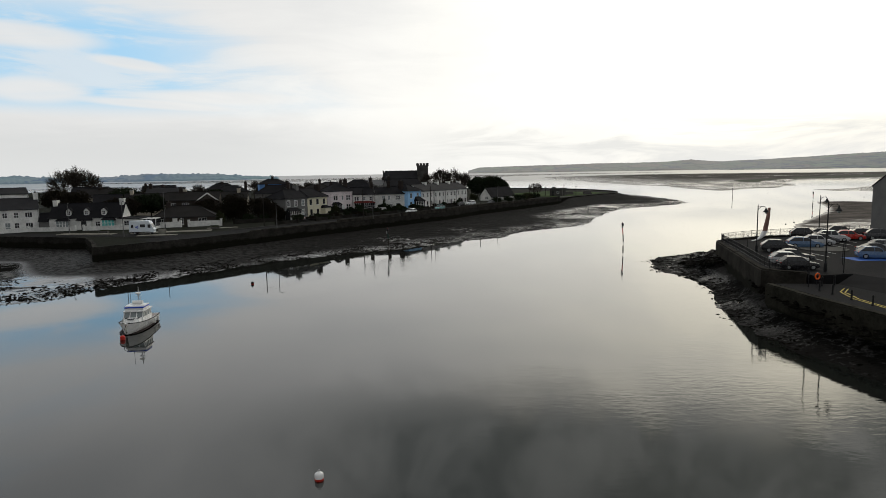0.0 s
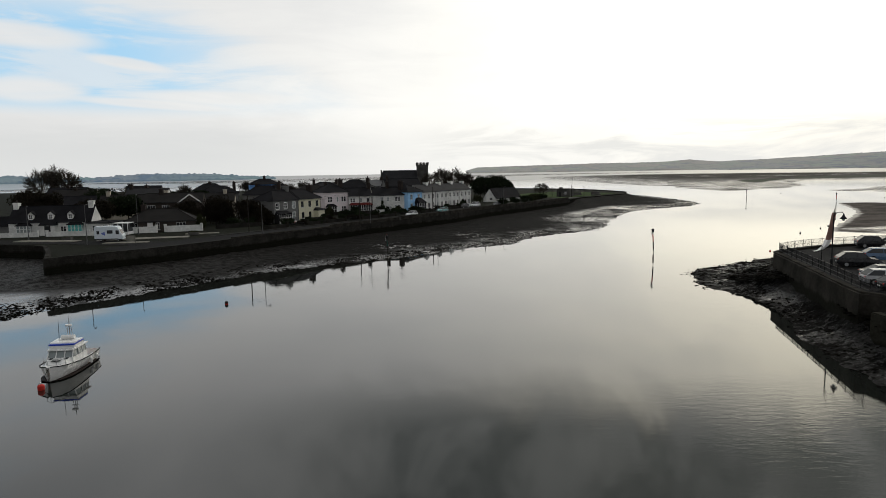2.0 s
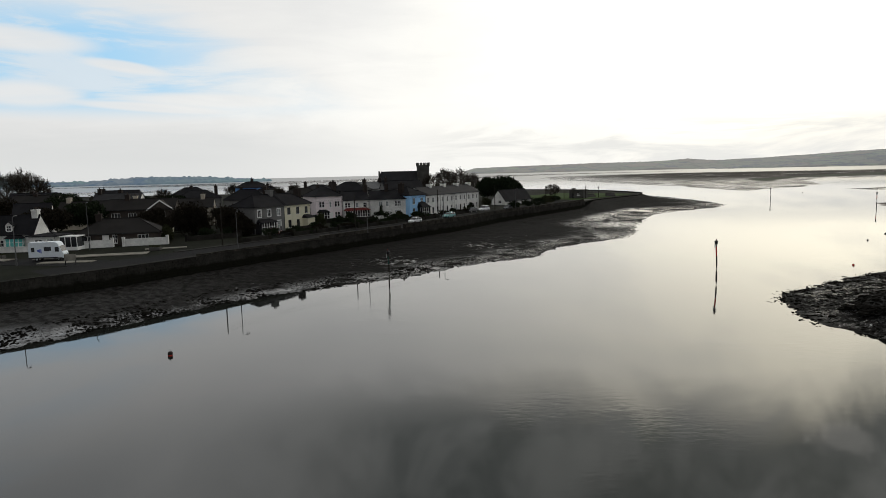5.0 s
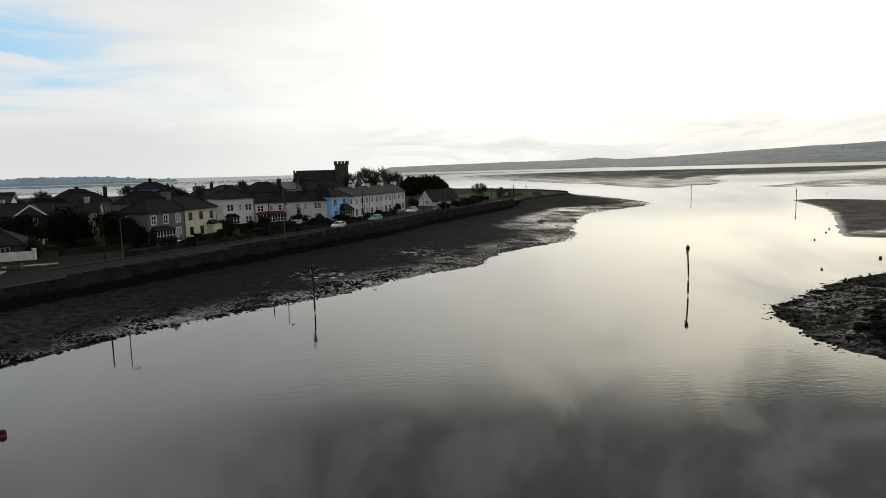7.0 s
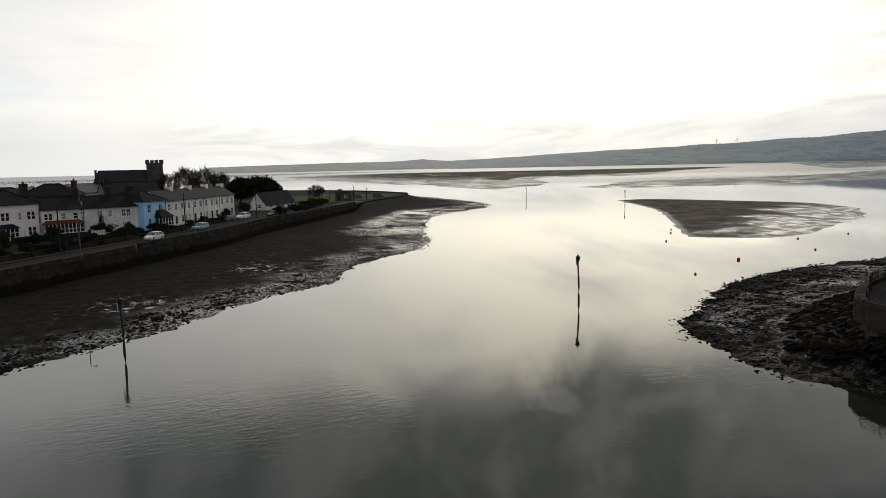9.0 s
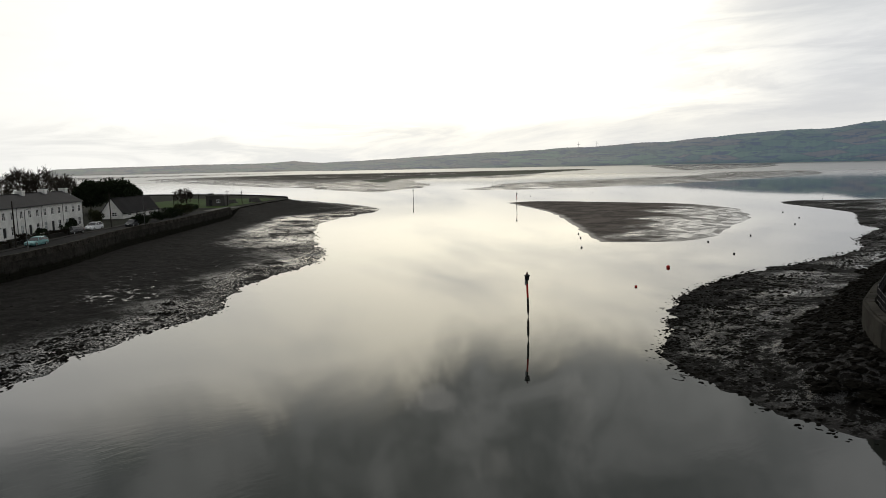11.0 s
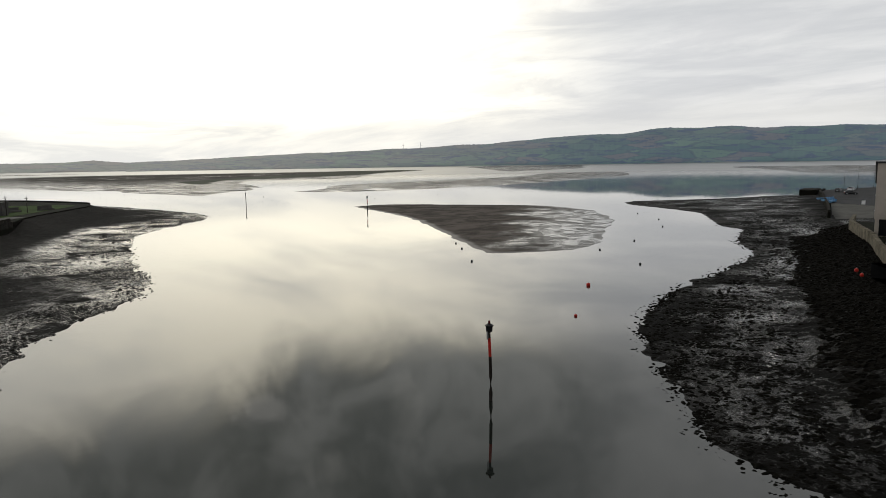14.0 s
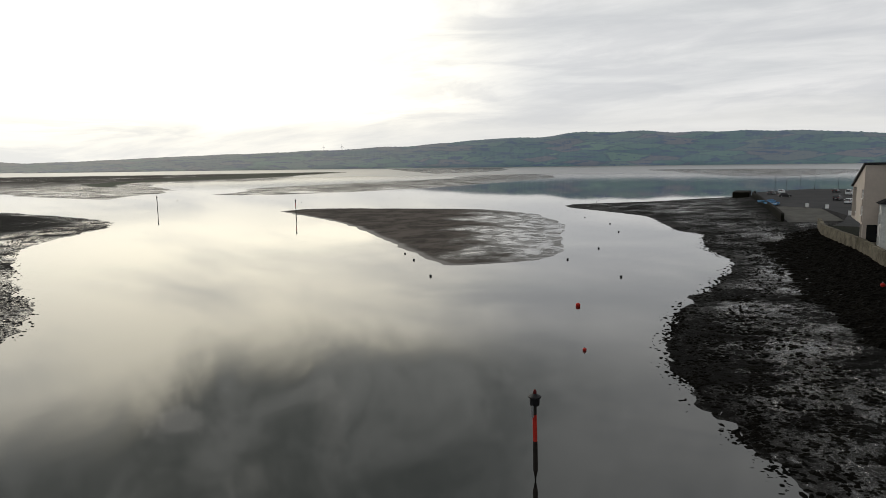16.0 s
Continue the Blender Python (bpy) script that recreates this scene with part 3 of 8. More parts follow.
def wave(x, y, size, seed=0.0):
    """Smooth noise between -1 and 1, from sums of turned sines."""
    total = np.zeros(x.shape)
    for i in range(6):
        a = 1.7 * i + seed
        u = (x * math.cos(a) + y * math.sin(a)) / size * (0.7 + 0.23 * i)
        w = (-x * math.sin(a) + y * math.cos(a)) / size * (1.1 - 0.13 * i)
        total += np.sin(u * 2.1 + 3.1 * i + seed) * np.cos(w * 1.7 + 1.3 * i)
    return total / 3.0


def height_sheet(name, xs, ys, z, keep, mat, label):
    """A sheet over the crossings of xs and ys; cells with no corner to keep are left out."""
    gy, gx = np.meshgrid(ys, xs, indexing="ij")
    ny, nx = gx.shape
    cell = keep[:-1, :-1] | keep[1:, :-1] | keep[:-1, 1:] | keep[1:, 1:]
    idx = np.arange(ny * nx).reshape(ny, nx)
    f = np.stack([idx[:-1, :-1][cell], idx[:-1, 1:][cell], idx[1:, 1:][cell], idx[1:, :-1][cell]], axis=1)
    used = np.unique(f)
    remap = np.zeros(ny * nx, int)
    remap[used] = np.arange(len(used))
    co = np.stack([gx.ravel(), gy.ravel(), z.ravel()], axis=1)[used]
    me = bpy.data.meshes.new(name)
    me.from_pydata(co.tolist(), [], remap[f].tolist())
    me.materials.append(mat)
    me.shade_smooth()
    return tagged(new(name, me), label, kind="structure")


LAND_Z, QUAY_Z = 3.955, 4.3
WEST_SHORE = [(-160, 40), (-100, 58), (-55.4, 69.7), (-47, 82), (-29, 106), (-20, 113.5), (-7, 123.5), (3.5, 134.7), (14.8, 141.3), (16.8, 146.5), (24, 157), (37.5, 167.5), (41, 172), (46.5, 184), (48, 191), (57, 211), (72, 241), (104, 269), (116, 291), (120, 335), (118, 390), (95, 440)]
WEST_WALL = [(-57.3, 96.5), (-47, 107.5), (-40.3, 116.5), (-36, 123), (-23.2, 141), (-8, 162.5), (4.5, 180), (15.5, 200.5), (34, 228.5), (52, 256.5)]
WEST_BACK = [(-165, 146), (-121, 130), (-89, 121.5), (-68.5, 115.5), (-62.5, 106), (-57.3, 96.5)]
HEADLAND = [(52, 256.5), (60, 272), (74, 290), (90, 311), (93, 330), (84, 370), (56, 408), (0, 440), (-120, 470)]
EAST_SHORE = [(33, -60), (33, -10), (32.5, 20), (31.5, 35), (29.8, 43), (30.0, 51), (31.2, 60), (34.0, 68), (36.2, 79), (33.6, 87.5), (35, 93), (36.2, 98), (39, 102), (44.5, 105.5), (52, 110.5), (61, 115), (73, 118), (85, 118.8), (97, 118.5), (116, 119.5), (124, 123), (132, 126.7), (154, 132), (160, 138), (172, 144), (195, 155), (210, 172), (224, 190), (240, 195), (252, 187), (270, 173), (292, 163), (312, 153), (335, 147), (430, 132)]
EAST_LOW = [(44, -60), (41, 0), (38.2, 25), (36.2, 40), (34.9, 48), (34.4, 55.6)]
EAST_WALL = [(38.6, 56.4), (35.6, 58.6), (36.3, 62), (38.7, 71), (41.0, 80), (42.8, 87.2), (46, 89.4), (50, 91.6), (58, 94.0), (70, 96.5), (84, 97.5)]
GARDEN_WALL = [(84, 97.5), (91, 98.9), (97, 99.9), (103.3, 101.2), (115.2, 103.3), (125, 106.0), (136, 109.0), (150.5, 110.4)]
PIER_WALL = [(177, 119), (205, 124), (235, 130), (262, 135), (285, 140), (300, 141)]


def build_setting():
    sea = 6000.0
    tagged(mesh_object("water", [(-sea, -400, 0), (sea, -400, 0), (sea, sea, 0), (-sea, sea, 0)], [(0, 1, 2, 3)], WATER), "calm grey-green estuary water mirroring a bright overcast sky", kind="structure")

    # west foreshore
    shore, wall = curve(WEST_SHORE), np.vstack([polyline(WEST_BACK), curve(WEST_WALL), curve(HEADLAND, 3)])
    area = np.vstack([shore, [(0, 480), (-200, 480), (-200, 40)]])
    xs = np.concatenate([np.arange(-170, -70, 1.6), np.arange(-70, 126, 0.6)])
    ys = np.concatenate([np.arange(44, 80, 1.2), np.arange(80, 215, 0.6), np.arange(215, 330, 0.9), np.arange(330, 445, 3)])
    gy, gx = np.meshgrid(ys, xs, indexing="ij")
    rag = 1.1 * wave(gx, gy, 3.1) + 0.55 * wave(gx, gy, 1.1, 2.0)
    d = np.where(inside(area, gx, gy), 1, -1) * distance(shore, gx, gy) + rag * 0.8
    dw = distance(wall, gx, gy)
    land = inside(np.vstack([wall, [(-400, 470), (-400, 150)]]), gx, gy)
    t = np.clip(d / np.maximum(d + dw, 0.5), 0, 1)
    z = np.where(d > 0, 0.02 + 1.75 * t**1.25, np.maximum(-1.2, 0.06 * d))
    z *= np.where(d > 0, 1 - 0.72 * np.clip((-44 - gx) / 12, 0, 1) * np.clip((dw - 2) / 12, 0, 1), 1)
    # the bank climbs to the green at the headland
    z += 1.9 * np.clip(1 - dw / 11, 0, 1) ** 1.2 * np.clip((gx - 50) / 8, 0, 1) * np.clip(d / 3, 0, 1)
    z += np.where(d > 0.2, 0.07 * wave(gx, gy, 1.3, 4.0) * np.where(gx < -46, 0.3, 1.0) * np.clip(d / 5, 0.15, 1) + 0.05 * wave(gx, gy, 6, 1.0), 0)
    z += 0.09 * np.clip(wave(gx, gy, 0.75, 6.0), 0, 1) * (d > 0) * np.where(gx < -46, 0.35, 1.0)
    z = np.where(land & (dw > 1.2), 0.6, z)
    height_sheet("foreshore_west", xs, ys, z, (d > -6) & ~(land & (dw > 3)), MUD, "dark wet tidal mud strewn with stones and weed")

    # land behind the wall
    rim = np.vstack([wall, [(-300, 520), (-900, 560), (-900, 150), (-300, 170)]])
    ob = mesh_object("ground", [(x, y, LAND_Z - 0.02) for x, y in rim], [tuple(range(len(rim)))], ROUGH_GRASS)
    tagged(ob, "low village ground of gardens and rough grass", kind="structure")

    # east foreshore
    shore = curve(EAST_SHORE)
    wall = np.vstack([polyline(EAST_LOW), polyline(EAST_WALL), polyline(GARDEN_WALL), polyline(PIER_WALL), polyline([(300, 141), (430, 126)])])
    area = np.vstack([shore, [(430, -60)]])
    xs = np.concatenate([np.arange(24, 100, 0.5), np.arange(100, 215, 0.8), np.arange(215, 345, 1.6)])
    ys = np.concatenate([np.arange(-40, 30, 1.5), np.arange(30, 128, 0.5), np.arange(128, 204, 1.0)])
    gy, gx = np.meshgrid(ys, xs, indexing="ij")
    rag = 1.0 * wave(gx, gy, 2.6, 9.0) + 0.5 * wave(gx, gy, 0.9, 3.0)
    d = np.where(inside(area, gx, gy), 1, -1) * distance(shore, gx, gy) + rag * 0.6
    dw = distance(wall, gx, gy)
    land = inside(np.vstack([wall, [(430, -60)]]), gx, gy)
    t = np.clip(d / np.maximum(d + dw, 0.5), 0, 1)
    z = np.where(d > 0, 0.02 + 1.3 * t**1.3, np.maximum(-1.2, 0.06 * d))
    z += np.where(d > 0.2, (0.08 * wave(gx, gy, 1.1, 4.0) + 0.07 * np.clip(wave(gx, gy, 0.65, 1.0), 0, 1)) * np.clip(d / 4, 0.2, 1), 0)
    z += np.where((d > 2) & (gy > 55) & (gx < 150), 1.5 * np.clip(1 - dw / 7.0, 0, 1) * np.clip((d - 2) / 4, 0, 1), 0)
    z = np.where(land & (dw > 1.0), 0.6, z)
    height_sheet("foreshore_east", xs, ys, z, (d > -5) & ~(land & (dw > 2.5)), MUD_EAST, "dark tidal mud and stones with shallow films of water")


def bank(name, outline, top, mat, label, cell, rough=1.0, back=0.0):
    """A low bank that rises out of the water inside an outline."""
    line = curve([*outline, outline[0]], cell * 2)
    lo, hi = line.min(0) - 4 * cell, line.max(0) + 4 * cell
    xs, ys = np.arange(lo[0], hi[0], cell), np.arange(lo[1], hi[1], cell)
    gy, gx = np.meshgrid(ys, xs, indexing="ij")
    d = np.where(inside(line, gx, gy), 1, -1) * distance(line, gx, gy) + rough * (wave(gx, gy, 5 * cell, 2.0) + 0.5 * wave(gx, gy, 2.2 * cell))
    z = np.where(d > 0, top * (1 - np.exp(-d / (12 * cell))), np.maximum(-1.0, 0.05 * d))
    z += np.where(d > 0, 0.05 * top * wave(gx, gy, 4 * cell, 5.0) * np.clip(d / (6 * cell), 0, 1), 0)
    return height_sheet(name, xs, ys, z, d > -3 * cell, mat, label)


def build_banks():
    bank("sandbank", [(168, 273), (141.5, 221), (114, 184), (95.5, 160.5), (93, 155.3), (101, 148.5), (109, 146), (120, 148.5), (135, 155.5), (160, 165), (182, 180), (194, 191.5), (203, 215), (193, 249), (183, 270)], 0.55, SAND, "smooth brown sandbank with shining wet edges in the channel", 1.2, 0.6)
    bank("sandbank_far", [(243, 414), (257, 375), (300, 358), (400, 350), (515, 362), (700, 400), (900, 520), (780, 560), (620, 500), (463, 485), (338, 478), (281, 428)], 0.5, FLATS, "low grey sandbank beyond the channel", 6, 2)
    bank("tidal_flat", [(196, 1209), (192, 750), (192, 560), (180, 407), (230, 452), (288, 505), (315, 555), (345, 620), (420, 700), (470, 680), (560, 690), (800, 900), (1240, 1180), (1280, 1330), (954, 1480), (616, 1700), (300, 1500)], 0.8, FLATS, "broad grey tidal flat across the channel", 14, 5)
    bank("salt_marsh", [(300, 600), (420, 735), (620, 790), (900, 980), (1240, 1200), (1250, 1300), (1000, 1300), (700, 1060), (480, 900), (340, 760)], 2.2, MARSH, "dark green marsh on the spit", 12, 6)
    bank("tidal_flat_outer", [(-900, 1500), (-500, 1250), (-200, 1300), (100, 1500), (400, 2000), (900, 2300), (600, 2500), (0, 2300), (-500, 1800)], 0.4, FLATS, "distant flat bars of mud in the bay", 30, 8)
    bank("tidal_flat_bar", [(-700, 800), (-420, 760), (-300, 800), (-330, 860), (-500, 880)], 0.4, FLATS, "thin mud bar in the bay", 15, 5)
    bank("tidal_flat_east", [(720, 172), (781, 240), (1050, 352), (1430, 500), (1500, 300), (1300, 120), (900, 120)], 0.5, FLATS, "distant mud flats off the quay", 14, 4)
    bank("tidal_flat_south", [(900, 700), (1430, 840), (2200, 1250), (2700, 1500), (2400, 1900), (1600, 1300)], 0.4, FLATS, "distant bars of wet sand", 25, 6)


def ridge(name, azimuths, heights, near, far, mat, label, lumps=0.0, step=0.25, origin=(0, 40)):
    """A range of hills on an arc, rising from its shore to its crest."""
    az = np.arange(azimuths[0], azimuths[-1] + step, step)
    crest = np.interp(az, azimuths, heights)
    rows = [0, 0.015, 0.08, 0.2, 0.35, 0.5, 0.65, 0.8, 0.92, 1.0, 1.06]
    rise = [-0.02, 0.03, 0.12, 0.27, 0.44, 0.6, 0.75, 0.88, 0.97, 1.0, 0.8]
    verts, faces = [], []
    for r, s in zip(rows, rise):
        d = near + (far - near) * r
        x, y = origin[0] + d * np.sin(np.radians(az)), origin[1] + d * np.cos(np.radians(az))
        h = crest * s + (crest * 0.06 * wave(x, y, 160, 3.0) + lumps * np.abs(wave(x, y, 14, 1.0))) * (0.02 < s) * (1.0 if r < 0.9 else 0.6)
        verts += list(zip(x, y, h))
    n = len(az)
    for i in range(len(rows) - 1):
        faces += [(i * n + j, i * n + j + 1, (i + 1) * n + j + 1, (i + 1) * n + j) for j in range(n - 1)]
    return tagged(mesh_object(name, verts, faces, mat, True), label, kind="structure")


def build_distance():
    d = 4700.0
    az = [3.2, 4.2, 8.6, 14, 20, 21.9, 24.2, 28.9, 33.6, 38.5, 45.9, 52, 60]
    el = [0.02, 0.30, 0.37, 0.46, 0.52, 0.63, 0.46, 0.63, 0.88, 1.07, 1.30, 1.2, 0.3]
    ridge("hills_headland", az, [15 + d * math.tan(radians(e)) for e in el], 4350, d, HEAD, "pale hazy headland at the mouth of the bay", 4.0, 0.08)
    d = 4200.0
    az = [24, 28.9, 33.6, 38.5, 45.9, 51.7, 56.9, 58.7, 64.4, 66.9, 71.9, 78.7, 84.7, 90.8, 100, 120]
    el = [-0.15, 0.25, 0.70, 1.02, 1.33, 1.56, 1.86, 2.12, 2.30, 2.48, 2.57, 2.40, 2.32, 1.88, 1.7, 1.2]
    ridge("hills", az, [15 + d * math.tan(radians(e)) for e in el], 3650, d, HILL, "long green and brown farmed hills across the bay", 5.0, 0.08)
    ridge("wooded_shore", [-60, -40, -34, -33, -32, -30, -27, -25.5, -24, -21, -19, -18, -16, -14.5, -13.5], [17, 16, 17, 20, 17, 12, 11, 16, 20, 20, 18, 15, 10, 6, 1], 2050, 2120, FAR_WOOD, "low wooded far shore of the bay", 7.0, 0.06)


build_setting()
build_banks()
build_distance()


# ---- walls of the quays ----
def stone_wall(name, line, z0, z1, mat, label, thick=0.6, stone=(0.7, 0.36), proud=0.03, seed=1, coping=None, smooth_line=True):
    """A wall of rough courses along a line; its face is to the right of the line's way."""
    rng = random.Random(seed)
    pts = line
    seg = np.linalg.norm(np.diff(pts, axis=0), axis=1)
    along = np.concatenate([[0], np.cumsum(seg)])
    total = along[-1]

    def at(s):
        x, y = np.interp(s, along, pts[:, 0]), np.interp(s, along, pts[:, 1])
        e = 0.3
        a = np.array([np.interp(max(s - e, 0), along, pts[:, 0]), np.interp(max(s - e, 0), along, pts[:, 1])])
        b = np.array([np.interp(min(s + e, total), along, pts[:, 0]), np.interp(min(s + e, total), along, pts[:, 1])])
        t = (b - a) / max(np.linalg.norm(b - a), 1e-6)
        return np.array([x, y]), np.array([t[1], -t[0]])

    verts, faces = [], []

    def block(s0, s1, a, b, front, back):
        base = len(verts)
        for s in (s0, s1):
            p, n = at(s)
            for off in (front, back):
                for z in (a, b):
                    q = p + n * off
                    verts.append((q[0], q[1], z))
        for f in ((0, 4, 5, 1), (6, 2, 3, 7), (1, 5, 7, 3), (2, 0, 1, 3), (4, 6, 7, 5), (0, 2, 6, 4)):
            faces.append(tuple(base + i for i in f))

    n = max(2, int(total / 2.0))
    cuts = np.linspace(0, total, n + 1)
    for a, b in zip(cuts, cuts[1:]):
        block(a, b, z0 - 0.8, z1, -0.05, -thick)
    z = z0 - 0.3
    while z < z1 - 0.05:
        h = min(stone[1] * rng.uniform(0.75, 1.25), z1 - z)
        s = rng.uniform(-0.5, 0)
        while s < total:
            w = stone[0] * rng.uniform(0.6, 1.5)
            block(max(s, 0) + 0.015, min(s + w, total) - 0.015, z + 0.012, z + h - 0.012, proud * rng.uniform(0.0, 1.6), -0.06)
            s += w
        z += h
    ob = tagged(mesh_object(name, verts, faces, mat), label, kind="structure")
    if coping:
        cz, cw = coping
        s = 0.0
        while s < total - 0.3:
            w = min(rng.uniform(1.1, 1.9), total - s)
            verts, faces = [], []
            block(s + 0.02, s + w - 0.02, z1 + rng.uniform(-0.01, 0.02), z1 + cz + rng.uniform(-0.03, 0.03), 0.06, -cw)
            piece = mesh_object("coping_stone", verts, faces, mat)
            piece.parent = ob
            s += w
    return ob


def band(name, left, right, z, mat, label, parent=None):
    """A flat strip between two lines of equal length, 5 cm thick."""
    n = len(left)
    verts = [(*p, z) for p in left] + [(*p, z) for p in right] + [(*p, z - 0.05) for p in left] + [(*p, z - 0.05) for p in right]
    faces = [(i, i + 1, n + i + 1, n + i) for i in range(n - 1)] + [(2 * n + i + 1, 2 * n + i, i, i + 1) for i in range(n - 1)] + [(n + i, n + i + 1, 3 * n + i + 1, 3 * n + i) for i in range(n - 1)]
    ob = mesh_object(name, verts, faces, mat)
    if parent is not None:
        ob.parent = parent
        return ob
    return tagged(ob, label, kind="structure")


def offset(line, d):
    """The line moved d metres to its left."""
    p = np.array(line, float)
    t = np.gradient(p, axis=0)
    t /= np.maximum(np.linalg.norm(t, axis=1, keepdims=True), 1e-6)
    return p + d * np.stack([-t[:, 1], t[:, 0]], axis=1)


def build_walls():
    stone_wall("wall_west", curve(WEST_WALL), 1.5, LAND_Z + 0.1, STONE, "dark weed-stained stone quay wall above the mud", 0.7, (0.75, 0.38), 0.05, 2, (0.14, 0.55))
    stone_wall("wall_west_back", polyline(WEST_BACK), 1.3, LAND_Z, STONE, "dark stone wall of the old slip", 0.7, (0.75, 0.38), 0.05, 3, (0.14, 0.5))
    line = offset(curve(WEST_WALL), 0.16)
    for n, (y0, y1, rise) in enumerate(((121.0, 141.0, 0.42), (141.0, 160.6, 0.80), (161.1, 212.0, 1.02), (212.0, 256.0, 0.85))):
        run = line[(line[:, 1] >= y0 - 0.6) & (line[:, 1] <= y1 + 0.4)]
        stone_wall("wall_parapet", run, LAND_Z + 0.36, LAND_Z + rise, RUBBLE, "rough lichened rubble parapet along the quay road", 0.45, (0.5, 0.26), 0.06, 20 + n, (0.10, 0.42))
    head = curve(HEADLAND, 2)
    near = head[head[:, 1] < 316]
    stone_wall("wall_headland", near[near[:, 0] > 51], 1.0, LAND_Z - 0.1, WEED, "low dark sea wall round the green", 0.5, (0.9, 0.4), 0.04, 4)
    far = head[(head[:, 1] >= 315)]
    stone_wall("wall_headland_far", far, 0.8, LAND_Z + 0.5, STONE, "low sea wall on the far side of the green", 0.5, (1.6, 0.5), 0.04, 5)
    inner = offset(near[near[:, 0] > 57], 4.5)
    band("green", inner, np.stack([inner[:, 0] - 26, inner[:, 1] + 34], axis=1), LAND_Z + 0.03, GRASS, "short green grass on the headland")
    # road and pavement behind the west wall
    w = curve(WEST_WALL, 2.0)
    band("road", offset(w, 2.2)[5:], offset(w, 9.4)[5:], LAND_Z + 0.01, TARMAC, "dark asphalt quay road beside the wall")
    band("pavement", offset(w, 0.7)[5:], offset(w, 2.2)[5:], LAND_Z + 0.10, FOOTPATH, "worn concrete footpath along the quay wall")
    band("pavement_houses", offset(w, 9.4)[15:], offset(w, 10.7)[15:], LAND_Z + 0.10, FOOTPATH, "worn concrete footpath before the houses")
    lead = polyline([(-157, 153), (-115.5, 138), (-85, 128.9), (-64.7, 125.2), (-50, 121)], 2)
    band("road_branch", offset(lead, -7.2), offset(lead, -1.0), LAND_Z + 0.014, TARMAC, "wide asphalt road before the cottages")
    # east quay
    stone_wall("wall_east", polyline(EAST_WALL), 0.6, QUAY_Z + 0.1, STONE_PALE, "high stained quay wall with pale render patches", 0.7, (1.1, 0.5), 0.025, 6, (0.16, 0.5))
    low = polyline(EAST_LOW)
    stone_wall("wall_east_low", low, 0.5, 3.45, STONE_LOW, "dark quay wall topped with grass and moss", 0.7, (0.9, 0.42), 0.05, 7, (0.12, 0.6))
    garden = polyline(GARDEN_WALL)
    stone_wall("wall_garden", garden, 1.4, 4.35, GARDEN_STONE, "pale rubble garden wall above the foreshore", 0.5, (0.6, 0.3), 0.05, 8, (0.1, 0.5))
    for x, y, ang, w, z, h in ((38.3, 69.6, 75, 1.6, 2.9, 0.9), (37.3, 65.7, 75, 1.3, 2.8, 0.8), (36.8, 63.9, 75, 0.9, 2.9, 0.7), (40.2, 76.8, 76, 2.2, 3.1, 0.8), (42.0, 83.8, 76, 1.4, 2.6, 1.0)):
        ob = mesh_object("render_patch", [(sx * w, sy, z + sz * h) for sx in (0, 1) for sy in (-0.02, 0.09) for sz in (0, 1)], [(0, 1, 3, 2), (4, 6, 7, 5), (0, 4, 5, 1), (2, 3, 7, 6), (1, 5, 7, 3), (0, 2, 6, 4)], OLD_RENDER)
        ob.matrix_world = pose(x, y, 0, 0, 0, ang)
        tagged(ob, "pale patch of old render on the quay wall", kind="structure")
    pier = polyline(PIER_WALL)
    stone_wall("wall_pier", pier, 0.6, 3.3, STONE, "long dark pier wall beside the slip", 0.6, (1.2, 0.5), 0.04, 9)


def deck(name, rim, z, mat, label, depth=1.6):
    n = len(rim)
    verts = [(x, y, z) for x, y in rim] + [(x, y, z - depth) for x, y in rim]
    faces = [tuple(range(n)), tuple(range(2 * n - 1, n - 1, -1))] + [((i + 1) % n, i, n + i, n + (i + 1) % n) for i in range(n)]
    return tagged(mesh_object(name, verts, faces, mat), label, kind="structure")


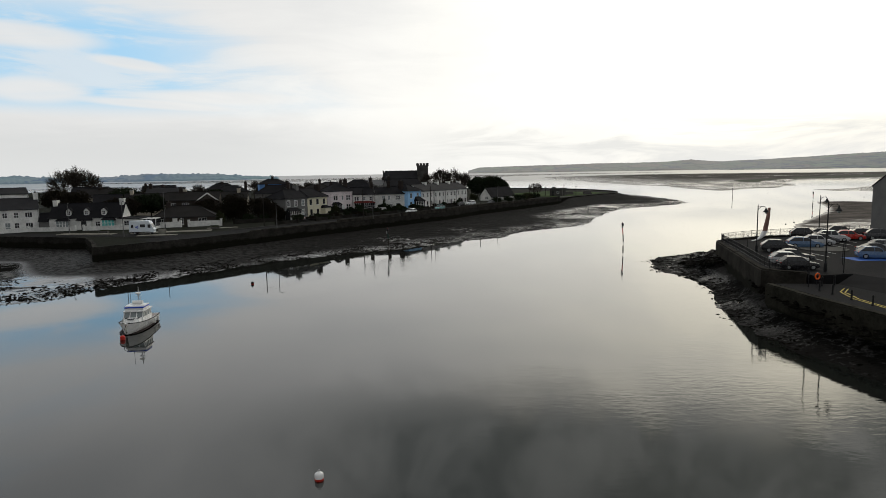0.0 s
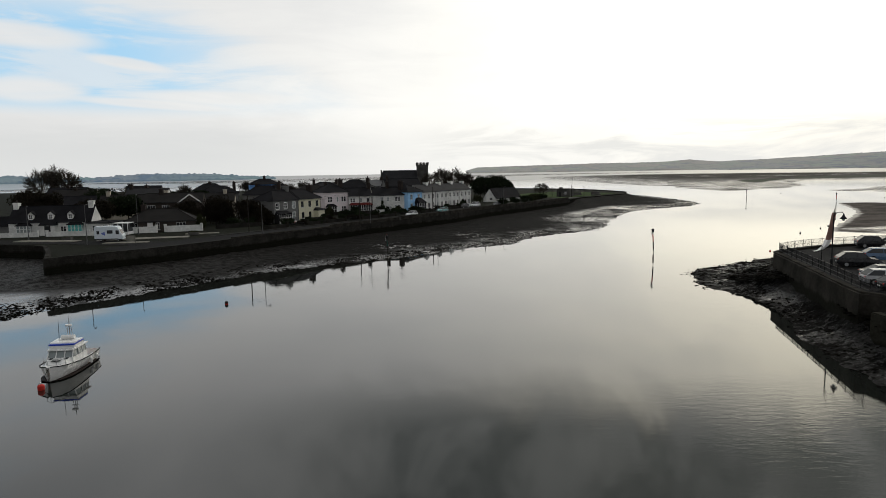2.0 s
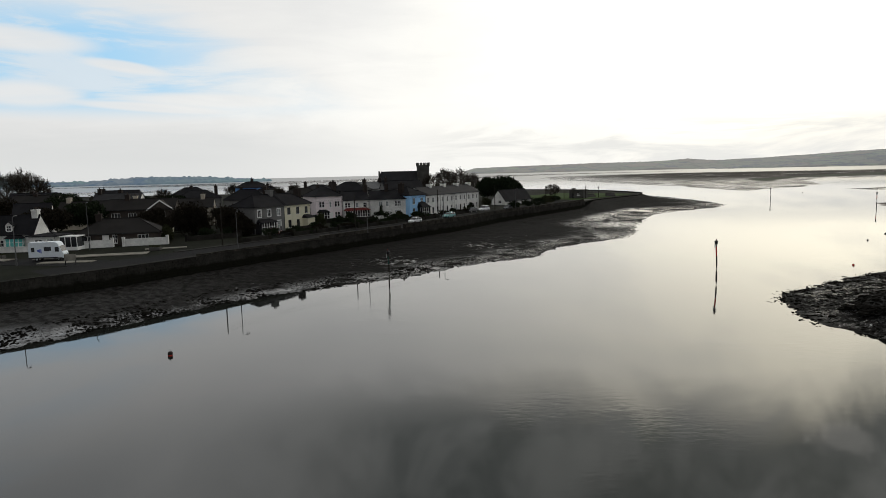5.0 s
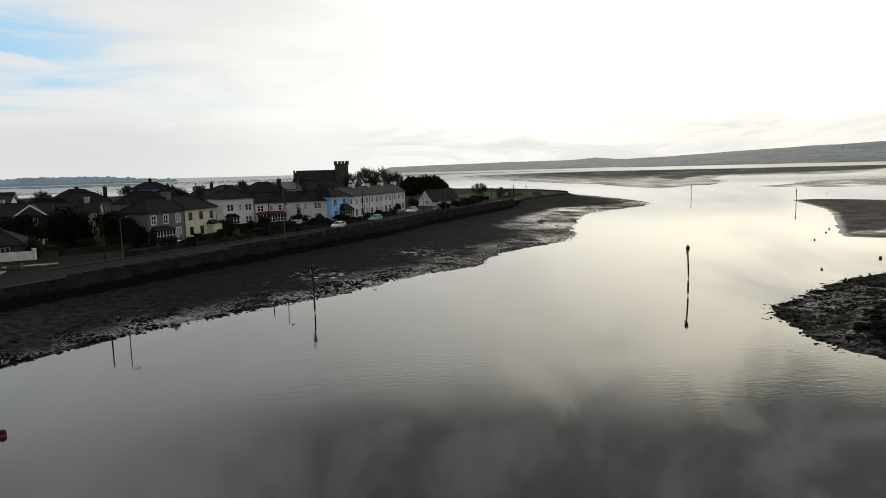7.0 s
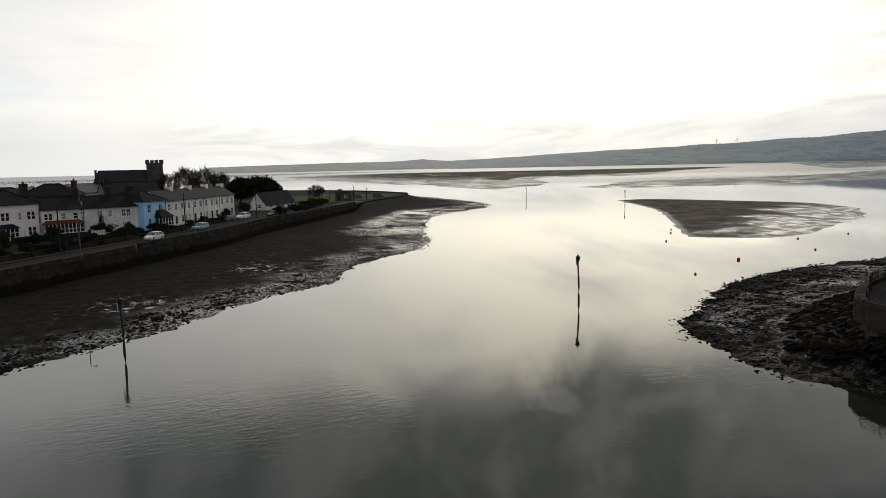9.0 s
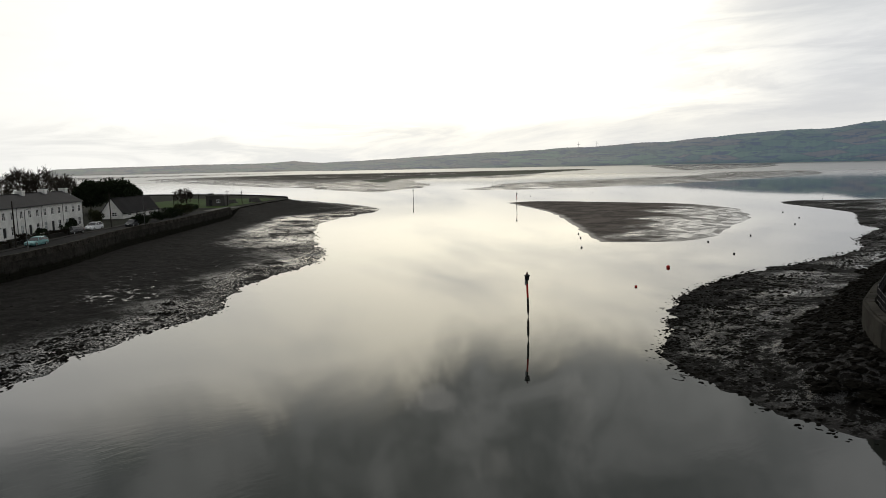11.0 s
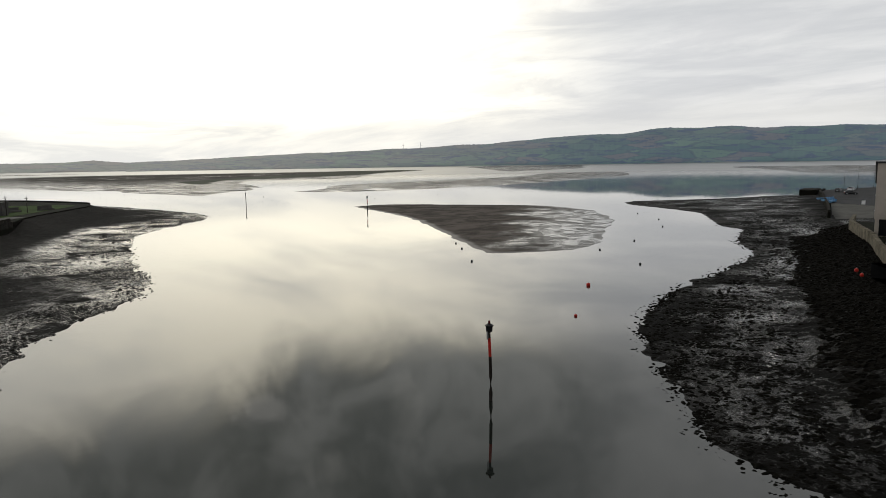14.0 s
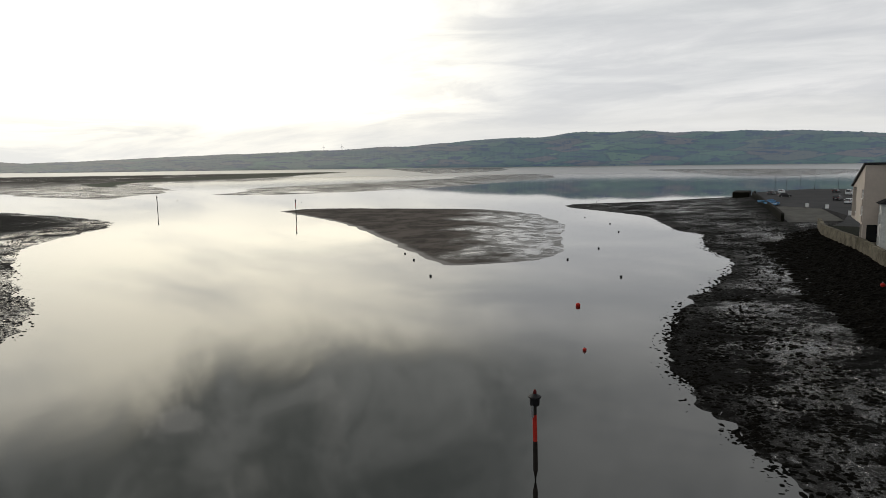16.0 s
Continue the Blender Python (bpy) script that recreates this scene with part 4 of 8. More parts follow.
def build_decks():
    ew = offset(polyline(EAST_WALL), -0.35)
    deck("car_park", [*[tuple(p) for p in ew], (84, 100), (84, 40), (64, 12), (58, 12), (48, 42), (46, 49), (43.5, 56.2), (38.7, 55.4)], QUAY_Z, TARMAC, "worn asphalt car park on the quay")
    lo = offset(polyline(EAST_LOW), -0.35)
    deck("quay_lower", [*[tuple(p) for p in lo], (38.4, 55.2), (40.8, 54.6), (42.5, 47), (44, 40), (54, 10), (62, -60)], 3.5, TARMAC, "dark asphalt road on the quay")
    foot, top = [(40.8, 54.6), (42.5, 47), (44, 40), (54, 10)], [(43.5, 56.2), (46, 49), (48, 42), (58, 12)]
    ob = mesh_object("road_ramp", [(x, y, 3.499) for x, y in foot] + [(x, y, QUAY_Z - 0.001) for x, y in top], [(i, i + 1, 5 + i, 4 + i) for i in range(3)], TARMAC)
    tagged(ob, "asphalt slope between the quay road and the car park", kind="structure")
    g = offset(polyline(GARDEN_WALL), -0.3)
    deck("garden_yard", [*[tuple(p) for p in g], (150, 100), (138, 96), (84, 96)], 3.1, ROUGH_GRASS, "rough yard behind the garden wall")
    p = offset(polyline(PIER_WALL), -0.3)
    deck("pier_yard", [*[tuple(q) for q in p if q[0] > 214], (342, 124), (342, 20), (138, 60), (150.4, 99.6), (151, 109.3), (165, 107.2), (184, 106.9), (206, 112.6)], 2.7, YARD, "wide grey asphalt yard beyond the slip")
    foot = [(150.3, 110.0, 0.8), (165, 107.3, 1.25), (186, 107.2, 1.32), (181, 119.3, 0.72), (176, 119.3, 0.7)]
    ob = mesh_object("slip_foot", foot + [(x, y, z - 1.5) for x, y, z in foot], [(0, 1, 4), (1, 2, 3, 4), (9, 8, 7, 6, 5), *[((i + 1) % 5, i, 5 + i, 5 + (i + 1) % 5) for i in range(5)]], MUD_EAST)
    tagged(ob, "dark mud and shingle at the foot of the slip", kind="structure")
    verts = [(186, 107.5, 1.34), (206, 113.1, 2.69), (213.6, 125.0, 2.69), (195, 121.6, 1.7), (181, 119.2, 0.8)]
    verts += [(x, y, z - 0.5) for x, y, z in verts]
    ob = mesh_object("slipway", verts, [(0, 3, 4), (0, 1, 2, 3), (5, 9, 8, 7, 6), *[((i + 1) % 5, i, 5 + i, 5 + (i + 1) % 5) for i in range(5)]], CONCRETE)
    tagged(ob, "pale concrete slipway running down to the mud", kind="structure")


build_walls()
build_decks()


# ---- houses ----
def wall_cells(bm, length, z0, z1, holes, place, thick=0.28, lo=0.0):
    """A wall as boxes round its openings. place turns (along, in, up) into a point."""
    us = sorted({0.0, length, min(0.28, length), max(length - 0.28, 0.0), *[u for h in holes for u in (h[0], h[0] + h[2])]})
    zs = sorted({z0, z1, *[z for h in holes for z in (h[1], h[1] + h[3])]})
    us, zs = [u for u in us if lo <= u <= length - lo], [z for z in zs if z0 <= z <= z1]
    for za, zb in zip(zs, zs[1:]):
        for ua, ub in zip(us, us[1:]):
            if not any(h[0] - 1e-4 < (ua + ub) / 2 < h[0] + h[2] + 1e-4 and h[1] - 1e-4 < (za + zb) / 2 < h[1] + h[3] + 1e-4 for h in holes):
                v = [bm.verts.new(place(u, d, z)) for z in (za, zb) for u, d in ((ua, 0), (ub, 0), (ub, thick), (ua, thick))]
                for f in ((3, 2, 1, 0), (4, 5, 6, 7), (0, 1, 5, 4), (1, 2, 6, 5), (2, 3, 7, 6), (3, 0, 4, 7)):
                    bm.faces.new([v[i] for i in f])


def window_at(parent, place, u, z, w, h, frame=TRIM, pane=GLASS, bars=(1, 1), surround=None):
    """A framed window set into an opening."""
    bm, e = bmesh.new(), 0.07
    nu, nz = bars[0] + 1, bars[1] + 1
    pw, ph = (w - e) / nu, (h - e) / nz
    wall_cells(bm, w, z, z + h, [(e + i * pw, z + e + j * ph, pw - e, ph - e) for i in range(nu) for j in range(nz)], lambda a, d, zz: place(u + a, d + 0.07, zz), 0.06)
    bmesh.ops.remove_doubles(bm, verts=bm.verts, dist=0.001)
    win = part("window", bm, frame, parent)

    def slab(name, a, c, lo, hi, d0, d1):
        bm = bmesh.new()
        v = [bm.verts.new(place(uu, d, zz)) for zz in (lo, hi) for uu, d in ((a, d0), (c, d0), (c, d1), (a, d1))]
        for q in ((3, 2, 1, 0), (4, 5, 6, 7), (0, 1, 5, 4), (1, 2, 6, 5), (2, 3, 7, 6), (3, 0, 4, 7)):
            bm.faces.new([v[i] for i in q])
        part(name, bm, TRIM, win)

    slab("sill", u - 0.08, u + w + 0.08, z - 0.1, z - 0.002, -0.06, 0.07)
    if surround:
        for a, c, lo, hi in ((u - 0.16, u - 0.002, z, z + h + 0.16), (u + w + 0.002, u + w + 0.16, z, z + h + 0.16), (u, u + w, z + h + 0.002, z + h + 0.16)):
            slab("surround", a, c, lo, hi, -0.04, -0.002)
    bm = bmesh.new()
    v = [bm.verts.new(place(uu, d, zz)) for zz in (z, z + h) for uu, d in ((u, 0.10), (u + w, 0.10), (u + w, 0.115), (u, 0.115))]
    for q in ((3, 2, 1, 0), (4, 5, 6, 7), (0, 1, 5, 4), (1, 2, 6, 5), (2, 3, 7, 6), (3, 0, 4, 7)):
        bm.faces.new([v[i] for i in q])
    part("pane", bm, pane, win)
    return win


def door_at(parent, place, u, z, w, h, mat):
    bm = bmesh.new()
    for a, c, e, f, d0, d1 in ((u, u + w, z, z + h, 0.12, 0.17), (u + 0.12, u + w - 0.12, z + 0.15, z + h * 0.45, 0.10, 0.12), (u + 0.12, u + w - 0.12, z + h * 0.52, z + h - 0.15, 0.10, 0.12)):
        v = [bm.verts.new(place(uu, d, zz)) for zz in (e, f) for uu, d in ((a, d0), (c, d0), (c, d1), (a, d1))]
        for q in ((3, 2, 1, 0), (4, 5, 6, 7), (0, 1, 5, 4), (1, 2, 6, 5), (2, 3, 7, 6), (3, 0, 4, 7)):
            bm.faces.new([v[i] for i in q])
    door = part("door", bm, mat, parent)
    p = Vector(place(u + w - 0.12, 0.09, z + h * 0.48))
    bm = bmesh.new()
    bmesh.ops.create_uvsphere(bm, u_segments=6, v_segments=4, radius=0.045, matrix=Matrix.Translation(p))
    part("door_handle", bm, STEEL, door)


def roof_gable(bm, w, d, eaves, ridge, over=0.3, verge=0.12, thick=0.16):
    """Two slopes with the ridge along x."""
    s = (ridge - eaves) / (d / 2)
    y0, zlow = -over, eaves - over * s
    for a, b in (((y0, zlow), (d / 2, ridge)), ((d + over, zlow), (d / 2, ridge))):
        v = [bm.verts.new((x, y, z + t)) for t in (0, thick) for x, (y, z) in ((-verge, a), (w + verge, a), (w + verge, b), (-verge, b))]
        for q in ((3, 2, 1, 0), (4, 5, 6, 7), (0, 1, 5, 4), (1, 2, 6, 5), (2, 3, 7, 6), (3, 0, 4, 7)):
            bm.faces.new([v[i] for i in q])
    box(bm, -verge, w + verge, d / 2 - 0.12, d / 2 + 0.12, ridge + thick - 0.06, ridge + thick + 0.06)


def roof_hip(bm, w, d, eaves, ridge, over=0.35, thick=0.16, left=True, right=True):
    x0, x1, y0, y1 = -over, w + over, -over, d + over
    run = d / 2 * 0.95
    ra, rb = (run if left else x0 + 0.05), (w - run if right else x1 - 0.05)
    if ra > rb:
        ra = rb = w / 2
    for t in (0, 1):
        z = eaves + (0 if t else -thick)
        a, b, c, e = [bm.verts.new(p) for p in ((x0, y0, z), (x1, y0, z), (x1, y1, z), (x0, y1, z))]
        if not t:
            low = (a, b, c, e)
            bm.faces.new((e, c, b, a))
        else:
            for i, (p, q) in enumerate(zip((a, b, c, e), (b, c, e, a))):
                l0, l1 = low[i], low[(i + 1) % 4]
                bm.faces.new((l0, l1, q, p))
            if rb - ra > 0.1:
                r0, r1 = bm.verts.new((ra, d / 2, ridge)), bm.verts.new((rb, d / 2, ridge))
                bm.faces.new((a, b, r1, r0)), bm.faces.new((c, e, r0, r1)), bm.faces.new((b, c, r1)), bm.faces.new((e, a, r0))
                tube(bm, [(ra, d / 2, ridge + 0.02), (rb, d / 2, ridge + 0.02)], 0.12, 6)
            else:
                r0 = bm.verts.new((ra, d / 2, ridge))
                for p, q in ((a, b), (b, c), (c, e), (e, a)):
                    bm.faces.new((p, q, r0))
    for cx, cy, hx in ((x0, y0, ra), (x1, y0, rb), (x1, y1, rb), (x0, y1, ra)):
        tube(bm, [(cx, cy, eaves + 0.03), (hx, d / 2, ridge + 0.03)], 0.09, 5)


def chimney(parent, x, y, base, top, mat, pots=2, w=1.0, deep=1.5):
    mat = CHIMNEY if mat == BRICK else mat
    bm = boxes((x - w / 2, x + w / 2, y - deep / 2, y + deep / 2, base, top - 0.25), (x - w / 2 - 0.08, x + w / 2 + 0.08, y - deep / 2 - 0.08, y + deep / 2 + 0.08, top - 0.25, top))
    ch = part("chimney", bm, mat, parent)
    for i in range(pots):
        bm = bmesh.new()
        lathe(bm, ((0.13, 0), (0.15, 0.06), (0.11, 0.1), (0.12, 0.42), (0.15, 0.46), (0.14, 0.5)), 8, (x, y + (i - (pots - 1) / 2) * 0.42, top))
        part("chimney_pot", bm, BRICK, ch)


def house(name, label, a, b, depth, eaves, ridge, walls, roof=SLATE, kind="gable", front=(), left=(), right=(), chimneys=(), chimney_mat=None, ground=PLOT_Z, frame=TRIM, pane=GLASS, bars=(1, 1), surround=False, group="", category="house", hips=(True, True)):
    """A house whose front runs from a to b as seen from the channel. Openings: (along, up, width, height, what)."""
    a, b = Vector((*a, 0)), Vector((*b, 0))
    w = (b - a).length
    ang = math.atan2(b.y - a.y, b.x - a.x)
    h = empty(name, Matrix.Translation((a.x, a.y, ground)) @ Matrix.Rotation(ang, 4, "Z"), label, category, group)
    sides = {
        "front": (w, lambda u, d, z: (u, d, z), front),
        "left": (depth, lambda u, d, z: (d, depth - u, z), left),
        "right": (depth, lambda u, d, z: (w - d, u, z), right),
        "back": (w, lambda u, d, z: (w - u, depth - d, z), ()),
    }
    bm = bmesh.new()
    for side, (length, place, holes) in sides.items():
        wall_cells(bm, length, -0.3, eaves, [q[:4] for q in holes], place, 0.28, 0.28 if side in ("left", "right") else 0.0)
    if kind == "gable":
        for x0, x1 in ((0, 0.28), (w - 0.28, w)):
            v = [bm.verts.new((x, y, z)) for x in (x0, x1) for y, z in ((0, eaves), (depth, eaves), (depth / 2, ridge))]
            bm.faces.new(v[:3]), bm.faces.new(v[3:][::-1])
            for i in range(3):
                j = (i + 1) % 3
                bm.faces.new((v[i], v[j], v[3 + j], v[3 + i]))
    bmesh.ops.remove_doubles(bm, verts=bm.verts, dist=0.002)
    part("wall", bm, walls, h)
    for length, place, holes in sides.values():
        for u, z, ww, hh, what in holes:
            if what == "door":
                door_at(h, place, u, z, ww, hh, DARKWOOD)
            elif what == "white_door":
                door_at(h, place, u, z, ww, hh, TRIM)
            elif what == "pale":
                window_at(h, place, u, z, ww, hh, frame, PALE_GLASS, bars, surround)
            elif what == "wide":
                window_at(h, place, u, z, ww, hh, frame, pane, (2, 0), surround)
            else:
                window_at(h, place, u, z, ww, hh, frame, pane, bars, surround)
    bm = bmesh.new()
    if kind == "gable":
        roof_gable(bm, w, depth, eaves, ridge)
    else:
        roof_hip(bm, w, depth, eaves, ridge, left=hips[0], right=hips[1])
    r = part("roof", bm, roof, h)
    for x, y, top in chimneys:
        chimney(r, x, y, eaves, top, chimney_mat or walls)
    # gutter and downpipe
    bm = bmesh.new()
    tube(bm, [(-0.2, -0.36, eaves - 0.12), (w + 0.2, -0.36, eaves - 0.12)], 0.06, 6)
    tube(bm, [(w - 0.2, -0.36, eaves - 0.12), (w - 0.2, -0.08, eaves - 0.5), (w - 0.2, -0.08, 0.0)], 0.045, 6)
    part("gutter", bm, DARKWOOD, h)
    return h, w


def grid(w, cols, z, ww, hh, what="window", start=None, end=None):
    start, end = (0.0 if start is None else start), (w if end is None else end)
    step = (end - start) / cols
    return [(start + step * (i + 0.5) - ww / 2, z, ww, hh, what) for i in range(cols)]


def porch(parent, x0, x1, out, eaves, ridge, walls, roof, glazed=True, pane=None):
    """A small projecting porch or bay with its own roof."""
    bm = boxes((x0, x1, -out, 0, -0.2, 0.7 if glazed else eaves))
    p = part("porch", bm, walls, parent)
    if glazed:
        bm = boxes((x0 + 0.05, x1 - 0.05, -out + 0.05, -0.02, 0.7, eaves - 0.1))
        part("pane", bm, pane or GLASS, p)
        bm = bmesh.new()
        n = max(3, int((x1 - x0) / 0.7))
        for i in range(n + 1):
            x = x0 + (x1 - x0) * i / n
            box(bm, max(x0, x - 0.06), min(x1, x + 0.06), -out, -out + 0.08, 0.7, eaves)
        for y in (-out * 0.5,):
            box(bm, x0, x0 + 0.08, y - 0.05, y + 0.05, 0.7, eaves), box(bm, x1 - 0.08, x1, y - 0.05, y + 0.05, 0.7, eaves)
        box(bm, x0, x1, -out, -out + 0.08, eaves - 0.12, eaves), box(bm, x0, x0 + 0.08, -out, 0, eaves - 0.12, eaves), box(bm, x1 - 0.08, x1, -out, 0, eaves - 0.12, eaves)
        box(bm, x0, x1, -out, -out + 0.08, 1.45, 1.52)
        part("window_frame", bm, TRIM, p)
    bm = bmesh.new()
    o = 0.2
    v = [bm.verts.new(q) for q in ((x0 - o, -out - o, eaves), (x1 + o, -out - o, eaves), (x1 + o, 0, eaves), (x0 - o, 0, eaves), (x0 + 0.5, 0, ridge), (x1 - 0.5, 0, ridge), (x0 - o, -out - o, eaves - 0.1), (x1 + o, -out - o, eaves - 0.1), (x1 + o, 0, eaves - 0.1), (x0 - o, 0, eaves - 0.1))]
    for f in ((0, 1, 5, 4), (1, 2, 5), (3, 0, 4), (2, 3, 4, 5), (6, 7, 1, 0), (7, 8, 2, 1), (9, 6, 0, 3), (9, 8, 7, 6), (8, 9, 3, 2)):
        bm.faces.new([v[i] for i in f])
    part("porch_roof", bm, roof, p)
    return p


def build_row():
    """The houses along the quay road."""
    # grey and cream pair under one hipped roof
    h, w = house("house", "grey two-storey house with white window surrounds by the road", (-41.7, 166.5), (-37.1, 175.0), 7.0, 5.9, 8.4, GREY, SLATE, "hip",
                 front=[(0.9, 3.6, 1.1, 1.6, "window"), (4.0, 3.6, 1.1, 1.6, "window"), (7.2, 3.6, 1.1, 1.6, "pale"), (7.2, 0.7, 1.1, 1.8, "pale")],
                 left=[(2.0, 3.6, 0.9, 1.3, "window"), (6.0, 0.0, 2.6, 2.3, "door")], chimneys=[(8.8, 3.5, 9.4)], chimney_mat=GREY, surround=True, hips=(True, False))
    porch(h, 0.5, 5.2, 1.5, 2.5, 3.2, WHITE, SLATE)
    h, w = house("house", "cream rendered two-storey house with dark sash windows", (-37.1, 175.0), (-32.6, 183.3), 7.0, 5.9, 8.4, CREAM, SLATE, "hip",
                 front=[*grid(9.4, 3, 3.6, 1.15, 1.6, "window"), (1.2, 0.6, 1.1, 1.7, "window"), (4.2, 0.6, 1.1, 1.7, "window"), (6.9, 0.0, 1.3, 2.3, "door")], frame=DARKWOOD, chimneys=[(9.0, 3.5, 9.4)], chimney_mat=BRICK, hips=(False, True))
    porch(h, 6.3, 9.0, 1.6, 2.6, 3.3, CREAM, SLATE, False)
    # pink
    h, w = house("house", "pale pink house with paired windows and a hipped slate roof", (-34.5, 202.5), (-27.8, 206.8), 9.0, 6.8, 9.5, PINK, SLATE, "hip",
                 front=[(1.0, 3.7, 0.7, 1.6, "window"), (1.8, 3.7, 0.7, 1.6, "window"), (4.0, 3.7, 0.6, 1.5, "pale"), (5.6, 3.7, 0.7, 1.6, "window"), (6.4, 3.7, 0.7, 1.6, "window"), (5.6, 0.6, 0.7, 1.7, "window"), (6.4, 0.6, 0.7, 1.7, "window"), (4.0, 0.0, 1.0, 2.2, "white_door")], chimneys=[(7.4, 4.5, 10.6)], chimney_mat=BRICK, bars=(0, 1))
    porch(h, 0.4, 3.4, 1.2, 2.4, 3.1, WHITE, SLATE)
    # white with red canopy, and its neighbour
    h, w = house("house", "white rendered house with a long red ground-floor canopy", (-27.6, 206.5), (-20.5, 209.0), 8.0, 5.4, 7.6, WHITE, SLATE, "gable",
                 front=[(0.5, 3.3, 0.7, 1.3, "window"), (1.3, 3.3, 0.7, 1.3, "window"), (3.5, 3.3, 0.9, 1.3, "pale"), (5.7, 3.3, 0.9, 1.3, "window"), (5.9, 0.4, 1.1, 1.9, "pale"), (4.6, 0.4, 1.1, 1.9, "window"), (0.9, 0.5, 1.3, 1.7, "window")], chimneys=[(7.3, 4, 9.4)], chimney_mat=BRICK, bars=(0, 1))
    porch(h, 0.2, 7.2, 1.4, 2.6, 3.2, WHITE, CANOPY)
    h, w = house("house", "white rendered house with a climber on its front", (-20.3, 208.9), (-8.4, 210.8), 8.0, 5.4, 7.6, WHITE, SLATE, "gable",
                 front=[(2.4, 3.3, 1.0, 1.4, "pale"), (4.4, 3.3, 0.8, 1.4, "pale"), (7.0, 3.3, 0.8, 1.5, "window"), (7.9, 3.3, 0.8, 1.5, "window"), (2.3, 0.5, 1.5, 1.7, "window"), (4.8, 0.0, 1.1, 2.2, "white_door"), (7.0, 0.5, 0.8, 1.7, "pale"), (7.9, 0.5, 0.8, 1.7, "window")], chimneys=[(5.0, 4, 9.6)], chimney_mat=BRICK)
    # blue
    h, w = house("house", "sky-blue rendered house with white windows and slate roof", (-9.1, 209.4), (-4.6, 214.5), 8.5, 6.3, 8.6, BLUE, SLATE, "hip",
                 front=[(1.2, 3.7, 1.0, 1.7, "window"), (4.6, 3.7, 1.0, 1.7, "window"), (1.2, 0.6, 1.0, 1.9, "window")], left=[(5.8, 3.7, 1.0, 1.7, "window")], chimneys=[(0.8, 4, 9.6)], chimney_mat=BRICK)
    porch(h, 3.2, 6.6, 2.0, 2.7, 4.2, WHITE, SLATE)
    # white terrace of four
    a, b = np.array((-4.6, 217.0)), np.array((13.4, 244.0))
    for i in range(4):
        p, q = a + (b - a) * i / 4, a + (b - a) * (i + 1) / 4 - (b - a) * 0.002
        house("terraced_house", "white rendered terraced house with sash windows and a grey slate roof", tuple(p), tuple(q), 8.0, 5.9, 8.1, WHITE, SLATE_PALE, "gable",
              front=[(0.9, 3.6, 0.95, 1.5, "window"), (3.6, 3.6, 0.95, 1.5, "window"), (6.2, 3.6, 0.95, 1.5, "window"), (0.9, 0.6, 0.95, 1.7, "pale"), (3.5, 0.0, 1.0, 2.2, "door"), (6.0, 0.6, 1.1, 1.7, "window")],
              chimneys=[(7.9, 4, 8.9)], chimney_mat=WHITE, group="white terrace on the quay")
    # detached house with a white-edged gable
    h, w = house("house", "dull brick detached house with a white-edged front gable", (-81.5, 185.8), (-66.4, 188.8), 8.5, 5.3, 7.6, BRICK, TILE_BROWN, "gable",
                 front=[(1.0, 3.2, 2.0, 1.3, "wide"), (4.8, 3.2, 1.8, 1.3, "wide"), (11.0, 3.2, 2.2, 1.4, "wide"), (11.0, 0.7, 2.2, 1.4, "wide"), (1.0, 0.7, 2.4, 1.4, "wide"), (6.0, 0.0, 1.6, 2.2, "white_door")], chimneys=[(4, 4.2, 8.9)], bars=(2, 0))
    bm = bmesh.new()
    for s in (-1, 1):
        v = [bm.verts.new((12.1 + s * x, y, z)) for y in (-0.28, -0.2) for x, z in ((3.3, 5.1), (0, 7.5), (0, 7.15), (3.0, 4.95))]
        for q in ((0, 1, 2, 3), (7, 6, 5, 4), (0, 4, 5, 1), (2, 6, 7, 3), (1, 5, 6, 2), (3, 7, 4, 0)):
            bm.faces.new([v[i] for i in q])
    part("bargeboard", bm, TRIM, h)
    bm = bmesh.new()
    v = [bm.verts.new((x, y, z)) for y in (-0.2, 4.2) for x, z in ((8.9, 5.2), (15.2, 5.2), (12.1, 7.4))]
    for q in ((0, 1, 2), (5, 4, 3), (0, 3, 4, 1), (1, 4, 5, 2), (2, 5, 3, 0)):
        bm.faces.new([v[i] for i in q])
    part("front_gable", bm, BRICK, h)
    porch(h, 4.9, 8.3, 1.4, 2.5, 3.7, TRIM, TILE_BROWN)
    # bungalow
    house("bungalow", "dark brown bungalow with a hipped tile roof", (-71.0, 151.5), (-56.8, 155.5), 9.0, 2.4, 5.0, BRICK, TILE_BROWN, "hip", front=[(1.0, 0.8, 1.6, 1.2, "wide"), (4.6, 0.0, 1.2, 2.1, "white_door"), (6.4, 0.5, 0.8, 1.6, "window"), (10.8, 0.8, 2.0, 1.2, "wide")], chimneys=[(3.5, 4.5, 6.0)])
    # cottage with three dormers
    h, w = house("cottage", "white cottage with three dormers, bay windows and a dark slate roof", (-94.3, 147.6), (-77.8, 150.2), 7.0, 3.0, 6.2, WHITE, SLATE, "gable",
                 front=[(7.6, 0.0, 1.2, 2.1, "door"), (10.4, 0.7, 1.1, 1.2, "window")], chimneys=[(0.6, 3.5, 7.1), (16.0, 3.5, 7.3)], chimney_mat=WHITE)
    porch(h, 1.8, 4.6, 0.8, 2.3, 2.9, WHITE, SLATE, True, PALE_GLASS)
    porch(h, 12.1, 15.0, 0.8, 2.3, 2.9, WHITE, SLATE, True, TEAL)
    porch(h, 6.6, 9.8, 1.2, 2.3, 3.5, WHITE, SLATE, False)
